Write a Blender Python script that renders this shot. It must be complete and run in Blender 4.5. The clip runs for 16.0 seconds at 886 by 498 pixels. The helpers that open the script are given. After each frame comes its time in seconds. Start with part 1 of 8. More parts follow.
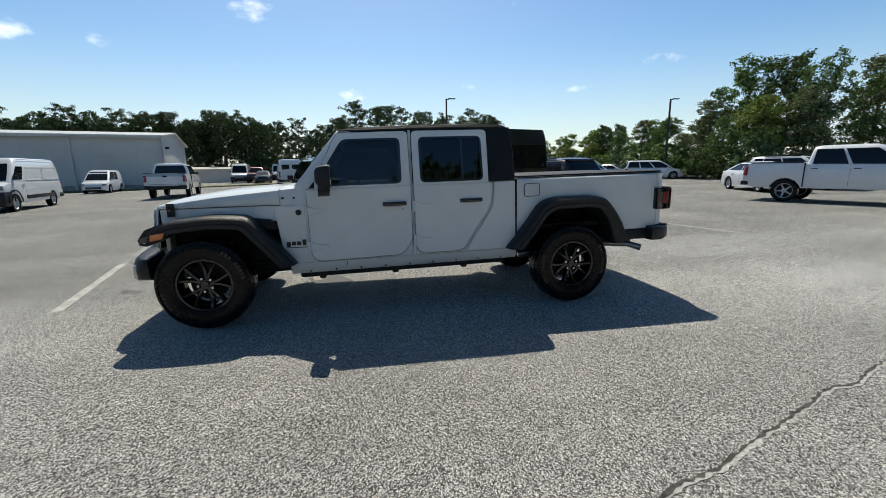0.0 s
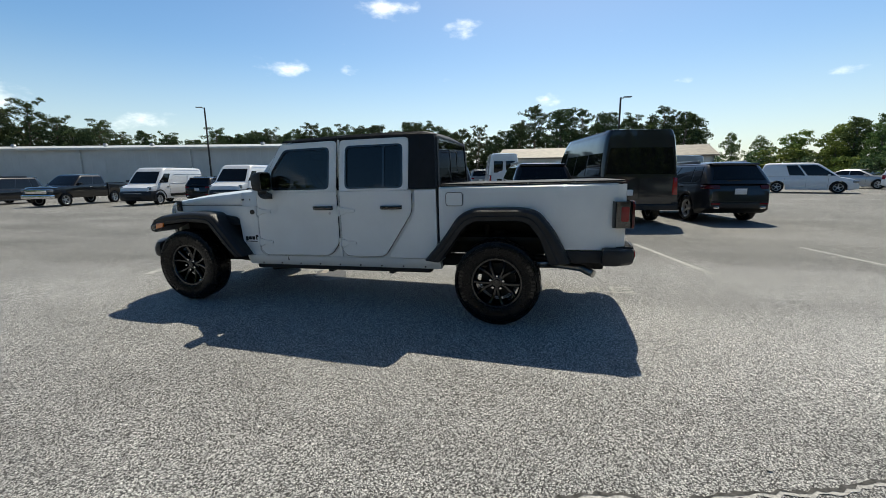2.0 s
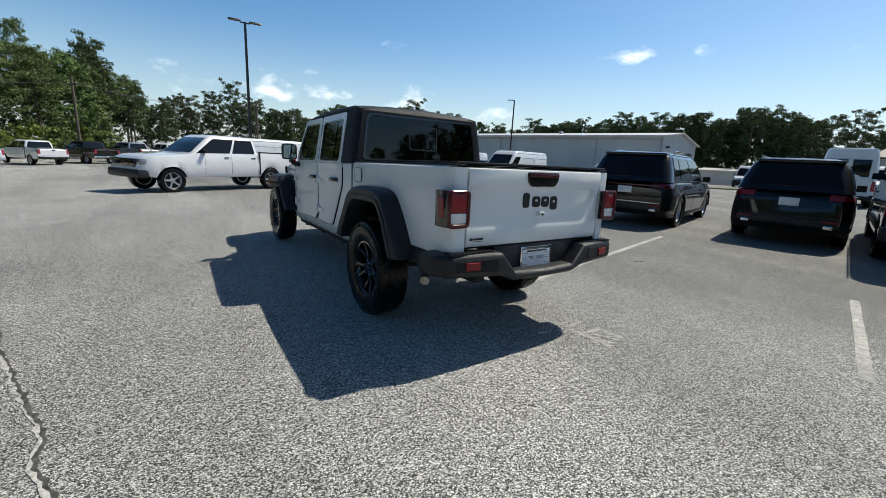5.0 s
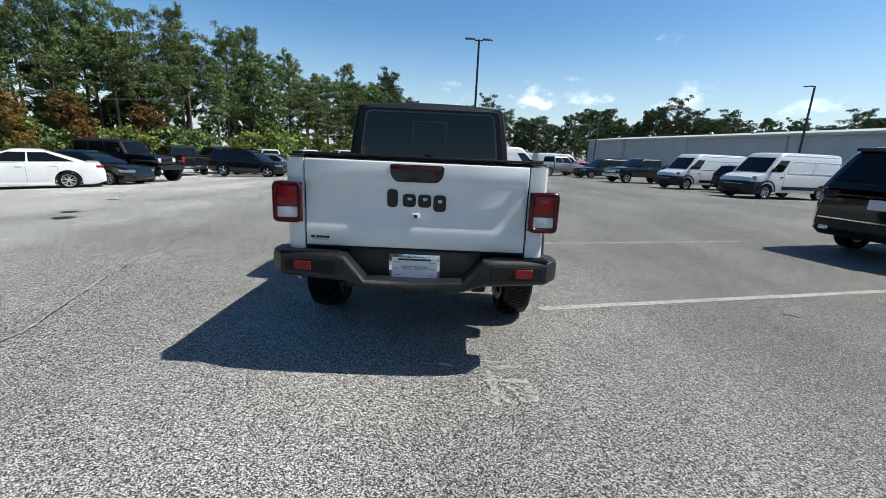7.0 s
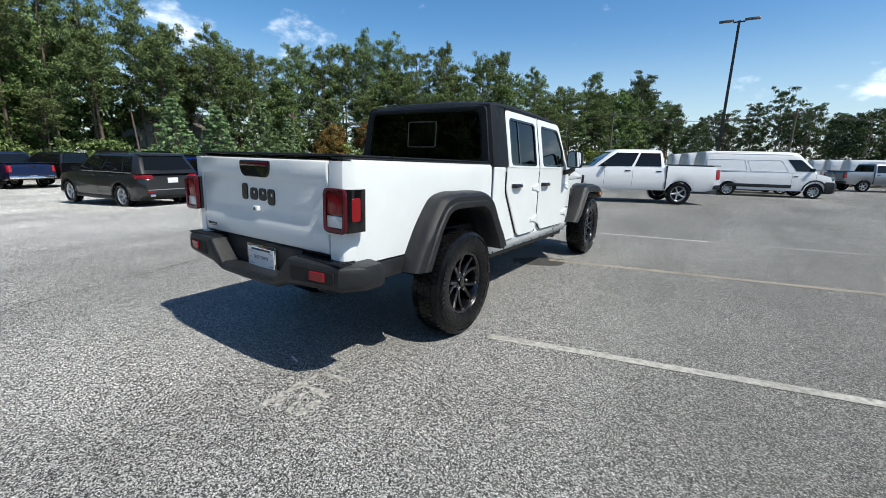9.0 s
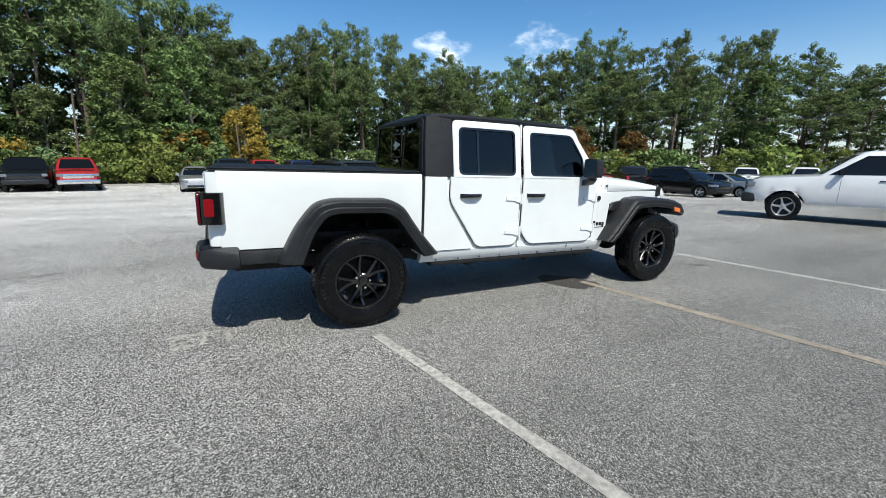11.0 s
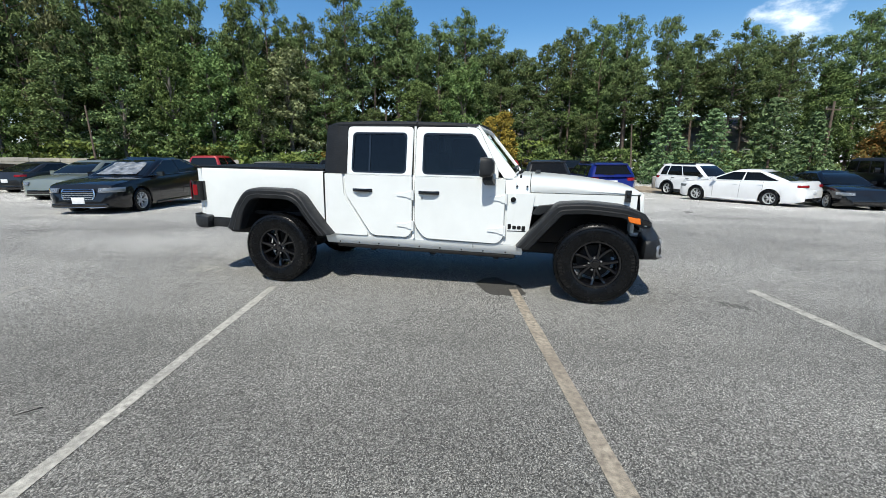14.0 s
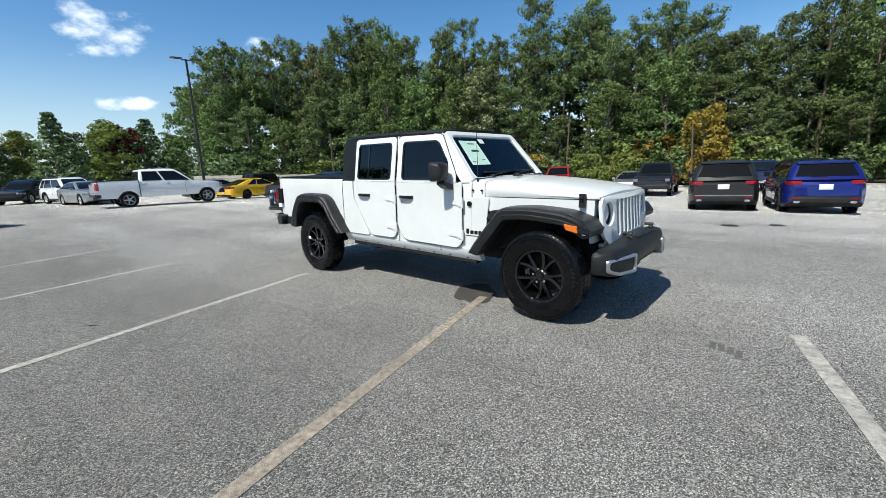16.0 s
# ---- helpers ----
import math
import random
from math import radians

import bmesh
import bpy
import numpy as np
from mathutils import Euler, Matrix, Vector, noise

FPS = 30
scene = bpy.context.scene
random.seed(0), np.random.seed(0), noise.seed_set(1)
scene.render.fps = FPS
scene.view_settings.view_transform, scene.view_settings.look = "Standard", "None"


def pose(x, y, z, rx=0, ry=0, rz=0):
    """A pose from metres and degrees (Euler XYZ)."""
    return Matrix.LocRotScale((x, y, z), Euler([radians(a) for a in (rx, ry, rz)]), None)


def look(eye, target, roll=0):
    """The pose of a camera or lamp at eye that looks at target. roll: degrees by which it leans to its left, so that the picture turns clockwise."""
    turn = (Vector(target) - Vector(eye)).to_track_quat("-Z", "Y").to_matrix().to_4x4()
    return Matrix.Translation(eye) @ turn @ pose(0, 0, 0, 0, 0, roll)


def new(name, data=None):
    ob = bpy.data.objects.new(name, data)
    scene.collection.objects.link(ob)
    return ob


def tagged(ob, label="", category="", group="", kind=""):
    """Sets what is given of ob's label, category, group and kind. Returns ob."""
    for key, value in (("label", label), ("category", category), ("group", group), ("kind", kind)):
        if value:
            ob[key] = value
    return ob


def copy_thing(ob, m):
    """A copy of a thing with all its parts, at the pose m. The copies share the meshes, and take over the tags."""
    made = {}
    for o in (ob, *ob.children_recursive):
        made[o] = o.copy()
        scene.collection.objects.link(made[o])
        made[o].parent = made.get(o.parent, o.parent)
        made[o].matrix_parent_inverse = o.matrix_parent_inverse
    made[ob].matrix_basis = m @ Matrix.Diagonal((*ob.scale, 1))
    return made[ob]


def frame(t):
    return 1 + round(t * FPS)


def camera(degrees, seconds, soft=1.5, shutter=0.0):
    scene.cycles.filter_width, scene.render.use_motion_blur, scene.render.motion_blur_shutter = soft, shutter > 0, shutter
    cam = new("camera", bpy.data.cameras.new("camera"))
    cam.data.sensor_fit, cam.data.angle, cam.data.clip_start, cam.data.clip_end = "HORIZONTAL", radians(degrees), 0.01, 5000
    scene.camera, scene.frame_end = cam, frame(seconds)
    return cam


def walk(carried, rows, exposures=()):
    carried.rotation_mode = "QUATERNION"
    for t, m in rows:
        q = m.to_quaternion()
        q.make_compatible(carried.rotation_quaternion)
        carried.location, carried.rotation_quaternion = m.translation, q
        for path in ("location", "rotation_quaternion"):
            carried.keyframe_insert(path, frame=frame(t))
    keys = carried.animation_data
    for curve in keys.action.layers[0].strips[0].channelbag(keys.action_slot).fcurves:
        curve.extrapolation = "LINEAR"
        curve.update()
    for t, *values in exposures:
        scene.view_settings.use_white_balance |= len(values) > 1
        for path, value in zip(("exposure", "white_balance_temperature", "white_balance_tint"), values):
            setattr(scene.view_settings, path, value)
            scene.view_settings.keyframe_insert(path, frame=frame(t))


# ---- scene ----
cam = camera(94.5, 16.0, soft=0.65)
# seconds, stops, white balance
EXPO = ((0, 0.30, 7200), (3.7, 0.30, 7100), (7.0, 0.38, 6700), (11.3, 0.45, 6600), (16.0, 0.45, 6700))
SKY_STRENGTH = 0.117
SUN_STRENGTH = 3.8

# seconds, eye, target, roll
PATH = [
    (0, (-0.341, -4.679, 1.38), (0.029, -2.752, 0.994), -0.7),
    (0.5, (0.286, -4.757, 1.371), (0.434, -2.797, 1.004), -0.7),
    (1, (0.951, -4.83, 1.388), (0.876, -2.863, 1.034), -0.7),
    (1.5, (1.569, -4.683, 1.374), (1.276, -2.736, 1.023), -0.6),
    (2, (2.201, -4.542, 1.386), (1.7, -2.639, 1.029), -0.4),
    (2.5, (2.768, -4.296, 1.378), (2.064, -2.461, 1.006), -0.0),
    (3, (3.34, -4.018, 1.375), (2.436, -2.275, 0.992), 0.6),
    (3.5, (3.795, -3.675, 1.374), (2.698, -2.05, 0.981), 1.3),
    (3.7, (3.995, -3.509, 1.39), (2.82, -1.939, 0.992), 1.6),
    (5.8, (5.207, -1.29, 1.325), (3.388, -0.59, 0.875), 3.4),
    (6, (5.261, -1.046, 1.337), (3.405, -0.454, 0.884), 3.4),
    (6.5, (5.338, -0.435, 1.346), (3.413, -0.137, 0.892), 2.9),
    (7, (5.249, 0.156, 1.365), (3.302, 0.167, 0.904), 2.6),
    (7.5, (5.144, 0.753, 1.378), (3.219, 0.467, 0.918), 2.3),
    (8, (4.894, 1.312, 1.361), (3.033, 0.739, 0.903), 2.1),
    (8.5, (4.665, 1.9, 1.364), (2.909, 1.058, 0.911), 1.6),
    (9, (4.321, 2.4, 1.337), (2.7, 1.315, 0.893), 1.3),
    (9.2, (4.188, 2.608, 1.362), (2.627, 1.438, 0.92), 1.1),
    (11.3, (2.22, 4.324, 1.422), (1.51, 2.508, 0.977), 0.8),
    (11.5, (1.993, 4.454, 1.411), (1.366, 2.609, 0.961), 0.8),
    (12, (1.398, 4.67, 1.424), (0.982, 2.767, 0.971), 0.8),
    (12.5, (0.782, 4.814, 1.425), (0.568, 2.879, 0.968), 0.9),
    (13, (0.144, 4.925, 1.442), (0.138, 2.979, 0.98), 0.7),
    (13.5, (-0.515, 4.963, 1.439), (-0.309, 3.028, 0.979), 0.4),
    (14, (-1.155, 4.966, 1.443), (-0.721, 3.066, 0.996), -0.2),
    (14.5, (-1.777, 4.848, 1.433), (-1.116, 3.011, 1.002), -0.7),
    (15, (-2.359, 4.702, 1.412), (-1.47, 2.959, 0.998), -1.3),
    (15.5, (-2.89, 4.389, 1.38), (-1.79, 2.766, 0.983), -1.9),
    (16, (-3.406, 4.03, 1.359), (-2.114, 2.554, 0.973), -2.4),
]

walk(cam, [(t, look(eye, target, roll)) for t, eye, target, roll in PATH], [(t, e, k, 5.0) for t, e, k in EXPO])

# ---- light ----
SUN_DIR = Vector((0.015, 0.685, 1.0)).normalized()  # towards the sun
world = bpy.data.worlds.new("sky")
scene.world = world
world.use_nodes = True
wt = world.node_tree
wt.nodes.clear()


def wnode(kind, **props):
    n = wt.nodes.new(kind)
    for k, v in props.items():
        setattr(n, k, v)
    return n


def wlink(a, b):
    wt.links.new(a, b)


def wmath(op, a, b=None, c=None):
    n = wnode("ShaderNodeMath", operation=op)
    for i, v in enumerate((a, b, c)):
        if v is None:
            continue
        if isinstance(v, (int, float)):
            n.inputs[i].default_value = v
        else:
            wlink(v, n.inputs[i])
    return n.outputs[0]


sky = wnode("ShaderNodeTexSky", sky_type="NISHITA", sun_disc=False)
sky.sun_elevation = math.asin(SUN_DIR.z)
sky.sun_rotation = math.atan2(SUN_DIR.x, SUN_DIR.y)
sky.altitude, sky.air_density, sky.dust_density, sky.ozone_density = 300, 1.0, 1.0, 1.9
coord = wnode("ShaderNodeTexCoord")
sep = wnode("ShaderNodeSeparateXYZ")
wlink(coord.outputs["Generated"], sep.inputs[0])
az = wmath("ARCTAN2", sep.outputs[1], sep.outputs[0])
el = wmath("ARCSINE", sep.outputs[2])
puff = wnode("ShaderNodeTexNoise")
puff.inputs["Scale"].default_value, puff.inputs["Detail"].default_value, puff.inputs["Roughness"].default_value = 15, 10, 0.56
flatten = wnode("ShaderNodeVectorMath", operation="MULTIPLY")  # wider than high
flatten.inputs[1].default_value = (1, 1, 1.9)
wlink(coord.outputs["Generated"], flatten.inputs[0])
wlink(flatten.outputs[0], puff.inputs["Vector"])
# fair-weather clouds: azimuth, elevation, half width, half height (degrees), density
CLOUDS = [(125, 13, 3.4, 1.3, 0.9), (118, 13, 2.6, 0.8, 0.7), (101.7, 17.9, 3.0, 1.3, 1.0), (112, 20, 4.5, 1.7, 1.1), (90, 9.3, 2.6, 0.9, 0.9),
          (62, 9.7, 1.8, 0.5, 0.7), (53, 11.8, 3.0, 0.8, 0.6), (75, 10.5, 1.5, 0.4, 0.5), (154, 13.6, 2.4, 1.1, 0.9), (166, 7.6, 7.0, 2.2, 0.8), (152, 7.2, 4.0, 1.8, 0.8),
          (245, 13.0, 4.0, 2.8, 1.1), (232, 13.6, 5.0, 2.8, 0.9), (347.5, 15.3, 4.6, 2.6, 1.2), (347, 8.2, 3.6, 0.9, 1.0), (332, 14.5, 2.6, 1.6, 1.0), (139, 5.8, 5.0, 1.2, 0.6), (178, 7.5, 4.0, 1.6, 0.5)]
total = None
for a, e, w, h, dense in CLOUDS:
    d = wmath("SUBTRACT", az, math.radians((a + 180) % 360 - 180))
    d = wmath("WRAP", d, math.pi, -math.pi)
    dx = wmath("DIVIDE", d, math.radians(w))
    dy = wmath("DIVIDE", wmath("SUBTRACT", el, math.radians(e)), math.radians(h))
    r2 = wmath("ADD", wmath("MULTIPLY", dx, dx), wmath("MULTIPLY", dy, dy))
    blob = wmath("MULTIPLY", wmath("MAXIMUM", wmath("SUBTRACT", 1.0, r2), -1.0), dense)
    total = blob if total is None else wmath("MAXIMUM", total, blob)
edge = wmath("ADD", wmath("MULTIPLY", total, 0.62), wmath("MULTIPLY", wmath("SUBTRACT", puff.outputs["Fac"], 0.56), 2.6))
cover = wnode("ShaderNodeMapRange", interpolation_type="SMOOTHSTEP")
wlink(edge, cover.inputs[0])
cover.inputs[1].default_value, cover.inputs[2].default_value, cover.inputs[3].default_value, cover.inputs[4].default_value = 0.0, 1.0, 0.0, 0.74
tone = wnode("ShaderNodeMix", data_type="RGBA")
wlink(cover.outputs[0], tone.inputs[0])
rich = wnode("ShaderNodeHueSaturation")  # clear autumn air
rich.inputs["Saturation"].default_value, rich.inputs["Hue"].default_value = 1.32, 0.502
wlink(sky.outputs[0], rich.inputs["Color"])
haze = wnode("ShaderNodeMapRange", interpolation_type="SMOOTHSTEP")
wlink(el, haze.inputs[0])
for i, v in ((1, 0.0), (2, 0.28), (3, 0.50), (4, 0.0)):
    haze.inputs[i].default_value = v
misty = wnode("ShaderNodeMix", data_type="RGBA")
wlink(haze.outputs[0], misty.inputs[0])
wlink(rich.outputs[0], misty.inputs[6])
misty.inputs[7].default_value = (4.5, 5.4, 6.4, 1)
deep = wnode("ShaderNodeMapRange", interpolation_type="SMOOTHSTEP")  # clear air darkens towards the zenith
wlink(el, deep.inputs[0])
for i, v in ((1, 0.25), (2, 1.2), (3, 1.0), (4, 0.42)):
    deep.inputs[i].default_value = v
high_sky = wnode("ShaderNodeVectorMath", operation="SCALE")
wlink(misty.outputs[2], high_sky.inputs[0])
wlink(deep.outputs[0], high_sky.inputs["Scale"])
wlink(high_sky.outputs[0], tone.inputs[6])
tone.inputs[7].default_value = (11.5, 11.8, 12.4, 1)
back = wnode("ShaderNodeBackground")
back.inputs[1].default_value = SKY_STRENGTH
wlink(tone.outputs[2], back.inputs[0])
wlink(back.outputs[0], wnode("ShaderNodeOutputWorld").inputs[0])

sun = new("sun", bpy.data.lights.new("sun", "SUN"))
sun.data.energy, sun.data.angle, sun.data.color = SUN_STRENGTH, radians(0.55), (1.0, 0.96, 0.90)
sun.matrix_world = look((0, 0, 40), Vector((0, 0, 40)) - SUN_DIR)

# ---- materials ----
def material(name, colour, rough=0.5, metal=0.0, **more):
    m = bpy.data.materials.new(name)
    m.use_nodes = True
    b = m.node_tree.nodes["Principled BSDF"]
    b.inputs["Base Color"].default_value = (*colour, 1)
    b.inputs["Roughness"].default_value, b.inputs["Metallic"].default_value = rough, metal
    for k, v in more.items():
        b.inputs[k.replace("_", " ")].default_value = v
    return m


def shade(m):
    t = m.node_tree
    return t, t.nodes["Principled BSDF"]


def mottle(m, scale, low, high, detail=4.0, input_name="Base Color", coords="Object", bump=0.0, bump_scale=None, rough=None):
    """Vary a colour between low and high by noise, and give it a fine relief."""
    t, b = shade(m)
    tc = t.nodes.new("ShaderNodeTexCoord")
    n = t.nodes.new("ShaderNodeTexNoise")
    n.inputs["Scale"].default_value, n.inputs["Detail"].default_value, n.inputs["Roughness"].default_value = scale, detail, 0.6
    t.links.new(tc.outputs[coords], n.inputs["Vector"])
    r = t.nodes.new("ShaderNodeValToRGB")
    r.color_ramp.elements[0].position, r.color_ramp.elements[1].position = 0.3, 0.7
    r.color_ramp.elements[0].color, r.color_ramp.elements[1].color = (*low, 1), (*high, 1)
    t.links.new(n.outputs["Fac"], r.inputs[0])
    t.links.new(r.outputs[0], b.inputs[input_name])
    if rough:
        k = t.nodes.new("ShaderNodeMapRange")
        k.inputs[3].default_value, k.inputs[4].default_value = rough
        t.links.new(n.outputs["Fac"], k.inputs[0])
        t.links.new(k.outputs[0], b.inputs["Roughness"])
    if bump:
        n2 = t.nodes.new("ShaderNodeTexNoise")
        n2.inputs["Scale"].default_value, n2.inputs["Detail"].default_value = bump_scale or scale * 6, 3
        t.links.new(tc.outputs[coords], n2.inputs["Vector"])
        bp = t.nodes.new("ShaderNodeBump")
        bp.inputs["Strength"].default_value, bp.inputs["Distance"].default_value = bump, 0.01
        t.links.new(n2.outputs["Fac"], bp.inputs["Height"])
        t.links.new(bp.outputs[0], b.inputs["Normal"])
    return m


def paint(name, colour, flake=0.0, coat=1.0, rough=0.35):
    """Car paint under clear coat, with a trace of road dust."""
    m = material(name, colour, rough, flake, Coat_Weight=coat, Coat_Roughness=0.04)
    lo = tuple(c * 0.93 for c in colour)
    return mottle(m, 3.0, lo, colour, rough=(rough - 0.04, rough + 0.08))


def tinted_glass(name, colour):
    m = bpy.data.materials.new(name)
    m.use_nodes = True
    t = m.node_tree
    t.nodes.clear()
    tr, gl, fr, mx, out = (t.nodes.new("ShaderNode" + k) for k in ("BsdfTransparent", "BsdfGlossy", "Fresnel", "MixShader", "OutputMaterial"))
    tr.inputs[0].default_value = (*colour, 1)
    gl.inputs["Roughness"].default_value = 0.01
    fr.inputs[0].default_value = 1.52
    t.links.new(fr.outputs[0], mx.inputs[0])
    t.links.new(tr.outputs[0], mx.inputs[1])
    t.links.new(gl.outputs[0], mx.inputs[2])
    t.links.new(mx.outputs[0], out.inputs[0])
    return m


WHITE = paint("white_paint", (0.80, 0.825, 0.82), coat=0.55)
shade(WHITE)[1].inputs["Specular IOR Level"].default_value = 0.25
PLASTIC = mottle(material("moulded_plastic", (0.035, 0.036, 0.038), 0.5), 9, (0.012, 0.013, 0.0145), (0.023, 0.0245, 0.027), bump=0.25, bump_scale=900, rough=(0.34, 0.48))
shade(PLASTIC)[1].inputs["Specular IOR Level"].default_value = 0.34
HARDTOP = mottle(material("hardtop", (0.02, 0.021, 0.023), 0.55), 7, (0.0085, 0.0105, 0.0135), (0.015, 0.0175, 0.022), bump=0.3, bump_scale=1200, rough=(0.46, 0.6))
shade(HARDTOP)[1].inputs["Specular IOR Level"].default_value = 0.22
RUBBER = mottle(material("tyre_rubber", (0.01, 0.01, 0.011), 0.5), 14, (0.003, 0.0033, 0.004), (0.006, 0.0065, 0.0075), bump=0.05, bump_scale=300, rough=(0.20, 0.34))
shade(RUBBER)[1].inputs["Specular IOR Level"].default_value = 0.22
TYRE_MARK = material("raised_rubber", (0.005, 0.005, 0.0055), 0.10)
GLOSS_BLACK = material("gloss_black", (0.006, 0.006, 0.007), 0.12, 0.0, Coat_Weight=0.6, Coat_Roughness=0.03)
UNDER = mottle(material("underbody", (0.014, 0.014, 0.014), 0.75), 8, (0.004, 0.004, 0.004), (0.011, 0.0105, 0.010))
RIM_BLACK = material("rim_black", (0.004, 0.004, 0.005), 0.16, 0.0, Coat_Weight=0.7, Coat_Roughness=0.05, Specular_IOR_Level=0.4)
DISC = mottle(material("brake_disc_steel", (0.02, 0.02, 0.02), 0.6, 0.2), 25, (0.010, 0.010, 0.010), (0.03, 0.029, 0.028))
GAP = material("seam_black", (0.006, 0.006, 0.006), 0.8)
BADGE = material("badge_black", (0.007, 0.007, 0.008), 0.3)
CHROME = mottle(material("chrome", (0.75, 0.76, 0.77), 0.12, 1.0), 20, (0.68, 0.69, 0.7), (0.8, 0.8, 0.81))
SILVER = mottle(material("silver_trim", (0.5, 0.51, 0.53), 0.3, 0.8), 20, (0.44, 0.45, 0.47), (0.55, 0.56, 0.58))
RIM_GREY = mottle(material("alloy", (0.42, 0.43, 0.45), 0.32, 0.6), 20, (0.50, 0.51, 0.52), (0.64, 0.65, 0.66))
STEEL = mottle(material("exhaust_steel", (0.4, 0.39, 0.37), 0.35, 1.0), 25, (0.25, 0.23, 0.2), (0.45, 0.44, 0.42))
SLIDER = material("slider_frame", (0.05, 0.052, 0.055), 0.35)
BRAKE_LENS = material("brake_lens", (0.22, 0.006, 0.010), 0.22, 0.0, Coat_Weight=0.25, Specular_IOR_Level=0.3)
SHADE_FOIL = mottle(material("shade_foil", (0.4, 0.42, 0.44), 0.35, 0.5), 6, (0.10, 0.12, 0.14), (0.55, 0.57, 0.60))
RED_LENS = material("red_lens", (0.34, 0.008, 0.012), 0.12, 0.0, Coat_Weight=1.0)
DARK_LENS = material("smoked_red_lens", (0.07, 0.004, 0.008), 0.22, 0.0, Coat_Weight=0.3, Specular_IOR_Level=0.3)
CLEAR_LENS = material("clear_lens", (0.62, 0.64, 0.64), 0.1, 0.0, Coat_Weight=1.0)
AMBER = material("amber_lens", (0.75, 0.17, 0.015), 0.15, 0.0, Coat_Weight=1.0)
GLASS_CLEAR = tinted_glass("front_glass", (0.52, 0.58, 0.55))
GLASS_DOOR = tinted_glass("door_glass", (0.26, 0.295, 0.285))
GLASS_DARK = tinted_glass("privacy_glass", (0.10, 0.115, 0.118))
CAR_GLASS = material("car_glass", (0.006, 0.007, 0.008), 0.03, 0.0, Specular_IOR_Level=0.4)
MIRROR = material("mirror_glass", (0.8, 0.82, 0.83), 0.02, 1.0)
CABIN = mottle(material("cabin_trim", (0.02, 0.02, 0.021), 0.7), 12, (0.014, 0.014, 0.015), (0.03, 0.03, 0.031))
SEAT = mottle(material("seat_cloth", (0.03, 0.03, 0.032), 0.9), 30, (0.02, 0.02, 0.022), (0.045, 0.045, 0.048))
PAPER = mottle(material("price_sheet", (0.55, 0.78, 0.66), 0.6), 15, (0.5, 0.72, 0.6), (0.58, 0.8, 0.7))
PAPER_WHITE = mottle(material("plate_white", (0.75, 0.76, 0.78), 0.4), 15, (0.7, 0.71, 0.73), (0.78, 0.79, 0.8))
PRINT = material("print_dark", (0.03, 0.035, 0.05), 0.5)
WHITE_TRUCK = paint("fleet_white", (0.78, 0.79, 0.80))
BLACK_CAR = paint("black_paint", (0.004, 0.004, 0.005), 0.0)
DARK_GREY = paint("granite_paint", (0.018, 0.0195, 0.022), 0.1, rough=0.3)
CHARCOAL = paint("charcoal_paint", (0.02, 0.023, 0.028), 0.3, rough=0.3)
SILVER_CAR = paint("silver_paint", (0.36, 0.37, 0.38), 0.6, rough=0.35)
BLUE_CAR = paint("blue_paint", (0.007, 0.016, 0.15), 0.2, rough=0.3)
NAVY_CAR = paint("navy_paint", (0.012, 0.025, 0.08), 0.3, rough=0.3)
RED_CAR = paint("red_paint", (0.36, 0.015, 0.015), 0.1)
MAROON = paint("maroon_paint", (0.14, 0.01, 0.015), 0.3)
for m_ in (BLACK_CAR, DARK_GREY, CHARCOAL, NAVY_CAR, BLUE_CAR):
    shade(m_)[1].inputs["Specular IOR Level"].default_value = 0.15
HEAD_LENS = material("head_lens", (0.22, 0.24, 0.26), 0.08, 0.4, Coat_Weight=1.0)
YELLOW_CAR = paint("yellow_paint", (0.80, 0.47, 0.01), 0.0)
SAGE_CAR = paint("sage_paint", (0.24, 0.27, 0.24), 0.5)

# weathered asphalt: pale aggregate in dark binder, broad stains and darker bays
ASPHALT = material("asphalt", (0.2, 0.2, 0.2), 0.85)
t_, b_ = shade(ASPHALT)


def an(kind, **inputs):
    n = t_.nodes.new(kind)
    for k, v in inputs.items():
        n.inputs[k].default_value = v
    return n


def amix(fac, a, b, mode="MIX"):
    n = t_.nodes.new("ShaderNodeMix")
    n.data_type, n.blend_type = "RGBA", mode
    for i, v in ((0, fac), (6, a), (7, b)):
        if isinstance(v, (int, float)):
            n.inputs[i].default_value = v
        elif isinstance(v, tuple):
            n.inputs[i].default_value = (*v, 1)
        else:
            t_.links.new(v, n.inputs[i])
    return n.outputs[2]


def aramp(value, stops):
    n = t_.nodes.new("ShaderNodeValToRGB")
    e = n.color_ramp.elements
    e[0].position, e[1].position = stops[0][0], stops[-1][0]
    for p, _ in stops[1:-1]:
        e.new(p)
    for i, (_, c) in enumerate(stops):
        e[i].color = (c, c, c, 1) if isinstance(c, (int, float)) else (*c, 1)
    t_.links.new(value, n.inputs[0])
    return n.outputs[0]


tco = an("ShaderNodeTexCoord").outputs["Object"]
stones = an("ShaderNodeTexVoronoi", Scale=180.0, Randomness=1.0)
fine = an("ShaderNodeTexNoise", Scale=330.0, Detail=3.0)
mid = an("ShaderNodeTexNoise", Scale=7.0, Detail=5.0, Roughness=0.65)
broad = an("ShaderNodeTexNoise", Scale=0.28, Detail=5.0, Roughness=0.6)
lanes = an("ShaderNodeTexNoise", Scale=1.0, Detail=4.0)
warp = an("ShaderNodeMapping")
warp.inputs["Scale"].default_value = (0.07, 0.6, 1)
warp.inputs["Rotation"].default_value = (0, 0, radians(-12.4))
t_.links.new(tco, warp.inputs[0])
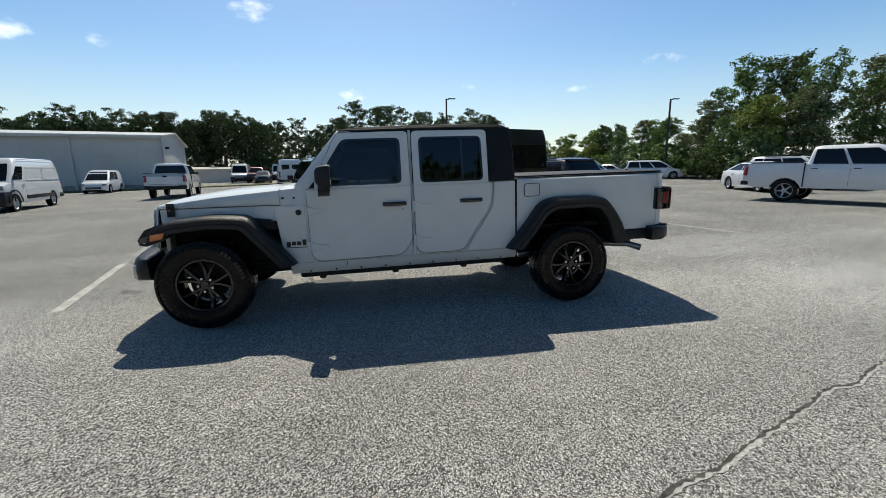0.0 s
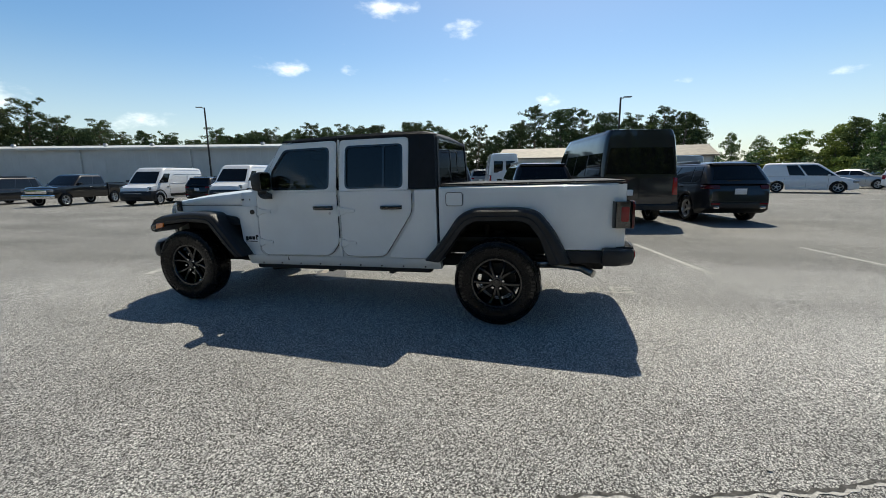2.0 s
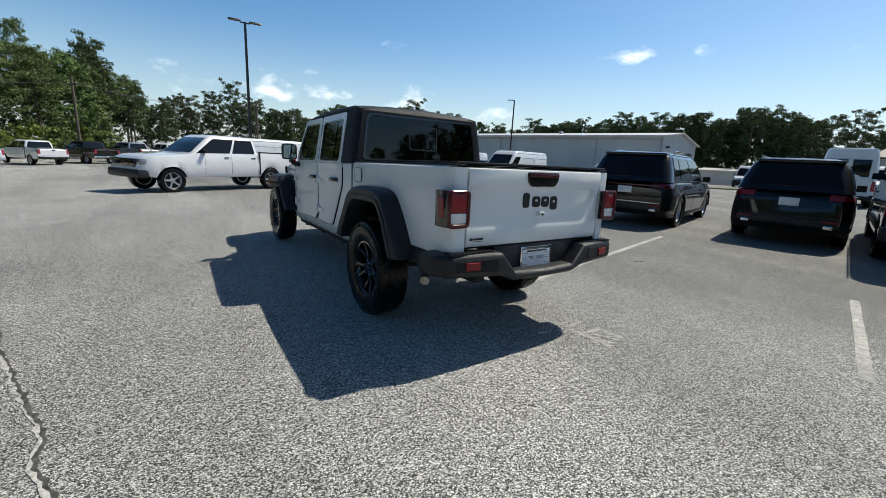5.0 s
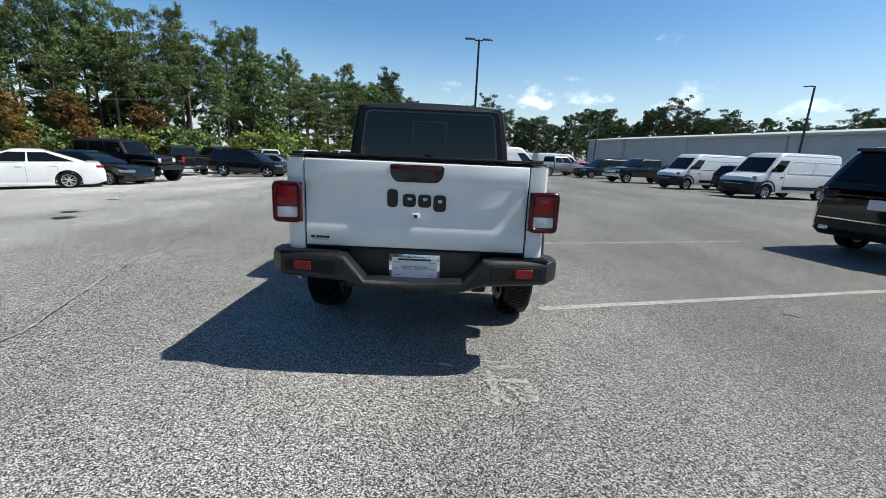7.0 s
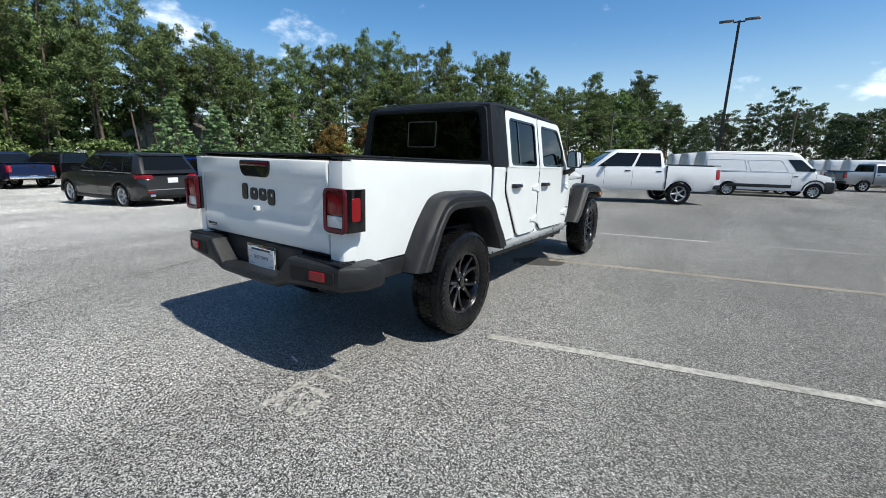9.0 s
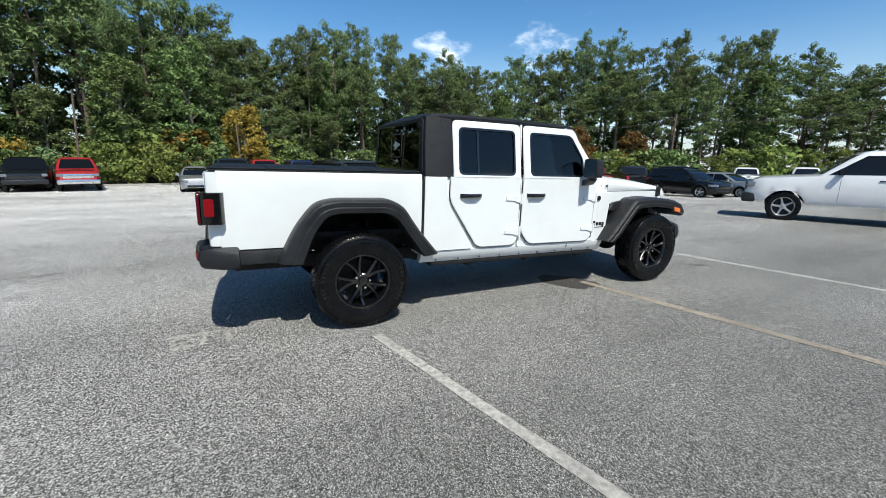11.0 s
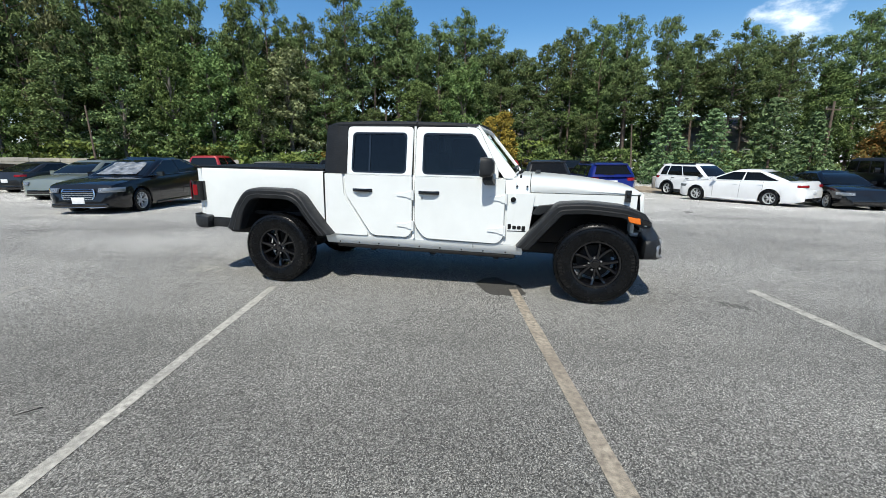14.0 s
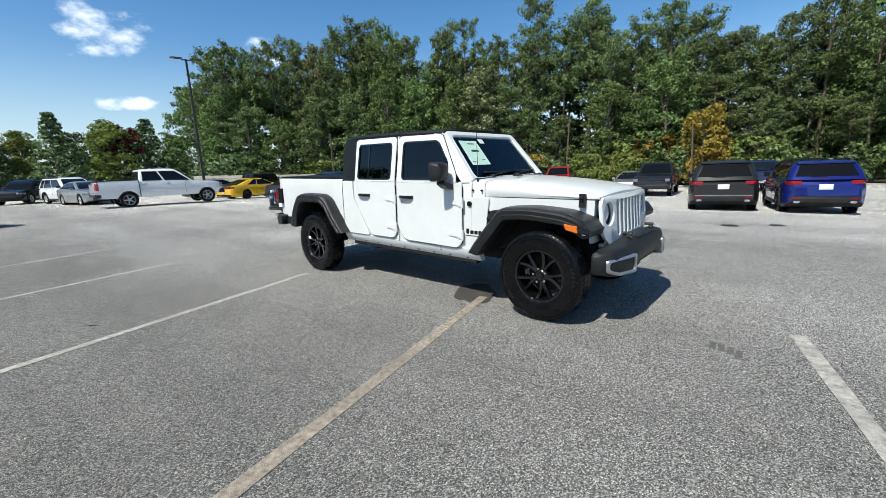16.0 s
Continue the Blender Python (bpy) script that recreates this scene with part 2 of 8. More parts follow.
t_.links.new(warp.outputs[0], lanes.inputs["Vector"])
for n in (stones, fine, mid, broad):
    t_.links.new(tco, n.inputs["Vector"])
speck = aramp(stones.outputs["Color"], [(0.0, (0.008, 0.008, 0.008)), (0.34, (0.058, 0.058, 0.0565)), (0.48, (0.195, 0.193, 0.186)), (0.64, (0.445, 0.439, 0.42)), (1.0, (0.95, 0.934, 0.893))])
calm = aramp(stones.outputs["Color"], [(0.0, (0.026, 0.026, 0.0255)), (0.34, (0.105, 0.104, 0.101)), (0.55, (0.228, 0.226, 0.217)), (0.76, (0.43, 0.423, 0.404)), (1.0, (0.86, 0.845, 0.806))])
grain = aramp(fine.outputs["Fac"], [(0.3, 0.55), (0.7, 1.35)])
# the bays north of the driving lane are of an older, darker course
turn = an("ShaderNodeMapping")
turn.inputs["Rotation"].default_value = (0, 0, radians(-12.4))
t_.links.new(tco, turn.inputs[0])
sp_ = an("ShaderNodeSeparateXYZ")
t_.links.new(turn.outputs[0], sp_.inputs[0])
ed = an("ShaderNodeMath")
ed.operation = "MULTIPLY_ADD"
t_.links.new(mid.outputs["Fac"], ed.inputs[0])
ed.inputs[1].default_value = 0.9
t_.links.new(sp_.outputs[1], ed.inputs[2])
bay = an("ShaderNodeMapRange")
t_.links.new(ed.outputs[0], bay.inputs[0])
for i, v in ((1, 0.8), (2, 2.6), (3, 0.0), (4, 1.0)):
    bay.inputs[i].default_value = v
c_ = amix(1.0, amix(bay.outputs[0], speck, calm), grain, "MULTIPLY")
c_ = amix(1.0, c_, aramp(mid.outputs["Fac"], [(0.25, 0.91), (0.75, 1.07)]), "MULTIPLY")
c_ = amix(1.0, c_, aramp(broad.outputs["Fac"], [(0.3, 0.74), (0.7, 1.17)]), "MULTIPLY")
c_ = amix(1.0, c_, aramp(lanes.outputs["Fac"], [(0.35, 0.90), (0.65, 1.25)]), "MULTIPLY")
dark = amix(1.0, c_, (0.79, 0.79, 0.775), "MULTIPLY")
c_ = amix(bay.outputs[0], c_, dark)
lane = an("ShaderNodeMapRange")  # the driving lane is bleached by sun and traffic, lightened further for bounce light
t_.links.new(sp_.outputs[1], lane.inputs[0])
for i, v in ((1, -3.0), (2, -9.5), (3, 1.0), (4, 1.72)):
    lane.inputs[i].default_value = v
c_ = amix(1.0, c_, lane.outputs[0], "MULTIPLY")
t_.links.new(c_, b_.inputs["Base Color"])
bp_ = an("ShaderNodeBump", Strength=0.75, Distance=0.006)
t_.links.new(stones.outputs["Distance"], bp_.inputs["Height"])
bp_.invert = True
t_.links.new(bp_.outputs[0], b_.inputs["Normal"])

# worn line paint: the asphalt shows through where traffic has rubbed it
LINE = material("line_paint", (0.5, 0.49, 0.45), 0.75)
mottle(LINE, 26, (0.24, 0.232, 0.212), (0.60, 0.583, 0.535), detail=8, bump=0.6, bump_scale=160)
LINE_TAN = material("old_line_paint", (0.4, 0.36, 0.3), 0.8)
mottle(LINE_TAN, 26, (0.16, 0.142, 0.118), (0.50, 0.435, 0.35), detail=8, bump=0.6, bump_scale=160)
GHOST = material("ghost_paint", (0.36, 0.36, 0.34), 0.8)
mottle(GHOST, 30, (0.165, 0.165, 0.16), (0.39, 0.386, 0.365), detail=8, bump=0.5, bump_scale=160)
STENCIL = mottle(material("stencil_paint", (0.45, 0.44, 0.40), 0.8), 34, (0.15, 0.147, 0.138), (0.60, 0.585, 0.53), detail=8, bump=0.6, bump_scale=160)


def rub_off(m, bare, most=0.9):
    """Long stretches where the paint is worn down to dirty asphalt."""
    t, b = shade(m)
    old = b.inputs["Base Color"].links[0].from_socket
    co = t.nodes.new("ShaderNodeTexCoord")
    no = t.nodes.new("ShaderNodeTexNoise")
    no.inputs["Scale"].default_value, no.inputs["Detail"].default_value = 1.5, 7
    t.links.new(co.outputs["Object"], no.inputs["Vector"])
    k = t.nodes.new("ShaderNodeMapRange")
    for i, v in ((1, 0.44), (2, 0.66), (3, 0.0), (4, most)):
        k.inputs[i].default_value = v
    t.links.new(no.outputs["Fac"], k.inputs[0])
    mx = t.nodes.new("ShaderNodeMix")
    mx.data_type = "RGBA"
    t.links.new(k.outputs[0], mx.inputs[0])
    t.links.new(old, mx.inputs[6])
    mx.inputs[7].default_value = (*bare, 1)
    t.links.new(mx.outputs[2], b.inputs["Base Color"])


rub_off(LINE, (0.20, 0.195, 0.185), 0.6)
rub_off(LINE_TAN, (0.20, 0.172, 0.14))
rub_off(GHOST, (0.17, 0.168, 0.16))
CRACK = mottle(material("crack", (0.04, 0.04, 0.038), 0.95), 30, (0.018, 0.018, 0.017), (0.11, 0.105, 0.098))
CRUMB = mottle(material("crumbled_edge", (0.4, 0.39, 0.36), 0.9), 60, (0.20, 0.195, 0.185), (0.64, 0.62, 0.58), detail=6)
PRESSED = mottle(material("pressed_asphalt", (0.12, 0.12, 0.115), 0.9), 40, (0.08, 0.08, 0.078), (0.16, 0.158, 0.15))
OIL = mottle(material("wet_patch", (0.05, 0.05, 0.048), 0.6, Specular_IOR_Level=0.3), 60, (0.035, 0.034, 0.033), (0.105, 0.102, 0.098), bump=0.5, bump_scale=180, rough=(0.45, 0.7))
IRON = mottle(material("cast_iron", (0.05, 0.045, 0.04), 0.6, 0.6), 18, (0.03, 0.026, 0.022), (0.08, 0.07, 0.06))
FOREST_FLOOR = mottle(material("leaf_litter", (0.05, 0.045, 0.03), 0.95), 1.5, (0.03, 0.03, 0.018), (0.08, 0.065, 0.04), bump=0.5, bump_scale=20)
SOIL = mottle(material("sandy_soil", (0.32, 0.26, 0.19), 0.95), 2.5, (0.22, 0.18, 0.13), (0.40, 0.33, 0.25), bump=0.5)
KERB = mottle(material("kerb_concrete", (0.36, 0.34, 0.31), 0.9), 3, (0.26, 0.25, 0.23), (0.42, 0.40, 0.37), bump=0.4)
TIMBER_WALL = mottle(material("pale_wall", (0.42, 0.39, 0.33), 0.9), 1.4, (0.3, 0.28, 0.24), (0.5, 0.47, 0.41), bump=0.4)
SIDING = mottle(material("metal_siding", (0.42, 0.43, 0.43), 0.5), 0.5, (0.52, 0.525, 0.51), (0.60, 0.605, 0.59))
SIDING_WHITE = mottle(material("white_siding", (0.62, 0.62, 0.60), 0.5), 0.5, (0.56, 0.56, 0.54), (0.66, 0.66, 0.64))
ROOFING = mottle(material("metal_roof", (0.6, 0.59, 0.55), 0.4), 0.8, (0.5, 0.49, 0.45), (0.64, 0.63, 0.6))
ROOF_TAN = mottle(material("tan_roof", (0.2, 0.17, 0.12), 0.6), 2.0, (0.14, 0.12, 0.085), (0.22, 0.19, 0.14))
ROOF_BROWN = mottle(material("shingle_roof", (0.2, 0.18, 0.16), 0.9), 3, (0.14, 0.125, 0.11), (0.25, 0.22, 0.2))
POLE = mottle(material("pole_bronze", (0.035, 0.032, 0.03), 0.45, 0.3), 6, (0.028, 0.026, 0.024), (0.045, 0.04, 0.038))
WOOD_POLE = mottle(material("pole_wood", (0.12, 0.09, 0.065), 0.9), 5, (0.08, 0.06, 0.045), (0.17, 0.13, 0.1))
CABLE = material("cable_black", (0.02, 0.02, 0.02), 0.6)
BARK = mottle(material("pine_bark", (0.13, 0.095, 0.07), 0.95), 5, (0.07, 0.05, 0.04), (0.2, 0.15, 0.115), bump=0.8, bump_scale=18)
BARK_GREY = mottle(material("grey_bark", (0.16, 0.14, 0.12), 0.95), 5, (0.09, 0.08, 0.07), (0.22, 0.2, 0.17), bump=0.8, bump_scale=18)


def leaf_material(name, low, high):
    """Foliage with colour that varies leaf by leaf, letting some light through."""
    m = bpy.data.materials.new(name)
    m.use_nodes = True
    t = m.node_tree
    t.nodes.clear()
    g = t.nodes.new("ShaderNodeNewGeometry")
    oi = t.nodes.new("ShaderNodeObjectInfo")
    r = t.nodes.new("ShaderNodeValToRGB")
    r.color_ramp.elements[0].color, r.color_ramp.elements[1].color = (*low, 1), (*high, 1)
    t.links.new(g.outputs["Random Per Island"], r.inputs[0])
    hsv = t.nodes.new("ShaderNodeHueSaturation")
    k = t.nodes.new("ShaderNodeMapRange")
    k.inputs[3].default_value, k.inputs[4].default_value = 0.8, 1.2
    t.links.new(oi.outputs["Random"], k.inputs[0])
    t.links.new(k.outputs[0], hsv.inputs["Value"])
    k2 = t.nodes.new("ShaderNodeMapRange")
    k2.inputs[3].default_value, k2.inputs[4].default_value = 0.485, 0.512
    t.links.new(oi.outputs["Random"], k2.inputs[0])
    t.links.new(k2.outputs[0], hsv.inputs["Hue"])
    t.links.new(r.outputs[0], hsv.inputs["Color"])
    d, tl, gl, m1, m2, out = (t.nodes.new("ShaderNode" + s) for s in ("BsdfDiffuse", "BsdfTranslucent", "BsdfGlossy", "MixShader", "MixShader", "OutputMaterial"))
    gl.inputs["Roughness"].default_value = 0.4
    gl.inputs[0].default_value = (0.8, 0.85, 0.8, 1)
    t.links.new(hsv.outputs[0], d.inputs[0])
    t.links.new(hsv.outputs[0], tl.inputs[0])
    m1.inputs[0].default_value, m2.inputs[0].default_value = 0.13, 0.0
    t.links.new(d.outputs[0], m1.inputs[1])
    t.links.new(tl.outputs[0], m1.inputs[2])
    t.links.new(m1.outputs[0], m2.inputs[1])
    t.links.new(gl.outputs[0], m2.inputs[2])
    t.links.new(m2.outputs[0], out.inputs[0])
    return m


PINE_LEAF = leaf_material("pine_needles", (0.039, 0.066, 0.027), (0.242, 0.316, 0.132))
OAK_LEAF = leaf_material("broad_leaves", (0.037, 0.067, 0.024), (0.234, 0.322, 0.118))
DUSKY_LEAF = leaf_material("dusky_leaves", (0.057, 0.073, 0.034), (0.309, 0.329, 0.167))
LIME_LEAF = leaf_material("young_leaves", (0.104, 0.152, 0.039), (0.275, 0.329, 0.098))
SPRUCE_LEAF = leaf_material("cedar_sprays", (0.040, 0.073, 0.035), (0.221, 0.306, 0.147))
ORANGE_LEAF = leaf_material("autumn_leaves", (0.075, 0.085, 0.030), (0.250, 0.120, 0.045))
GOLD_LEAF = leaf_material("golden_leaves", (0.13, 0.11, 0.028), (0.34, 0.22, 0.05))
RED_LEAF = leaf_material("red_leaves", (0.09, 0.035, 0.03), (0.22, 0.05, 0.05))
FAR_LEAF = leaf_material("far_foliage", (0.028, 0.043, 0.022), (0.138, 0.182, 0.088))

VERGE = mottle(material("verge_grass", (0.12, 0.14, 0.05), 0.9), 1.2, (0.07, 0.09, 0.03), (0.19, 0.18, 0.075), detail=8, bump=0.6, bump_scale=30)

# ---- mesh helpers ----
def part(name, bm, mat, parent=None, label="", smooth=True, fix=None):
    """Link a bmesh (or a mesh) as one object, under a thing or a part."""
    if isinstance(bm, bpy.types.Mesh):
        me = bm
    else:
        me = bpy.data.meshes.new(name)
        bmesh.ops.recalc_face_normals(bm, faces=bm.faces)
        bm.to_mesh(me)
        bm.free()
        if smooth:
            me.polygons.foreach_set("use_smooth", [True] * len(me.polygons))
            me.set_sharp_from_angle(angle=radians(38))
        for m in mat if isinstance(mat, (list, tuple)) else [mat]:
            me.materials.append(m)
    ob = new(name, me)
    if parent:
        ob.parent = parent
    if fix:
        ob.matrix_basis = fix
    if label:
        ob["label"] = label
    return ob


def thing(name, label, category, m=None, group="", kind=""):
    ob = new(name)
    ob.empty_display_size = 0.2
    if m:
        ob.matrix_basis = m
    return tagged(ob, label, category, group, kind)


def box(bm, x0, x1, y0, y1, z0, z1, bevel=0.0, seg=2):
    r = bmesh.ops.create_cube(bm, size=1.0)
    v = r["verts"]
    for p in v:
        p.co = Vector(((x0 + x1) / 2 + p.co.x * (x1 - x0), (y0 + y1) / 2 + p.co.y * (y1 - y0), (z0 + z1) / 2 + p.co.z * (z1 - z0)))
    if bevel:
        es = {e for p in v for e in p.link_edges}
        bmesh.ops.bevel(bm, geom=list(es), offset=bevel, segments=seg, affect="EDGES", profile=0.5)
    return bm


def boxes(*rows, bevel=0.0):
    bm = bmesh.new()
    for r in rows:
        box(bm, *r, bevel=bevel)
    return bm


def tube(bm, a, b, r0, r1=None, seg=12):
    a, b = Vector(a), Vector(b)
    d = b - a
    m = Matrix.Translation((a + b) / 2) @ d.to_track_quat("Z", "Y").to_matrix().to_4x4()
    bmesh.ops.create_cone(bm, cap_ends=True, segments=seg, radius1=r0, radius2=r0 if r1 is None else r1, depth=d.length, matrix=m)
    return bm


def loft(bm, rings, closed=True, caps=True):
    rows = [[bm.verts.new(p) for p in ring] for ring in rings]
    n = len(rows[0])
    for a, b in zip(rows, rows[1:]):
        for i in range(n if closed else n - 1):
            j = (i + 1) % n
            bm.faces.new((a[i], a[j], b[j], b[i]))
    if caps and closed:
        bm.faces.new(rows[0])
        bm.faces.new(rows[-1][::-1])
    return bm


def fillet(pts, r, seg=4):
    """Round the corners of a polygon of (u, v); r is one radius or one for each corner."""
    out = []
    n = len(pts)
    rs = r if isinstance(r, (list, tuple)) else [r] * n
    for i in range(n):
        p, a, b = Vector(pts[i]), Vector(pts[i - 1]), Vector(pts[(i + 1) % n])
        da, db = a - p, b - p
        k = min(rs[i], da.length * 0.48, db.length * 0.48)
        if k < 1e-4:
            out.append(tuple(p))
            continue
        s, e = p + da.normalized() * k, p + db.normalized() * k
        for q in range(seg + 1):
            f = q / seg
            out.append(tuple((1 - f) ** 2 * s + 2 * f * (1 - f) * p + f * f * e))
    return out


def sheet(bm, outer, holes=(), thick=0.02, place=lambda u, v, w: (u, w, v), bevel=0.0):
    """A plate with an outline and holes in (u, v), thick along w; place maps u, v, w to the thing's space."""
    loops = [outer, *holes]
    def fill(w):
        edges, rings = [], []
        for lp in loops:
            vs = [bm.verts.new((u, v, w)) for u, v in lp]
            rings.append(vs)
            for i in range(len(vs)):
                edges.append(bm.edges.new((vs[i - 1], vs[i])))
        if len(loops) == 1:
            bm.faces.new(rings[0])
        else:
            bmesh.ops.triangle_fill(bm, use_beauty=True, use_dissolve=False, edges=edges)
        return rings
    if bevel:
        def inset(lp, k, sign):
            n, out = len(lp), []
            area = sum(lp[i - 1][0] * lp[i][1] - lp[i][0] * lp[i - 1][1] for i in range(n))
            s = 1 if area > 0 else -1
            for i in range(n):
                a, p, b = Vector(lp[i - 1]), Vector(lp[i]), Vector(lp[(i + 1) % n])
                t = (b - a)
                if t.length < 1e-9:
                    out.append(tuple(p)); continue
                t.normalize()
                out.append(tuple(p + Vector((-t.y, t.x)) * s * k * sign))
            return out
        mid = loops
        loops = [inset(lp, bevel, 1 if i == 0 else -1) for i, lp in enumerate(mid)]
        top = fill(thick)
        loops = mid
        vm = [[bm.verts.new((u, v, thick - bevel)) for u, v in lp] for lp in mid]
        bot = fill(0.0)
        for rows in ((top, vm), (vm, bot)):
            for A, B in zip(*rows):
                for i in range(len(A)):
                    bm.faces.new((A[i - 1], A[i], B[i], B[i - 1]))
        made = [v for rr in (top, vm, bot) for r in rr for v in r]
    else:
        top, bot = fill(thick), fill(0.0)
        for A, B in zip(top, bot):
            for i in range(len(A)):
                bm.faces.new((A[i - 1], A[i], B[i], B[i - 1]))
        made = [v for rr in (top, bot) for r in rr for v in r]
    for v in made:
        v.co = Vector(place(v.co.x, v.co.y, v.co.z))
    return bm


def lathe(bm, profile, seg=40, axis="y", sign=1, centre=(0, 0, 0)):
    """Turn a profile of (radius, along) about an axis through centre."""
    rings = []
    for k in range(seg):
        a = 2 * math.pi * k / seg
        rings.append([(r * math.cos(a), w * sign, r * math.sin(a)) if axis == "y" else (r * math.cos(a), r * math.sin(a), w) for r, w in profile])
    rows = [[bm.verts.new(Vector(p) + Vector(centre)) for p in ring] for ring in rings]
    n = len(profile)
    for k in range(seg):
        A, B = rows[k], rows[(k + 1) % seg]
        for i in range(n - 1):
            bm.faces.new((A[i], A[i + 1], B[i + 1], B[i]))
    return bm


def interp(x, table):
    return float(np.interp(x, [p[0] for p in table], [p[1] for p in table]))


def softplus(v):
    return 26 * math.tanh(1.5 * math.log1p(math.exp(min(40, (v - 4) / 1.5))) / 26)


def ground_z(x, y):
    """The lot: level round the pickup, falling away to the west and south."""
    return -0.0230 * softplus(-x) + 0.0035 * softplus(x) - 0.045 * softplus(-y) + 0.0045 * softplus(y)


# ---- wheels ----
def tyre_mesh(name, r, w, rim, blocks=0):
    h = w / 2
    bm = bmesh.new()
    prof = [(rim, -h * 0.72), (rim + 0.012, -h * 0.86), (rim + (r - rim) * 0.35, -h * 0.99), (rim + (r - rim) * 0.62, -h * 1.0), (r * 0.955, -h * 0.93), (r * 0.985, -h * 0.84),
            (r * 0.993, -h * 0.4), (r * 0.995, 0), (r * 0.993, h * 0.4), (r * 0.985, h * 0.84), (r * 0.955, h * 0.93), (rim + (r - rim) * 0.62, h * 1.0), (rim + (r - rim) * 0.35, h * 0.99), (rim + 0.012, h * 0.86), (rim, h * 0.72)]
    lathe(bm, prof, 56 if blocks else 22)
    if blocks:
        for k in range(blocks):
            a = 2 * math.pi * k / blocks
            for j, (y0, y1, off) in enumerate(((-0.90, -0.52, 0), (-0.46, -0.05, 0.5), (0.0, 0.44, 0.2), (0.5, 0.90, 0.7))):
                b = a + off * 2 * math.pi / blocks
                half = math.pi / blocks * 0.72
                q = []
                for rr in (r * 0.975, r * 1.006):
                    for yy in (y0, y1):
                        for s in (-1, 1):
                            ang = b + s * half + (yy - y0) * 0.05
                            k2 = rr - (0.012 if abs(yy) > 0.8 else 0)
                            q.append(bm.verts.new((k2 * math.cos(ang), yy * h, k2 * math.sin(ang))))
                for f in ((4, 5, 7, 6), (0, 1, 5, 4), (2, 3, 7, 6), (0, 2, 6, 4), (1, 3, 7, 5)):
                    bm.faces.new([q[i] for i in f])
        for rr in (0.62, 0.80):  # moulded rings on the sidewall
            for s in (-1, 1):
                lathe(bm, [(rim + (r - rim) * rr - 0.003, s * h * 0.97), (rim + (r - rim) * rr, s * h * 1.018), (rim + (r - rim) * rr + 0.003, s * h * 0.97)], 56)
    me = bpy.data.meshes.new(name)
    bmesh.ops.recalc_face_normals(bm, faces=bm.faces)
    bm.to_mesh(me)
    bm.free()
    me.polygons.foreach_set("use_smooth", [True] * len(me.polygons))
    me.set_sharp_from_angle(angle=radians(35))
    return me


def rim_mesh(name, r, w, spokes, twin, depth=0.03, seg=20):
    """An alloy wheel, its face towards -y."""
    bm = bmesh.new()
    h = w / 2
    lathe(bm, [(r * 1.03, -h * 0.78), (r * 1.04, -h * 0.86), (r * 0.97, -h * 0.86), (r * 0.93, -h * 0.74), (r * 0.90, -h * 0.2), (r * 0.88, h * 0.7), (r * 1.03, h * 0.78)], seg * 2)
    lathe(bm, [(0.0, -h * 0.50), (r * 0.20, -h * 0.52), (r * 0.235, -h * 0.46), (r * 0.30, -h * 0.36), (r * 0.30, h * 0.1), (0, h * 0.1)], seg)
    lathe(bm, [(0.0, -h * 0.66), (r * 0.12, -h * 0.64), (r * 0.135, -h * 0.5)], seg)
    for k in range(spokes):
        a0 = 2 * math.pi * k / spokes + math.pi / 2
        for s in ((-1, 1) if twin else (0,)):
            def at(rad, ang, y):
                return (rad * math.cos(ang), y, rad * math.sin(ang))
            rings = []
            for f in (0.0, 0.35, 0.7, 1.0):
                rad = r * (0.22 + 0.73 * f)
                mid = a0 + s * (0.10 + 0.20 * f) * (1 if twin else 0)
                hw = (r * (0.074 - 0.006 * f) if twin else r * (0.12 - 0.03 * f)) / rad
                y = -h * (0.50 + 0.26 * f - 0.10 * math.sin(math.pi * f))
                rings.append([at(rad, mid - hw, y + depth), at(rad, mid - hw * 0.9, y + 0.006), at(rad, mid - hw * 0.55, y), at(rad, mid + hw * 0.55, y), at(rad, mid + hw * 0.9, y + 0.006), at(rad, mid + hw, y + depth)])
            loft(bm, rings)
    me = bpy.data.meshes.new(name)
    bmesh.ops.recalc_face_normals(bm, faces=bm.faces)
    bm.to_mesh(me)
    bm.free()
    me.polygons.foreach_set("use_smooth", [True] * len(me.polygons))
    me.set_sharp_from_angle(angle=radians(35))
    return me


def nut_mesh(name):
    bm = bmesh.new()
    tube(bm, (0, -0.075, 0), (0, -0.03, 0), 0.0105, seg=6)
    me = bpy.data.meshes.new(name)
    bm.to_mesh(me)
    bm.free()
    return me


# ---- ground ----
def graded(lo, hi):
    """Grid lines, close together near the middle."""
    s = [0.0]
    step = 0.8
    while s[-1] < 34:
        s.append(s[-1] + step)
    while s[-1] < 1800:
        step *= 1.35
        s.append(s[-1] + step)
    return [-v for v in s[:0:-1]] + s


GX = graded(0, 0)
bm = bmesh.new()
rows_ = [[bm.verts.new((x, y, ground_z(x, y))) for x in GX] for y in GX]
for a, b in zip(rows_, rows_[1:]):
    for i in range(len(GX) - 1):
        bm.faces.new((a[i], a[i + 1], b[i + 1], b[i]))
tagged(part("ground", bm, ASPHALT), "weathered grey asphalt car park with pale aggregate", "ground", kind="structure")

LOT = radians(12.4)  # the bays run square to this heading
UX, UY = math.cos(LOT), math.sin(LOT)


def lot(u, v):
    return (u * UX - v * UY, u * UY + v * UX)


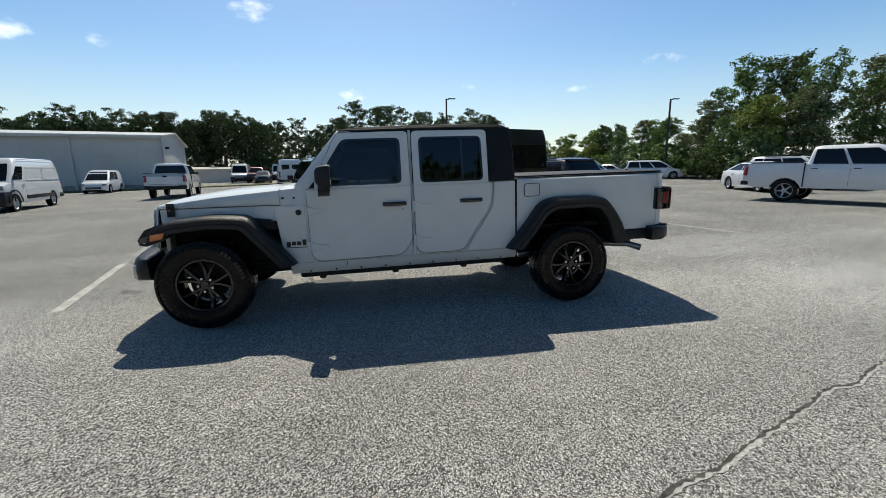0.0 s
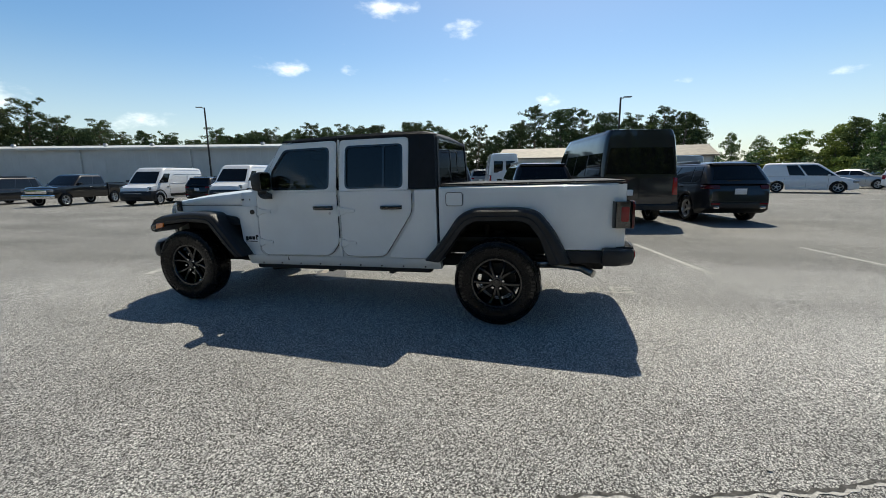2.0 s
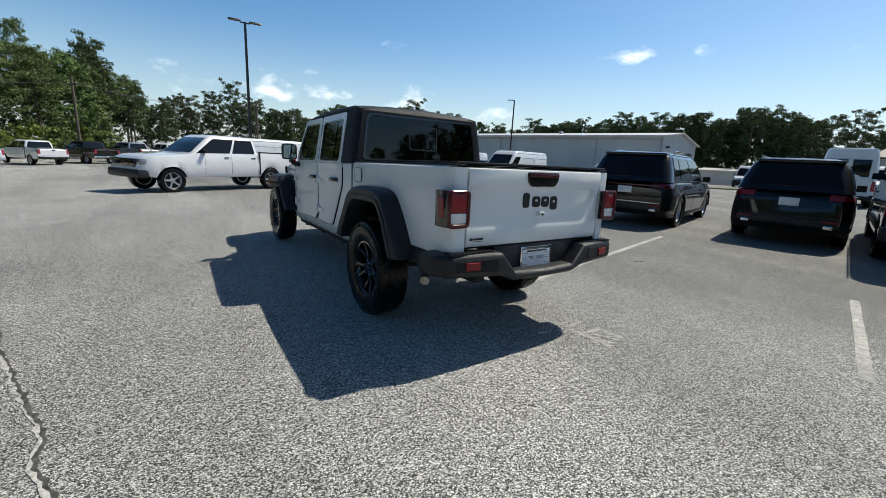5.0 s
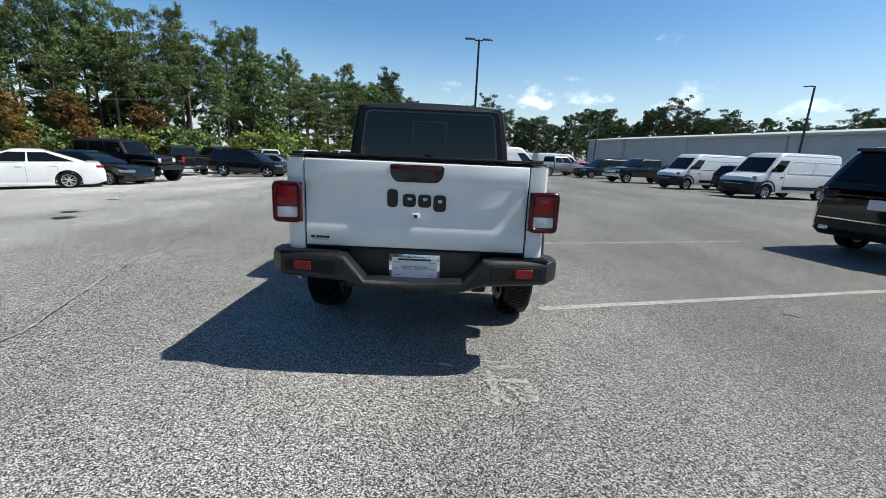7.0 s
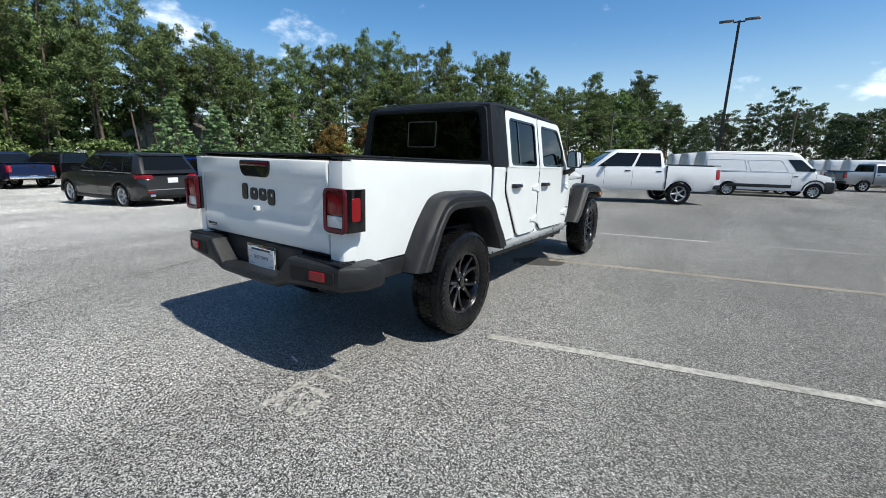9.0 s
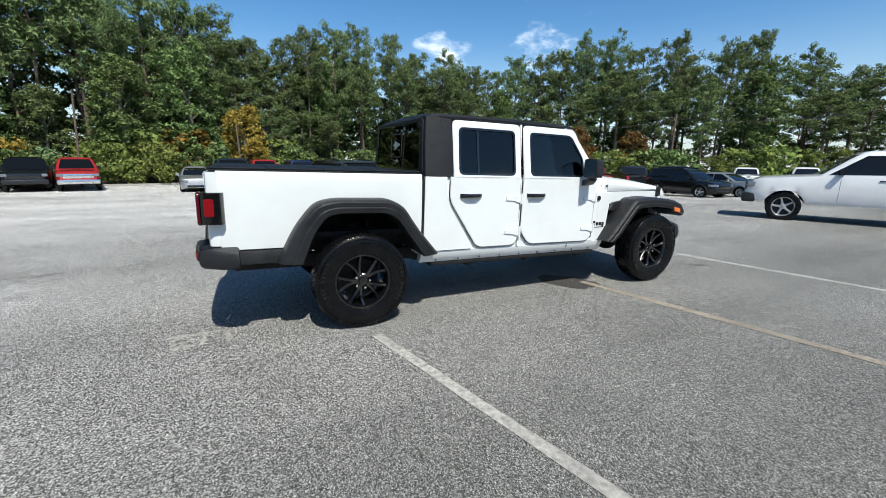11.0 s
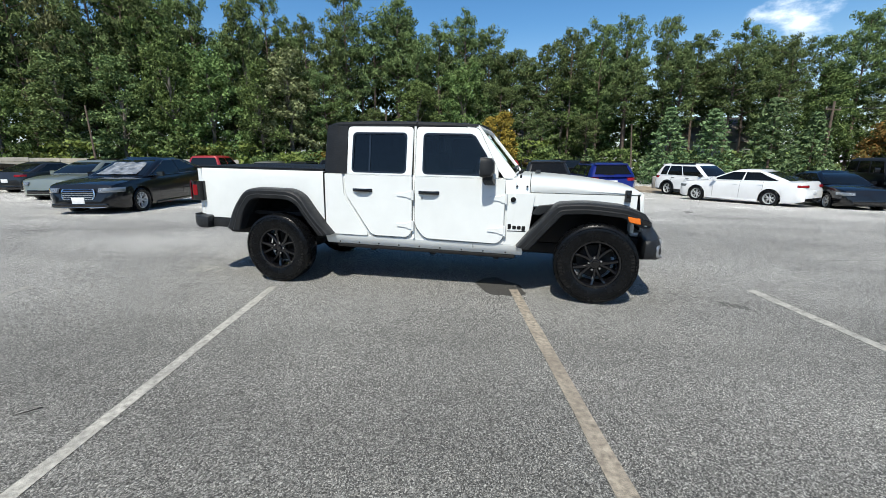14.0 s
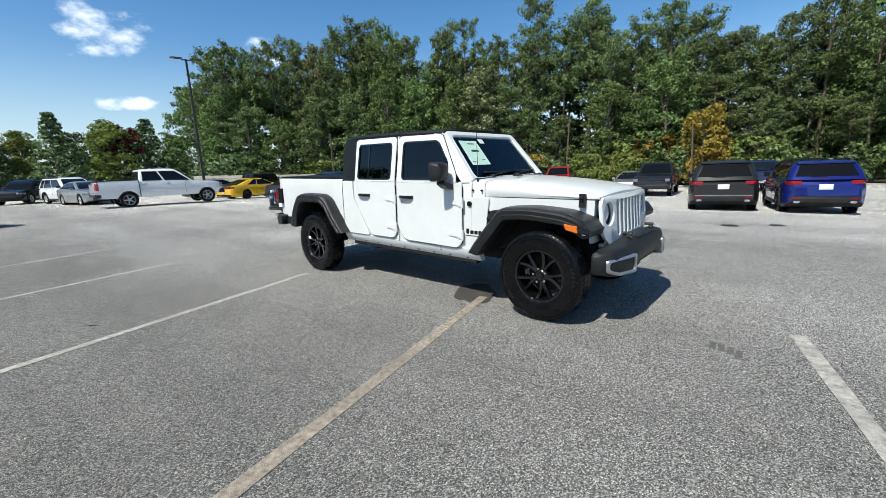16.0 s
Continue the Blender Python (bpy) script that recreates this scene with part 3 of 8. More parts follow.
def ribbon(bm, pts, width, lift=0.004, jitter=0.0, rnd=None, step=0.35):
    """A thin band that lies on the ground along points of (x, y)."""
    P = [Vector(p) for p in pts]
    dense = [P[0]]
    for a, b in zip(P, P[1:]):
        n = max(1, int((b - a).length / step))
        dense += [a.lerp(b, k / n) for k in range(1, n + 1)]
    prev = None
    for i, p in enumerate(dense):
        t = (dense[min(i + 1, len(dense) - 1)] - dense[max(i - 1, 0)]).normalized()
        nrm = Vector((-t.y, t.x))
        wl, wr = width / 2, width / 2
        if rnd:
            wl, wr = wl * rnd.uniform(1 - jitter, 1 + jitter), wr * rnd.uniform(1 - jitter, 1 + jitter)
        row = [bm.verts.new((q.x, q.y, ground_z(q.x, q.y) + lift)) for q in (p + nrm * wl, p - nrm * wr)]
        if prev:
            bm.faces.new((prev[0], prev[1], row[1], row[0]))
        prev = row
    return bm


def painted(name, pts, width, mat, label):
    bm = ribbon(bmesh.new(), pts, width, 0.004, 0.10, random.Random(len(bpy.data.objects)))
    tagged(part(name, bm, mat, smooth=False), label, "parking line", group="bay lines", kind="structure")


for p0, mat, w, far in (((1.70, 1.08), LINE, 0.085, 5.2), ((-0.95, 0.60), LINE_TAN, 0.10, 5.2), ((-3.50, 0.02), LINE, 0.10, 2.4), ((-4.057, 2.355), GHOST, 0.10, 2.3), ((4.42, 1.66), LINE, 0.085, 2.6), ((7.2, 2.25), LINE, 0.08, 2.2), ((9.95, 2.9), GHOST, 0.08, 2.2)):
    q = (p0[0] - 0.232 * far, p0[1] + 0.973 * far)
    painted("parking_line", [p0, q], w, mat, "worn painted bay line on the asphalt")


def wander(a, b, rnd, step=0.22, amp=0.06):
    a, b = Vector(a), Vector(b)
    n = max(2, int((b - a).length / step))
    t = (b - a).normalized()
    nrm = Vector((-t.y, t.x))
    off, out = 0.0, []
    for k in range(n + 1):
        off = off * 0.85 + rnd.uniform(-amp, amp)
        out.append(a.lerp(b, k / n) + nrm * off * (0 if k in (0, n) else 1))
    return out


rc = random.Random(5)
CR = [(-22, -8.7), (-12, -6.5), (-6.3, -5.1), (-2.0, -4.1), (0.37, -3.47), (0.9, -3.35), (1.5, -3.16), (2.0, -3.0), (2.6, -2.81), (3.4, -2.57), (4.6, -2.2), (7.6, -1.4), (14, 0.5), (24, 3.5)]
line = []
for a, b in zip(CR, CR[1:]):
    line += wander(a, b, rc, 0.22, 0.022)[:-1]
bm = bmesh.new()
fine_line = []
for a, b in zip(line, line[1:]):
    fine_line += wander(a, b, rc, 0.035, 0.012)[:-1] if -4 < a[0] < 9 else [a]
ribbon(bm, fine_line, 0.026, 0.003, 0.8, rc, 0.03)
tagged(part("crumbled_joint", bm, CRUMB, smooth=False), "pale crumbled edges along a joint in the asphalt", "crack edge", kind="structure")
bm = bmesh.new()
ribbon(bm, [p + Vector((-0.004, 0.012)) for p in fine_line], 0.017, 0.0045, 0.95, rc, 0.03)
tagged(part("crack", bm, CRACK, smooth=False), "dark open crack running along a joint in the asphalt", "crack", kind="structure")
bm = bmesh.new()
for a, b in (((-9, -3), (-3.6, -1.2)), ((8.5, -1.2), (12, 6)), ((-5, 6.5), (-22, 3)), ((-4.4, 5.4), (-16, 2.6))):
    ribbon(bm, wander(a, b, rc, 0.3, 0.05), 0.009, 0.0045, 0.9, rc)
tagged(part("hairline_cracks", bm, CRACK, smooth=False), "fine dark hairline cracks in the asphalt", "crack", kind="structure")


def blotch(name, x, y, rx, ry, mat, label, seed, turn=0.0):
    rnd = random.Random(seed)
    bm = bmesh.new()
    n = 28
    rim = []
    for k in range(n):
        a = 2 * math.pi * k / n
        f = 1 + 0.35 * noise.noise((math.cos(a) * 1.7, math.sin(a) * 1.7, seed))
        u, v = rx * f * math.cos(a), ry * f * math.sin(a)
        px, py = x + u * math.cos(turn) - v * math.sin(turn), y + u * math.sin(turn) + v * math.cos(turn)
        rim.append(bm.verts.new((px, py, ground_z(px, py) + 0.003)))
    bm.faces.new(rim)
    return tagged(part(name, bm, mat, smooth=False), label, "stain", kind="structure")


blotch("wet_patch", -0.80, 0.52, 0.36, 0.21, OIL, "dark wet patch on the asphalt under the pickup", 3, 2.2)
for i, (x, y, k) in enumerate(((-2.3, -6.9, 0.55), (-3.1, -7.5, 0.5), (-5.6, -8.6, 0.45))):
    bm = bmesh.new()
    lathe(bm, [(0.0, 0.012), (0.22, 0.012), (0.24, 0.004), (0.31, 0.008), (0.33, 0.0)], 28, axis="z")
    ob = part("manhole_cover", bm, IRON, fix=pose(x, y, ground_z(x, y) + 0.003) @ Matrix.Scale(k, 4))
    tagged(ob, "round rusty cast-iron cover set in the asphalt", "manhole cover", group="lot covers")

# the worn stencil by the rear bay line, rubbed past reading
bm = bmesh.new()
su, sv = Vector((0.56, 0.05)), Vector((-0.03, 0.25))  # down the mark, along its strokes
for u0, v0, u1, v1, wd in ((0.12, 0.05, 0.14, 0.5, 0.022), (0.26, 0.10, 0.24, 0.95, 0.030), (0.52, 0.0, 0.56, 0.95, 0.042), (0.30, 0.06, 0.98, 0.0, 0.045), (0.80, 0.0, 0.92, 0.30, 0.05), (0.62, 0.36, 0.95, 0.62, 0.026), (0.66, 0.9, 0.95, 0.85, 0.034), (0.80, 0.62, 0.9, 0.98, 0.03)):
    a, b = Vector((2.67, 0.47)) + su * u0 + sv * v0, Vector((2.67, 0.47)) + su * u1 + sv * v1
    ribbon(bm, [tuple(a), tuple(b)], wd * 1.05, 0.004, 0.7, rc, 0.03)
tagged(part("worn_bay_stencil", bm, STENCIL, smooth=False), "faded white stencil marks rubbed off the asphalt", "painted mark", kind="structure")

# small marks: a pressed grate, pale chips and a dropped twig
bm = bmesh.new()
for k in range(4):
    ribbon(bm, [(-3.03 - 0.055 * k, 0.66 + 0.02 * k), (-3.02 - 0.055 * k, 0.53 + 0.02 * k)], 0.04, 0.0035, 0.3, rc)
tagged(part("pressed_mark", bm, PRESSED, smooth=False), "dark pressed grate mark in the asphalt", "mark", kind="structure")
bm = bmesh.new()
rs = random.Random(31)
for k in range(70):
    x, y, r = rs.uniform(-7, 8), rs.uniform(-7, 7), rs.uniform(0.006, 0.016)
    bmesh.ops.create_icosphere(bm, subdivisions=1, radius=r, matrix=pose(x, y, ground_z(x, y) + r * 0.3) @ Matrix.Diagonal((1, rs.uniform(0.5, 1), 0.4, 1)))
tagged(part("stone_chips", bm, LINE), "loose pale stone chips on the asphalt", "stones", kind="stuff")
bm = bmesh.new()
tube(bm, (0, 0, 0.006), (0.05, 0.03, 0.014), 0.004, 0.004, seg=6)
tube(bm, (0.05, 0.03, 0.014), (0.12, 0.03, 0.008), 0.004, 0.002, seg=6)
tx, ty = 1.61, 3.41
tagged(part("twig", bm, CABLE, fix=pose(tx, ty, ground_z(tx, ty) + 0.002, 0, 0, 40)), "small dark twig dropped on the asphalt", "twig")

bm = boxes((-0.045, 0.045, -0.007, 0.007, 0.004, 0.010), bevel=0.002)
tagged(part("paper_scrap", bm, PAPER_WHITE, fix=pose(2.80, 0.22, ground_z(2.8, 0.22), 0, 0, 75)), "small white scrap lying on the asphalt", "litter")

# ---- the white pickup; its nose points to -x ----
RAKE = pose(0, 0, 0, 0, -1.26, 0)
truck = thing("pickup_truck", "white four-door off-road pickup with black hardtop and flares", "pickup truck", pose(0, 0, 0))


def tp(name, bm, mat, parent=None, label="", smooth=True):
    """A part of the pickup's sprung body (its children lie in the same space)."""
    return part(name, bm, mat, parent or truck, label, smooth, None if parent else RAKE)


def side_y(z):
    """Half width of the cab's side: upright to the belt, then leaning in."""
    return 0.772 if z < 1.235 else 0.772 - (z - 1.235) * 0.16


def on_side(s, lift=0.0):
    return lambda u, v, w: (u, s * (side_y(v) + lift + w), v)


# tub and floor of the cab
bm = bmesh.new()
loft(bm, [[(x, y, z) for y, z in ((-0.745, 0.50), (-0.762, 0.56), (-0.766, 1.0), (-0.760, 1.20), (-0.74, 1.232), (0.74, 1.232), (0.760, 1.20), (0.766, 1.0), (0.762, 0.56), (0.745, 0.50))] for x in (-0.925, -0.5, 0.3, 1.165)])
tp("cab_body", bm, WHITE)
tp("cabin_floor", boxes((-0.86, 1.10, -0.70, 0.70, 1.2335, 1.2365)), CABIN)
for s in (-1, 1):
    bm = bmesh.new()
    loft(bm, [[(x, s * y, z) for y, z in ((0.66, 0.445), (0.716, 0.440), (0.730, 0.452), (0.764, 0.518), (0.770, 0.548), (0.70, 0.548))] for x in (-1.02, -0.9, 0.4, 1.06, 1.19)])
    sill = tp("rocker_panel", bm, WHITE)
    for k in range(9):
        bm = bmesh.new()
        bmesh.ops.create_uvsphere(bm, u_segments=8, v_segments=5, radius=0.009, matrix=pose(-0.85 + k * 0.235, s * 0.736, 0.462))
        tp("sill_clip", bm, UNDER, sill)
    tp("seam", boxes((-0.512, -0.506, *sorted((s * 0.735, s * 0.768)), 0.50, 0.545)), GAP, sill)
    # lower corner of the cab behind the rear door
    bm = sheet(bmesh.new(), fillet([(0.955, 1.228), (1.168, 1.228), (1.175, 0.555), (0.655, 0.555), (0.948, 1.00)], [0.01, 0.01, 0.02, 0.05, 0.05]), (), 0.012, on_side(s, -0.001), 0.004)
    tp("cab_corner_panel", bm, WHITE)
    # front corner between door and fender
    bm = sheet(bmesh.new(), fillet([(-0.845, 1.085), (-0.845, 0.60), (-0.79, 0.552), (-1.06, 0.552), (-1.12, 1.085)], 0.01), (), 0.010, lambda u, v, w, s=s: (u, s * (0.760 + w + 0.10 * min(0, u + 0.85)), v), 0.003)
    tp("cowl_side_panel", bm, WHITE)

# doors
DOOR_R = dict(low=[(0.925, 1.226), (0.925, 1.012), (0.640, 0.590), (0.585, 0.566), (0.215, 0.566), (0.160, 0.62), (0.160, 1.226)],
              up=[(0.895, 1.226), (0.895, 1.728), (0.160, 1.728), (0.160, 1.226)],
              win=[(0.835, 1.255), (0.828, 1.662), (0.232, 1.662), (0.232, 1.255)])
DOOR_F = dict(low=[(0.128, 1.226), (0.128, 0.70), (0.02, 0.566), (-0.76, 0.558), (-0.822, 0.62), (-0.822, 1.226)],
              up=[(0.128, 1.226), (0.128, 1.728), (-0.520, 1.722), (-0.745, 1.300), (-0.745, 1.226)],
              win=[(0.040, 1.255), (0.044, 1.660), (-0.470, 1.655), (-0.632, 1.430), (-0.632, 1.255)])


def grown(pts, k):
    c = Vector((sum(p[0] for p in pts) / len(pts), sum(p[1] for p in pts) / len(pts)))
    return [(p[0] + k * (1 if p[0] > c.x else -1), p[1] + k * (1 if p[1] > c.y else -1)) for p in pts]


def door(s, d, name, glass, hand, hinges, key):
    low = fillet(d["low"], [0.005] + [0.06] * (len(d["low"]) - 2) + [0.005], 5)
    bm = sheet(bmesh.new(), low, (), 0.020, on_side(s), 0.006)
    up = fillet(d["up"], [0.005, 0.05, 0.05, 0.05, 0.005][:len(d["up"])] if len(d["up"]) == 5 else [0.005, 0.05, 0.05, 0.005], 4)
    win = fillet(d["win"], 0.05, 5)
    sheet(bm, up, (win,), 0.020, on_side(s), 0.006)
    leaf = tp(name, bm, WHITE)
    seal = sheet(bmesh.new(), fillet(grown(d["low"], 0.0028), 0.06, 5), (), 0.0125, on_side(s))
    sheet(seal, fillet(grown(d["up"], 0.0028), 0.05, 4), (win,), 0.0120, on_side(s, 0.0005))
    tp("door_seal", seal, GAP, leaf)
    pane = sheet(bmesh.new(), win, (), 0.004, on_side(s, 0.006))
    p = tp("window", pane, glass, leaf, "tinted window glass")
    p.visible_shadow = False
    trim = sheet(bmesh.new(), fillet(grown(d["win"], 0.008), 0.055, 5), (fillet(grown(d["win"], -0.012), 0.045, 5),), 0.005, on_side(s, 0.017), 0.002)
    tp("window_seal", trim, GLOSS_BLACK, leaf)
    if "r" in key:
        tp("window_divider", sheet(bmesh.new(), [(0.648, 1.26), (0.648, 1.655), (0.628, 1.655), (0.628, 1.26)], (), 0.006, on_side(s, 0.0105)), GLOSS_BLACK, leaf)
    # handle: strap over a shallow cup
    hx = hand
    bm = bmesh.new()
    loft(bm, [[(hx + dx, s * (0.792 + w), 1.056 + dz) for w, dz in ((0.0, -hh), (0.004, -hh), (0.004, hh), (0.0, hh))] for dx, hh in ((-0.105, 0.012), (-0.09, 0.03), (0.09, 0.03), (0.105, 0.012))])
    tp("handle_cup", bm, WHITE, leaf)
    bm = bmesh.new()
    loft(bm, [[(hx + dx, s * (0.790 + o + 0.012 * math.cos(a)), 1.060 + 0.019 * math.sin(a)) for a in (k * math.pi / 4 for k in range(8))] for dx, o in ((-0.112, 0.003), (-0.10, 0.014), (-0.05, 0.036), (0.05, 0.036), (0.10, 0.014), (0.112, 0.003))])
    tp("door_handle", bm, GLOSS_BLACK, leaf, "black pull handle")
    if key == "f":
        bm = bmesh.new()
        tube(bm, (hx + 0.075, s * 0.786, 1.005), (hx + 0.075, s * 0.799, 1.005), 0.013, seg=16)
        tp("lock_cylinder", bm, SILVER, leaf)
    # outside strap hinges
    for hz in hinges:
        x0 = d["low"][-1][0]
        bm = bmesh.new()
        loft(bm, [[(x0 + dx, s * (0.789 + w), hz + dz * hh) for w, dz in ((-0.004, -1), (0.014, -0.8), (0.014, 0.8), (-0.004, 1))] for dx, hh in ((0.165, 0.016), (0.06, 0.026), (0.03, 0.045), (-0.005, 0.045))])
        tube(bm, (x0 - 0.012, s * 0.800, hz - 0.052), (x0 - 0.012, s * 0.800, hz + 0.052), 0.014, seg=10)
        tp("door_hinge", bm, WHITE, leaf)
    return leaf


for s in (-1, 1):
    door(s, DOOR_R, "rear_door", GLASS_DARK, 0.715, (1.028, 0.70), "r")
    # white pillar between the doors
    bm = sheet(bmesh.new(), [(0.1325, 0.56), (0.1555, 0.56), (0.1555, 1.735), (0.1325, 1.735)], (), 0.014, on_side(s), 0.003)
    tp("door_pillar", bm, WHITE)
    door(s, DOOR_F, "front_door", GLASS_DOOR, -0.030, (1.028, 0.70), "f")
    # mirror on its arm
    bm = bmesh.new()
    loft(bm, [[(x, s * y, z) for y, z in fillet([(y0, z0), (y1, z0), (y1, z1), (y0, z1)], 0.035, 3)] for x, y0, y1, z0, z1 in ((-0.715, 0.865, 0.975, 1.285, 1.395), (-0.69, 0.845, 1.00, 1.255, 1.425), (-0.615, 0.832, 1.015, 1.245, 1.438), (-0.585, 0.834, 1.012, 1.248, 1.435))])
    mir = tp("side_mirror", bm, PLASTIC, None, "black door mirror")
    tp("mirror_glass", sheet(bmesh.new(), fillet([(0.847, 1.26), (1.0, 1.26), (1.0, 1.424), (0.847, 1.424)], 0.03, 3), (), 0.003, lambda u, v, w, s=s: (-0.5845 + w, s * u, v)), MIRROR, mir)
    bm = bmesh.new()
    loft(bm, [[(x + dx, s * y, z + dz) for dx, dz in ((-0.05, -0.03), (0.05, -0.03), (0.05, 0.025), (-0.05, 0.025))] for x, y, z in ((-0.67, 0.775, 1.185), (-0.66, 0.86, 1.205), (-0.65, 0.91, 1.245))])
    tp("mirror_arm", bm, PLASTIC, mir)

# hardtop
def roof_ring(x, hw, zs, zc):
    return [(x, y, z) for y, z in ((-hw, zs - 0.05), (-hw - 0.004, zs - 0.012), (-hw + 0.016, zs + 0.012), (-hw * 0.8, zs + (zc - zs) * 0.55), (-hw * 0.4, zc - 0.004), (0, zc), (hw * 0.4, zc - 0.004), (hw * 0.8, zs + (zc - zs) * 0.55), (hw - 0.016, zs + 0.012), (hw + 0.004, zs - 0.012), (hw, zs - 0.05))]


bm = bmesh.new()
loft(bm, [roof_ring(-0.505, 0.675, 1.742, 1.782), roof_ring(-0.30, 0.686, 1.756, 1.80), roof_ring(0.13, 0.692, 1.765, 1.812)])
top = tp("front_roof_panel", bm, HARDTOP, None, "black removable roof panels")
bm = bmesh.new()
loft(bm, [roof_ring(0.138, 0.694, 1.767, 1.814), roof_ring(0.7, 0.702, 1.768, 1.815), roof_ring(1.02, 0.70, 1.762, 1.804), roof_ring(1.10, 0.692, 1.744, 1.780), roof_ring(1.142, 0.68, 1.715, 1.745), roof_ring(1.156, 0.66, 1.685, 1.712)])
top = tp("hardtop_roof", bm, HARDTOP, None, "black hardtop")
for s in (-1, 1):
    bm = bmesh.new()
    loft(bm, [[(x, s * y, z) for x, y in ((0.902, yy - 0.05), (0.902, yy + 0.012), (xr - 0.05, yy + 0.014), (xr - 0.012, yy), (xr, yy - 0.04), (xr, yy - 0.10))] for z, yy, xr in ((1.236, 0.772, 1.178), (1.45, 0.742, 1.172), (1.66, 0.705, 1.160), (1.745, 0.688, 1.150))])
    tp("hardtop_quarter", bm, HARDTOP, top)
    tp("drip_rail", boxes((-0.50, 0.90, *sorted((s * 0.694, s * 0.708)), 1.733, 1.742)), HARDTOP, top)
    tp("hardtop_seam", sheet(bmesh.new(), [(1.002, 1.245), (1.010, 1.245), (1.010, 1.735), (1.002, 1.735)], (), 0.002, lambda u, v, w, s=s: (u, s * (side_y(v) + 0.0128 + w), v)), GAP, top)
# back wall with its window and slider
lean = lambda y, v, w: (1.166 + w - (v - 1.24) * 0.05, y, v)
outer = fillet([(-0.74, 1.24), (0.74, 1.24), (0.665, 1.735), (-0.665, 1.735)], 0.05, 4)
hole = fillet([(-0.665, 1.275), (0.665, 1.275), (0.61, 1.700), (-0.61, 1.700)], 0.06, 5)
wall = tp("hardtop_back", sheet(bmesh.new(), outer, (hole,), 0.022, lean, 0.006), HARDTOP, None, "back wall of the black hardtop")
bg = tp("rear_window", sheet(bmesh.new(), fillet([(-0.672, 1.268), (0.672, 1.268), (0.617, 1.706), (-0.617, 1.706)], 0.06, 5), (), 0.004, lambda u, v, w: lean(u, v, w + 0.012)), GLASS_DARK, wall, "dark rear window")
bg.visible_shadow = False
tp("window_seal", sheet(bmesh.new(), fillet([(-0.672, 1.268), (0.672, 1.268), (0.617, 1.706), (-0.617, 1.706)], 0.06, 5), (fillet([(-0.654, 1.286), (0.654, 1.286), (0.60, 1.690), (-0.60, 1.690)], 0.06, 5),), 0.004, lambda u, v, w: lean(u, v, w + 0.019)), GLOSS_BLACK, wall)
tp("sliding_pane_frame", sheet(bmesh.new(), fillet([(-0.165, 1.385), (0.165, 1.385), (0.165, 1.620), (-0.165, 1.620)], 0.02, 4), (fillet([(-0.155, 1.395), (0.155, 1.395), (0.155, 1.610), (-0.155, 1.610)], 0.016, 4),), 0.004, lambda u, v, w: lean(u, v, w + 0.017)), SLIDER, wall)

# windscreen frame: white, raked
def ws(u, v, w):
    """v runs up the screen from the cowl."""
    x = -0.918 + v * 0.655
    return (x - w * 0.756, u * (1 - 0.10 * v / 0.62), 1.245 + v * 0.775 + w * 0.655)


frame_o = fillet([(-0.742, 0.0), (0.742, 0.0), (0.735, 0.655), (-0.735, 0.655)], [0.02, 0.02, 0.08, 0.08], 5)
frame_i = fillet([(-0.655, 0.035), (0.655, 0.035), (0.650, 0.585), (-0.650, 0.585)], 0.06, 5)
wsf = tp("windscreen_frame", sheet(bmesh.new(), frame_o, (frame_i,), 0.045, lambda u, v, w: ws(u, v, w - 0.03), 0.012), WHITE)
g = tp("windscreen", sheet(bmesh.new(), fillet([(-0.665, 0.025), (0.665, 0.025), (0.660, 0.595), (-0.660, 0.595)], 0.06, 5), (), 0.005, lambda u, v, w: ws(u, v, w - 0.008)), GLASS_CLEAR, wsf, "windscreen")
g.visible_shadow = False
sh = tp("price_sheet", sheet(bmesh.new(), [(0.22, 0.20), (0.56, 0.20), (0.56, 0.53), (0.22, 0.53)], (), 0.001, lambda u, v, w: ws(u, v, w - 0.0028)), PAPER, wsf, "pale green sheet stuck inside the windscreen")
for u0, u1, v0, v1 in ((0.30, 0.42, 0.480, 0.495), (0.29, 0.43, 0.375, 0.405), (0.47, 0.53, 0.235, 0.245), (0.27, 0.34, 0.26, 0.27)):
    tp("print_bar", sheet(bmesh.new(), [(u0, v0), (u1, v0), (u1, v1), (u0, v1)], (), 0.0005, lambda u, v, w: ws(u, v, w - 0.0016)), PRINT, sh)
tp("inspection_sticker", sheet(bmesh.new(), fillet([(0.06, 0.50), (0.16, 0.50), (0.16, 0.56), (0.06, 0.56)], 0.01), (), 0.001, lambda u, v, w: ws(u, v, w - 0.0028)), PAPER_WHITE, wsf)
for s in (-1, 1):  # door pillars behind the screen, white
    bm = bmesh.new()
    loft(bm, [[(x + dx, s * (y + dy), z) for dx, dy in ((0, 0), (0.10, 0.012), (0.10, -0.05), (0, -0.05))] for x, y, z in ((-0.905, 0.752, 1.23), (-0.70, 0.73, 1.48), (-0.50, 0.694, 1.735))])
    tp("windscreen_pillar", bm, WHITE, wsf)

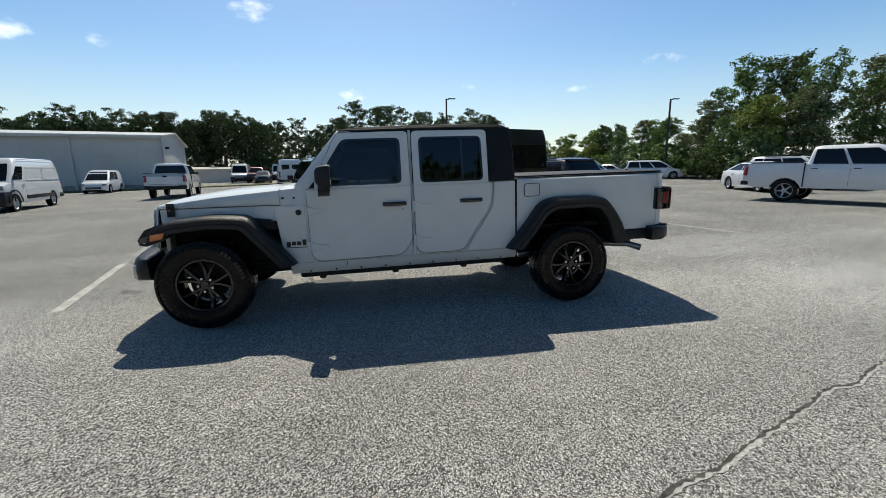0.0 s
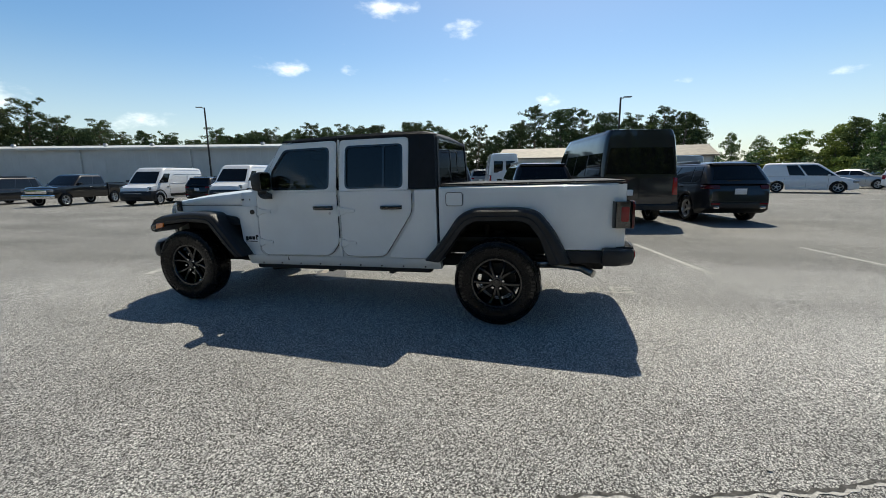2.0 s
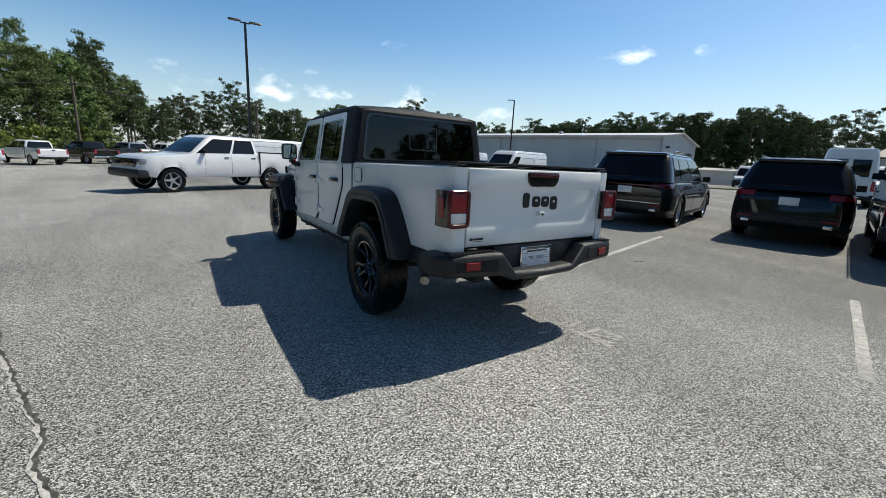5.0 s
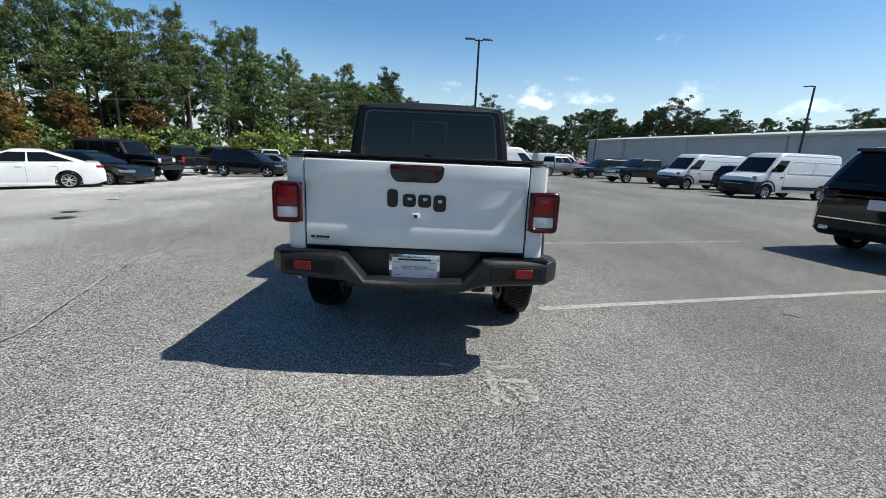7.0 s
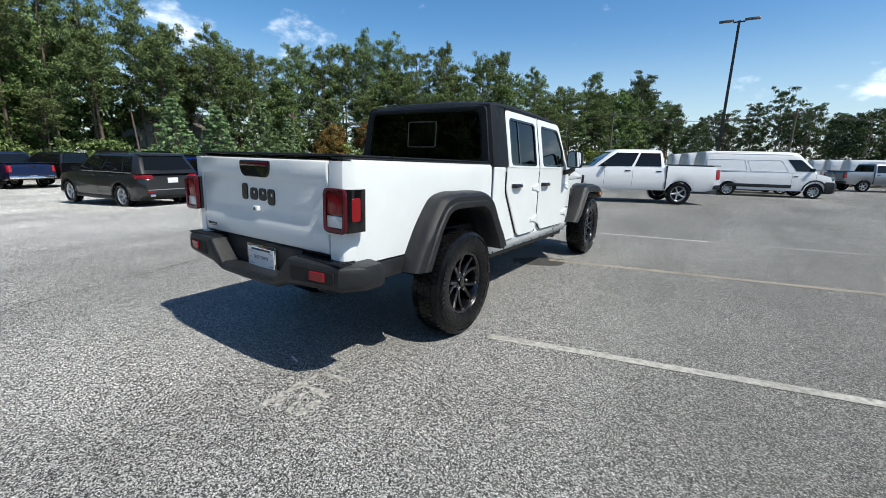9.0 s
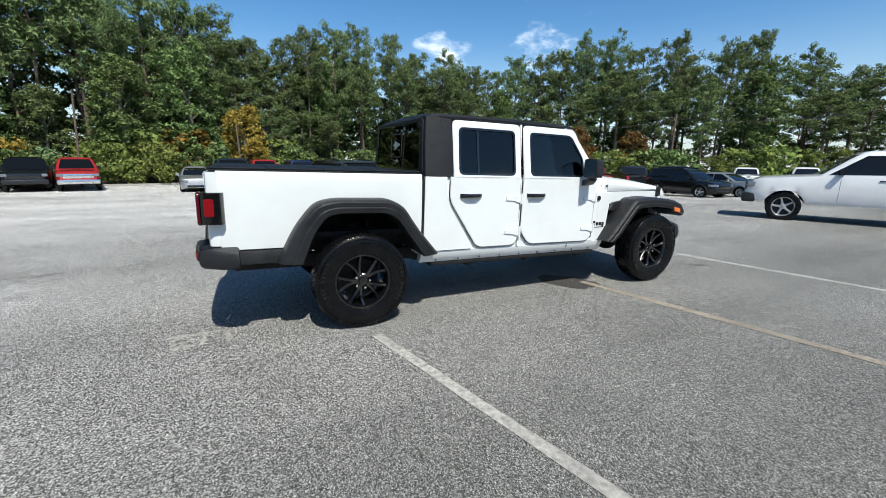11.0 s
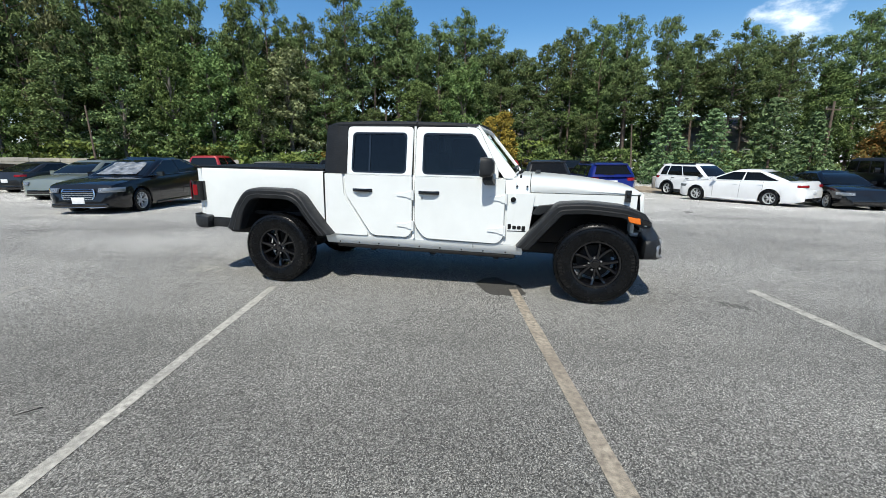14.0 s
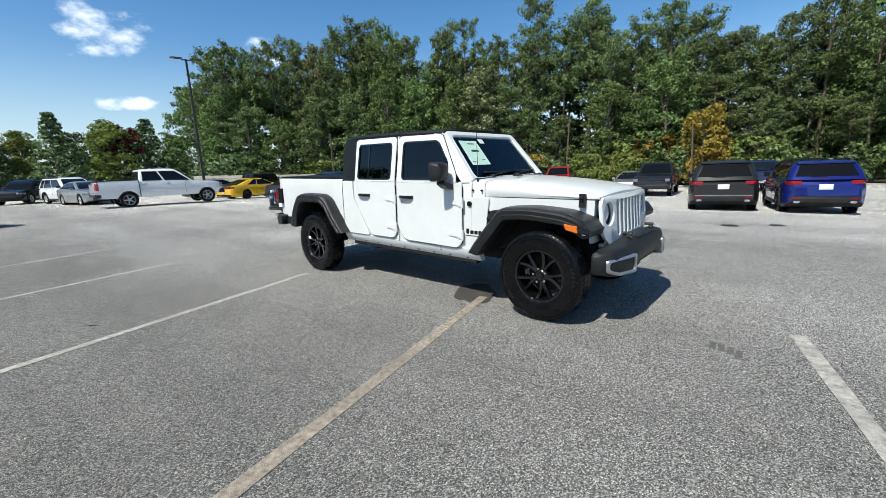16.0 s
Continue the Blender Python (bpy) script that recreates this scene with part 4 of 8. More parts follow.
# hood, cowl and engine-bay sides
def nose(x, hw, zl, zs, zc, r=0.05):
    return [(x, y, z) for y, z in ((-hw + 0.01, zl), (-hw, zl + 0.02), (-hw, zs - r), (-hw + r * 0.3, zs - r * 0.3), (-hw + r, zs), (-hw * 0.62, zs + (zc - zs) * 0.75), (-hw * 0.3, zc), (0, zc + 0.004), (hw * 0.3, zc), (hw * 0.62, zs + (zc - zs) * 0.75), (hw - r, zs), (hw - r * 0.3, zs - r * 0.3), (hw, zs - r), (hw, zl + 0.02), (hw - 0.01, zl))]


bm = bmesh.new()
loft(bm, [nose(-0.905, 0.742, 0.60, 1.252, 1.268), nose(-1.06, 0.728, 0.60, 1.243, 1.262)])
tp("cowl", bm, WHITE)
bm = bmesh.new()
loft(bm, [nose(-1.068, 0.727, 1.098, 1.240, 1.265), nose(-1.3, 0.706, 1.098, 1.222, 1.256), nose(-1.6, 0.678, 1.098, 1.198, 1.234), nose(-1.9, 0.650, 1.098, 1.165, 1.198), nose(-2.06, 0.632, 1.098, 1.142, 1.170, 0.04), nose(-2.115, 0.618, 1.098, 1.128, 1.152, 0.025), nose(-2.135, 0.600, 1.098, 1.116, 1.134, 0.014)])
hood = tp("hood", bm, WHITE)
bm = bmesh.new()
loft(bm, [[(x, y, z) for y, z in ((-hw + 0.02, 0.945), (-hw, 0.96), (-hw, 1.090), (hw, 1.090), (hw, 0.96), (hw - 0.02, 0.945))] for x, hw in ((-1.06, 0.728), (-1.6, 0.676), (-2.10, 0.622))])
bay = tp("fender_inner_panel", bm, WHITE)
tp("engine_bay", boxes((-2.08, -1.06, -0.50, 0.50, 0.55, 0.944), bevel=0.02), UNDER, bay)
for s in (-1, 1):
    tp("fender_front_panel", boxes((-2.10, -2.06, *sorted((s * 0.30, s * 0.615)), 0.72, 0.944), bevel=0.01), WHITE, bay)
tp("hood_gap", boxes((-2.09, -1.07, -0.60, 0.60, 1.085, 1.10)), GAP, hood)
bm = bmesh.new()
loft(bm, [[(-0.80 - 0.06, y, z) for y, z in ((-0.70, 1.24), (-0.70, 1.258), (0.70, 1.258), (0.70, 1.24))], [(-0.93, y, z) for y, z in ((-0.70, 1.262), (-0.70, 1.271), (0.70, 1.271), (0.70, 1.262))]])
tp("cowl_grille", bm, PLASTIC)
for s in (-1, 1):
    # hood catches, bumpers, vents, badges, wipers
    bm = bmesh.new()
    loft(bm, [[(-2.005 + dx, s * (0.640 + w), z) for dx, w in ((-0.03, 0.0), (-0.026, 0.022), (0.026, 0.022), (0.03, 0.0))] for z in (1.03, 1.06, 1.13, 1.145)])
    lt = tp("hood_latch", bm, PLASTIC, hood, "black hood catch")
    tp("latch_loop", boxes((-2.02, -1.99, *sorted((s * 0.658, s * 0.668)), 1.075, 1.12), bevel=0.004), GLOSS_BLACK, lt)
    bm = sheet(bmesh.new(), fillet([(-1.085, 0.880), (-1.15, 0.968), (-1.32, 0.99), (-1.32, 0.93), (-1.17, 0.87)], 0.02), (), 0.03, lambda u, v, w, s=s: (u, s * (0.728 + w + 0.09 * (u + 1.06)), v), 0.008)
    tp("fender_vent", bm, PLASTIC, bay, "black side vent")
    bm = bmesh.new()
    tube(bm, (-0.905, s * 0.755, 1.022), (-0.905, s * 0.778, 1.022), 0.026, seg=20)
    tp("round_badge", bm, BADGE, bay)
    for bx in (-0.935, -1.035):
        bm = bmesh.new()
        tube(bm, (bx, s * 0.728, 1.155), (bx, s * 0.752, 1.155), 0.010, seg=12)
        tp("rubber_stop", bm, BADGE, hood)
    # maker's badge as plain shapes
    bm = bmesh.new()
    for k, (w, h, z) in enumerate(((0.034, 0.052, 0.745), (0.038, 0.036, 0.737), (0.038, 0.036, 0.737), (0.036, 0.048, 0.731))):
        u = -0.862 - s * 0 - k * 0.047
        sheet(bm, fillet([(u, z - h / 2), (u - w, z - h / 2), (u - w, z + h / 2), (u, z + h / 2)], 0.01, 3), (), 0.004, lambda u, v, w, s=s: (u, s * (0.7695 + w + 0.10 * min(0, u + 0.85)), v))
    sheet(bm, [(-0.855, 0.696), (-1.045, 0.696), (-1.045, 0.703), (-0.855, 0.703)], (), 0.003, lambda u, v, w, s=s: (u, s * (0.7695 + w + 0.10 * min(0, u + 0.85)), v))
    tp("fender_badge", bm, BADGE, bay, "black badge of plain shapes")
    bm = bmesh.new()
    y0 = 0.30 if s > 0 else -0.18
    tube(bm, (-0.905, y0 + 0.1, 1.285), (-0.865, y0 - 0.38, 1.325), 0.008, seg=8)
    box(bm, -0.885, -0.865, y0 - 0.40, y0 + 0.16, 1.318, 1.328)
    tube(bm, (-0.955, y0 + 0.1, 1.268), (-0.945, y0 + 0.1, 1.296), 0.022, seg=12)
    tp("wiper", bm, PLASTIC, wsf)
    bm = boxes((-1.16, -1.10, s * 0.22 - 0.06, s * 0.22 + 0.06, 1.274, 1.288), bevel=0.005)
    tp("washer_nozzle", bm, PLASTIC, hood)
bm = bmesh.new()
tube(bm, (-0.965, 0.705, 1.235), (-0.965, 0.705, 1.268), 0.013, 0.009, seg=10)
tube(bm, (-0.965, 0.705, 1.262), (-0.950, 0.715, 1.86), 0.0032, 0.0020, seg=6)
tp("antenna", bm, BADGE, bay, "thin mast antenna")

# grille with seven slots
def gr(u, v, w):
    return (-2.120 - w - 0.030 * (1 - (u / 0.62) ** 2) + (v - 0.93) * 0.10, u, v)


go = fillet([(-0.615, 0.80), (-0.50, 0.700), (0.50, 0.700), (0.615, 0.80), (0.622, 1.06), (0.585, 1.115), (-0.585, 1.115), (-0.622, 1.06)], 0.05, 4)
holes = []
for k in range(7):
    c = -0.297 + k * 0.099
    holes.append(fillet([(c - 0.032, 0.765), (c + 0.032, 0.765), (c + 0.034, 1.075), (c - 0.034, 1.075)], 0.028, 4))
for s in (-1, 1):
    holes.append([(s * 0.485 + 0.098 * math.cos(a), 0.968 + 0.098 * math.sin(a)) for a in (k * math.pi / 14 for k in range(28))])
grille = tp("grille", sheet(bmesh.new(), go, holes, 0.010, lambda u, v, w: gr(u, v, w + 0.042), 0.005), WHITE, None, "white slotted grille")
tp("grille_frame", sheet(bmesh.new(), [(u * 0.985, 0.91 + (v - 0.91) * 0.985) for u, v in go], holes, 0.024, lambda u, v, w: gr(u, v, w + 0.019)), WHITE, grille)
tp("grille_mesh", sheet(bmesh.new(), fillet([(-0.58, 0.74), (0.58, 0.74), (0.58, 1.09), (-0.58, 1.09)], 0.04), (), 0.008, lambda u, v, w: gr(u, v, w + 0.012)), GAP, grille)
for s in (-1, 1):
    bm = bmesh.new()
    lathe(bm, [(0.099, 0.0), (0.099, 0.03), (0.094, 0.042), (0.086, 0.03)], 28, centre=(0, 0, 0))
    bmesh.ops.rotate(bm, verts=bm.verts, matrix=Matrix.Rotation(radians(90), 3, "Z"))
    bmesh.ops.translate(bm, verts=bm.verts, vec=(-2.105, s * 0.485, 0.968))
    lamp = tp("headlight", bm, GLOSS_BLACK, grille, "round headlight in a dark bezel")
    bm = bmesh.new()
    lathe(bm, [(0.088, 0.024), (0.070, 0.040), (0.035, 0.050), (0.0, 0.053)], 24)
    bmesh.ops.rotate(bm, verts=bm.verts, matrix=Matrix.Rotation(radians(90), 3, "Z"))
    bmesh.ops.translate(bm, verts=bm.verts, vec=(-2.110, s * 0.485, 0.968))
    tp("headlight_lens", bm, CLEAR_LENS, lamp)
tp("lower_valance", boxes((-2.19, -2.10, -0.50, 0.50, 0.665, 0.705), bevel=0.012), WHITE, grille)

# front bumper
bm = bmesh.new()
secs = []
for y, xf, xb, z0, z1 in ((-0.83, -2.225, -2.175, 0.535, 0.660), (-0.81, -2.27, -2.165, 0.500, 0.688), (-0.72, -2.338, -2.16, 0.472, 0.704), (-0.50, -2.385, -2.17, 0.458, 0.716), (-0.36, -2.392, -2.20, 0.485, 0.732), (-0.28, -2.394, -2.20, 0.53, 0.746), (0, -2.40, -2.20, 0.535, 0.752)):
    secs.append([(x, y, z) for x, z in fillet([(xf, z0 + 0.03), (xf - 0.012, (z0 + z1) / 2), (xf + 0.03, z1), (xb, z1), (xb, z0), (xf + 0.05, z0)], 0.03, 2)])
full = secs + [[(x, -y, z) for x, y, z in r] for r in secs[-2::-1]]
loft(bm, full)
fb = tp("front_bumper", bm, PLASTIC, None, "black plastic front bumper")
tp("bumper_top_plate", boxes((-2.365, -2.22, -0.24, 0.24, 0.744, 0.760), bevel=0.006), PLASTIC, fb)
for s in (-1, 1):
    o = fillet([(0.415, 0.484), (0.70, 0.500), (0.80, 0.535), (0.80, 0.635), (0.415, 0.648)], 0.035, 4)
    i = fillet([(0.452, 0.512), (0.69, 0.524), (0.776, 0.555), (0.776, 0.614), (0.452, 0.624)], 0.025, 4)
    at = lambda u, v, w, s=s: (-2.379 - w + max(0, u - 0.50) * 0.22 + max(0, u - 0.70) * 0.47, s * u, v)
    tp("fog_bezel", sheet(bmesh.new(), o, (i,), 0.03, at, 0.006), SILVER, fb, "silver fog lamp bezel")
    tp("fog_lamp", sheet(bmesh.new(), i, (), 0.012, at), GLOSS_BLACK, fb)
    bm = bmesh.new()
    for z in (0.765, 0.79):
        tube(bm, (-2.33, s * 0.33, 0.755), (-2.29, s * 0.33, z), 0.014, seg=8)
    tube(bm, (-2.33, s * 0.33, 0.79), (-2.25, s * 0.33, 0.79), 0.014, seg=8)
    tp("tow_hook", bm, PLASTIC, fb)
for s in (-1, 1):  # brackets from the frame to the bumper
    tp("bumper_bracket", boxes((-2.25, -2.08, *sorted((s * 0.42, s * 0.56)), 0.52, 0.66), bevel=0.01), UNDER, fb)
tp("skid_plate", boxes((-2.34, -2.10, -0.40, 0.40, 0.49, 0.55), bevel=0.02), UNDER, fb)

# fender flares: swept lips over the wheels
def flare(s, outer, inner, y0, y1, name, parent=None, label=""):
    bm = bmesh.new()
    rings = []
    n = len(outer)
    for k, ((ox, oz), (ix, iz)) in enumerate(zip(outer, inner)):
        f = 0.75 + 0.25 * math.sin(math.pi * min(1, k / (n - 1) * 1.0))
        yy = y0 + (y1 - y0) * (1.0 if 0 < k < n - 1 else 0.93)
        sec = []
        for a, y in ((0.0, y0 - 0.02), (0.0, y0 + (yy - y0) * 0.5), (0.03, yy - 0.045), (0.12, yy - 0.014), (0.26, yy), (0.55, yy - 0.004), (0.62, yy + 0.006), (0.94, yy - 0.002), (1.0, yy - 0.014), (0.99, y0 + (yy - y0) * 0.5), (0.985, y0 - 0.02)):
            sec.append((ox + (ix - ox) * a, s * y, oz + (iz - oz) * a))
        rings.append(sec)
    loft(bm, rings)
    return tp(name, bm, PLASTIC, parent, label)


def round_path(pts, r, seg=4):
    """Smooth a polyline's inner corners, ends kept."""
    out = [pts[0]]
    for i in range(1, len(pts) - 1):
        p, a, b = Vector(pts[i]), Vector(pts[i - 1]), Vector(pts[i + 1])
        k = min(r, (a - p).length * 0.45, (b - p).length * 0.45)
        s0, e0 = p + (a - p).normalized() * k, p + (b - p).normalized() * k
        out += [tuple((1 - f) ** 2 * s0 + 2 * f * (1 - f) * p + f * f * e0) for f in (q / seg for q in range(seg + 1))]
    return out + [pts[-1]]


RO = round_path([(2.405, 0.565), (2.265, 0.845), (2.12, 1.020), (1.98, 1.052), (1.53, 1.048), (1.40, 0.988), (1.255, 0.775), (1.065, 0.562)], 0.12)
RI = round_path([(2.220, 0.548), (2.13, 0.79), (2.035, 0.912), (1.95, 0.936), (1.555, 0.932), (1.462, 0.878), (1.36, 0.735), (1.215, 0.545)], 0.10)
FO = round_path([(-0.955, 0.560), (-1.100, 0.745), (-1.245, 0.925), (-1.33, 1.018), (-1.62, 1.040), (-1.97, 1.010), (-2.10, 0.955), (-2.145, 0.850)], 0.11)
FI = round_path([(-1.088, 0.540), (-1.215, 0.700), (-1.332, 0.840), (-1.385, 0.910), (-1.63, 0.930), (-1.94, 0.905), (-2.06, 0.876), (-2.125, 0.832)], 0.09)
for s in (-1, 1):
    flare(s, RO, RI, 0.755, 0.922, "rear_fender_flare", None, "black rear fender flare")
    ff = flare(s, FO, FI, 0.66, 0.918, "front_fender_flare", None, "black front fender flare")
    # nose cap of the flare with its lamps
    bm = bmesh.new()
    loft(bm, [[(x, s * y, z) for x, z in ((-1.98, 1.000), (-2.12, 0.952), (-2.185, 0.870), (-2.175, 0.825), (-2.12, 0.812), (-1.95, 0.89))] for y in (0.60, 0.80, 0.898)])
    tp("flare_nose", bm, PLASTIC, ff)
    bm = sheet(bmesh.new(), fillet([(-1.965, 0.925), (-2.078, 0.912), (-2.088, 0.852), (-1.985, 0.872)], 0.012), (), 0.020, lambda u, v, w, s=s: (u, s * (0.905 + w), v), 0.005)
    tp("side_marker", bm, AMBER, ff, "amber side marker")
    bm = sheet(bmesh.new(), fillet([(0.67, 0.885), (0.90, 0.885), (0.915, 0.838), (0.67, 0.838)], 0.012), (), 0.022, lambda u, v, w, s=s: (-2.130 - w - (0.885 - v) * 0.5 + max(0, u - 0.85) * 0.5, s * u, v), 0.005)
    tp("turn_lamp", bm, CLEAR_LENS, ff)
    bm = sheet(bmesh.new(), fillet([(-2.082, 0.911), (-2.160, 0.890), (-2.172, 0.845), (-2.092, 0.851)], 0.010), (), 0.018, lambda u, v, w, s=s: (u, s * (0.900 + w), v), 0.005)
    tp("side_lamp", bm, GLOSS_BLACK, ff)
    # wheel houses
    for path in (FI, RI):
        bm = bmesh.new()
        rows2 = [[bm.verts.new((x, s * y, z + 0.006)) for x, z in path] for y in (0.40, 0.66, 0.895)]
        for A, B in zip(rows2, rows2[1:]):
            for i in range(len(path) - 1):
                bm.faces.new((A[i], A[i + 1], B[i + 1], B[i]))
        bm.faces.new(rows2[0])
        ob = tp("wheel_house", bm, UNDER)

# bed
def bed_low(x):
    dx = abs(x - 1.7435)
    return 0.655 if dx > 0.54 else max(0.655, 0.465 + math.sqrt(max(0, 0.54 ** 2 - dx * dx)))


xs = sorted({1.195, 2.78, *np.linspace(1.2, 2.78, 30).round(4).tolist()})
for s in (-1, 1):
    bm = bmesh.new()
    rings = []
    for x in xs:
        zb = bed_low(x)
        bulge = 0.012 * math.sin(math.pi * min(1, (x - 1.19) / 1.6))
        sec = [(zb, 0.755), (zb + 0.012, 0.768 + bulge)]
        for f in (0.25, 0.5, 0.75, 0.9):
            z = zb + (1.225 - zb) * f
            sec.append((z, 0.768 + bulge + 0.006 * math.sin(math.pi * (z - 0.65) / 0.6)))
        sec += [(1.232, 0.764 + bulge), (1.246, 0.748), (1.246, 0.69), (zb, 0.69)]
        rings.append([(x, s * y, z) for z, y in sec])
    loft(bm, rings)
    bs = tp("bed_side", bm, WHITE)
    bm = bmesh.new()  # rear post carrying the lamp, rounding to the tailgate
    loft(bm, [[(x, s * y, z) for x, y in ((2.775, 0.66), (2.775, 0.776), (2.815, 0.772), (2.845, 0.752), (2.856, 0.715), (2.856, 0.664))] for z in (0.70, 0.75, 1.20, 1.236)])
    tp("bed_corner_post", bm, WHITE)
    tp("bed_rail_cap", boxes((1.20, 2.84, *sorted((s * 0.66, s * 0.752)), 1.2465, 1.257), bevel=0.004), HARDTOP)
    tp("bed_gap", boxes((1.176, 1.196, *sorted((s * 0.002, s * 0.765)), 0.60, 1.24)), GAP)
    if s < 0:
        o = fillet([(1.265, 1.065), (1.43, 1.065), (1.43, 1.195), (1.265, 1.195)], 0.03, 4)
        i = fillet([(1.269, 1.069), (1.426, 1.069), (1.426, 1.191), (1.269, 1.191)], 0.027, 4)
        tp("fuel_door_gap", sheet(bmesh.new(), o, (i,), 0.004, lambda u, v, w: (u, -(0.782 + w), v)), GAP, bs)
        tp("fuel_door", sheet(bmesh.new(), i, (), 0.006, lambda u, v, w: (u, -(0.779 + w), v), 0.003), WHITE, bs)
    # side strip from flare to bumper
    bm = bmesh.new()
    loft(bm, [[(x, s * y, z) for y, z in ((0.70, 0.55), (0.79, 0.553), (0.796, 0.60), (0.784, 0.655), (0.70, 0.66))] for x in (2.33, 2.5, 2.72)])
    tp("quarter_cladding", bm, PLASTIC)
    # tail lamps wrap the corner
    bm = bmesh.new()
    loft(bm, [[(x, s * y, z) for x, y in ((2.735, 0.755), (2.742, 0.815), (2.762, 0.836), (2.86, 0.838), (2.886, 0.824), (2.892, 0.79), (2.892, 0.69), (2.88, 0.664), (2.82, 0.70))] for z in (0.868, 0.885, 1.078, 1.094)])
    tl = tp("tail_light", bm, GLOSS_BLACK, None, "square tail light in a dark housing")
    rear = lambda u, v, w, s=s: (2.888 + w, s * u, v)
    tp("lamp_frame", sheet(bmesh.new(), fillet([(0.664, 0.862), (0.832, 0.862), (0.832, 1.098), (0.664, 1.098)], 0.035), (fillet([(0.688, 0.890), (0.808, 0.890), (0.808, 1.076), (0.688, 1.076)], 0.018),), 0.02, rear, 0.006), DARK_LENS, tl, "dark red lamp surround")
    tp("brake_lens", boxes((2.885, 2.899, *sorted((s * 0.689, s * 0.807)), 0.958, 1.075), bevel=0.003), BRAKE_LENS, tl)
    tp("reverse_lens", boxes((2.885, 2.899, *sorted((s * 0.689, s * 0.807)), 0.891, 0.954), bevel=0.003), CLEAR_LENS, tl)
    tp("side_lens", sheet(bmesh.new(), fillet([(2.800, 0.925), (2.862, 0.925), (2.862, 1.050), (2.800, 1.050)], 0.014), (), 0.008, lambda u, v, w, s=s: (u, s * (0.833 + w), v), 0.003), BRAKE_LENS, tl)
tp("bed_floor", boxes((1.20, 2.80, -0.69, 0.69, 0.72, 0.76)), UNDER)
tp("bed_front_wall", boxes((1.20, 1.24, -0.69, 0.69, 0.74, 1.24)), WHITE)
bm = bmesh.new()
for k in range(4):
    box(bm, 1.205 + k * 0.41, 1.205 + k * 0.41 + 0.402, -0.735, 0.735, 1.2585, 1.272, 0.005)
tp("tonneau_cover", bm, HARDTOP, None, "black folding bed cover")

# tailgate
bm = bmesh.new()
fold = [(2.848, 0.725), (2.856, 0.736), (2.8595, 0.80), (2.8605, 0.832), (2.859, 0.842), (2.854, 0.868), (2.8525, 0.95), (2.8535, 1.092), (2.856, 1.102), (2.864, 1.126), (2.8665, 1.145), (2.867, 1.218), (2.863, 1.230), (2.852, 1.236)]
loft(bm, [[(x - e, y, z) for x, z in [(2.837, 1.236), (2.837, 0.725)] + fold] for y, e in ((-0.653, 0.004), (-0.648, 0.0), (-0.3, 0.0), (0.0, 0.0), (0.3, 0.0), (0.648, 0.0), (0.653, 0.004))])
gate = tp("tailgate", bm, WHITE)
tp("tailgate_gap", boxes((2.80, 2.836, -0.664, 0.664, 0.71, 1.24)), GAP, gate)
hd = sheet(bmesh.new(), fillet([(-0.16, 1.222), (-0.152, 1.155), (-0.12, 1.122), (0.12, 1.122), (0.152, 1.155), (0.16, 1.222)], 0.02), (), 0.016, lambda u, v, w: (2.860 + w, u, v), 0.005)
hnd = tp("tailgate_handle", hd, GLOSS_BLACK, gate, "black tailgate handle")
tp("high_brake_lamp", boxes((2.872, 2.880, -0.145, 0.145, 1.188, 1.212), bevel=0.003), DARK_LENS, hnd)
bm = bmesh.new()
for k, (w, h, z) in enumerate(((0.062, 0.105, 1.025), (0.078, 0.076, 1.015), (0.078, 0.076, 1.015), (0.074, 0.098, 1.004))):
    u = -0.172 + k * 0.091
    shape = fillet([(u, z - h / 2), (u + w, z - h / 2), (u + w, z + h / 2), (u, z + h / 2)], 0.024, 4)
    eye_ = fillet([(u + w * 0.36, z + h * 0.02), (u + w * 0.70, z + h * 0.02), (u + w * 0.70, z + h * 0.22), (u + w * 0.36, z + h * 0.22)], 0.006, 2)
    sheet(bm, shape, (eye_,) if k else (), 0.006, lambda u, v, w: (2.8535 + w, u, v), 0.002)
tp("tailgate_badge", bm, BADGE, gate, "large black badge of plain shapes")
bm = boxes((2.856, 2.885, -0.024, 0.024, 0.912, 0.944), bevel=0.006)
cam_h = tp("camera_housing", bm, WHITE, gate)
bm = bmesh.new()
tube(bm, (2.884, 0, 0.926), (2.890, 0, 0.926), 0.010, seg=14)
tp("camera_lens", bm, GLOSS_BLACK, cam_h)
bm = boxes((2.857, 2.8615, -0.625, -0.602, 0.768, 0.785), (2.857, 2.8615, -0.595, -0.515, 0.770, 0.783), (2.857, 2.8615, -0.60, -0.52, 0.760, 0.763))
tp("dealer_sticker", bm, BADGE, gate, "small dark sticker of plain bars")

# rear bumper: stepped, dipping at the plate
bm = bmesh.new()
secs = []
for y, xf, z0, z1 in ((-0.885, 2.70, 0.57, 0.655), (-0.872, 2.82, 0.545, 0.680), (-0.79, 2.920, 0.54, 0.690), (-0.47, 2.965, 0.53, 0.694), (-0.41, 2.97, 0.528, 0.690), (-0.29, 2.972, 0.485, 0.552), (0, 2.975, 0.480, 0.545)):
    xb = 2.66 if abs(y) > 0.78 else 2.80
    secs.append([(x, y, z) for x, z in fillet([(xb, z0), (xf - 0.03, z0), (xf, z0 + 0.025), (xf, z1 - 0.025), (xf - 0.02, z1), (xb, z1)], 0.015, 2)])
loft(bm, secs + [[(x, -y, z) for x, y, z in r] for r in secs[-2::-1]])
rb = tp("rear_bumper", bm, PLASTIC, None, "black stepped rear bumper")
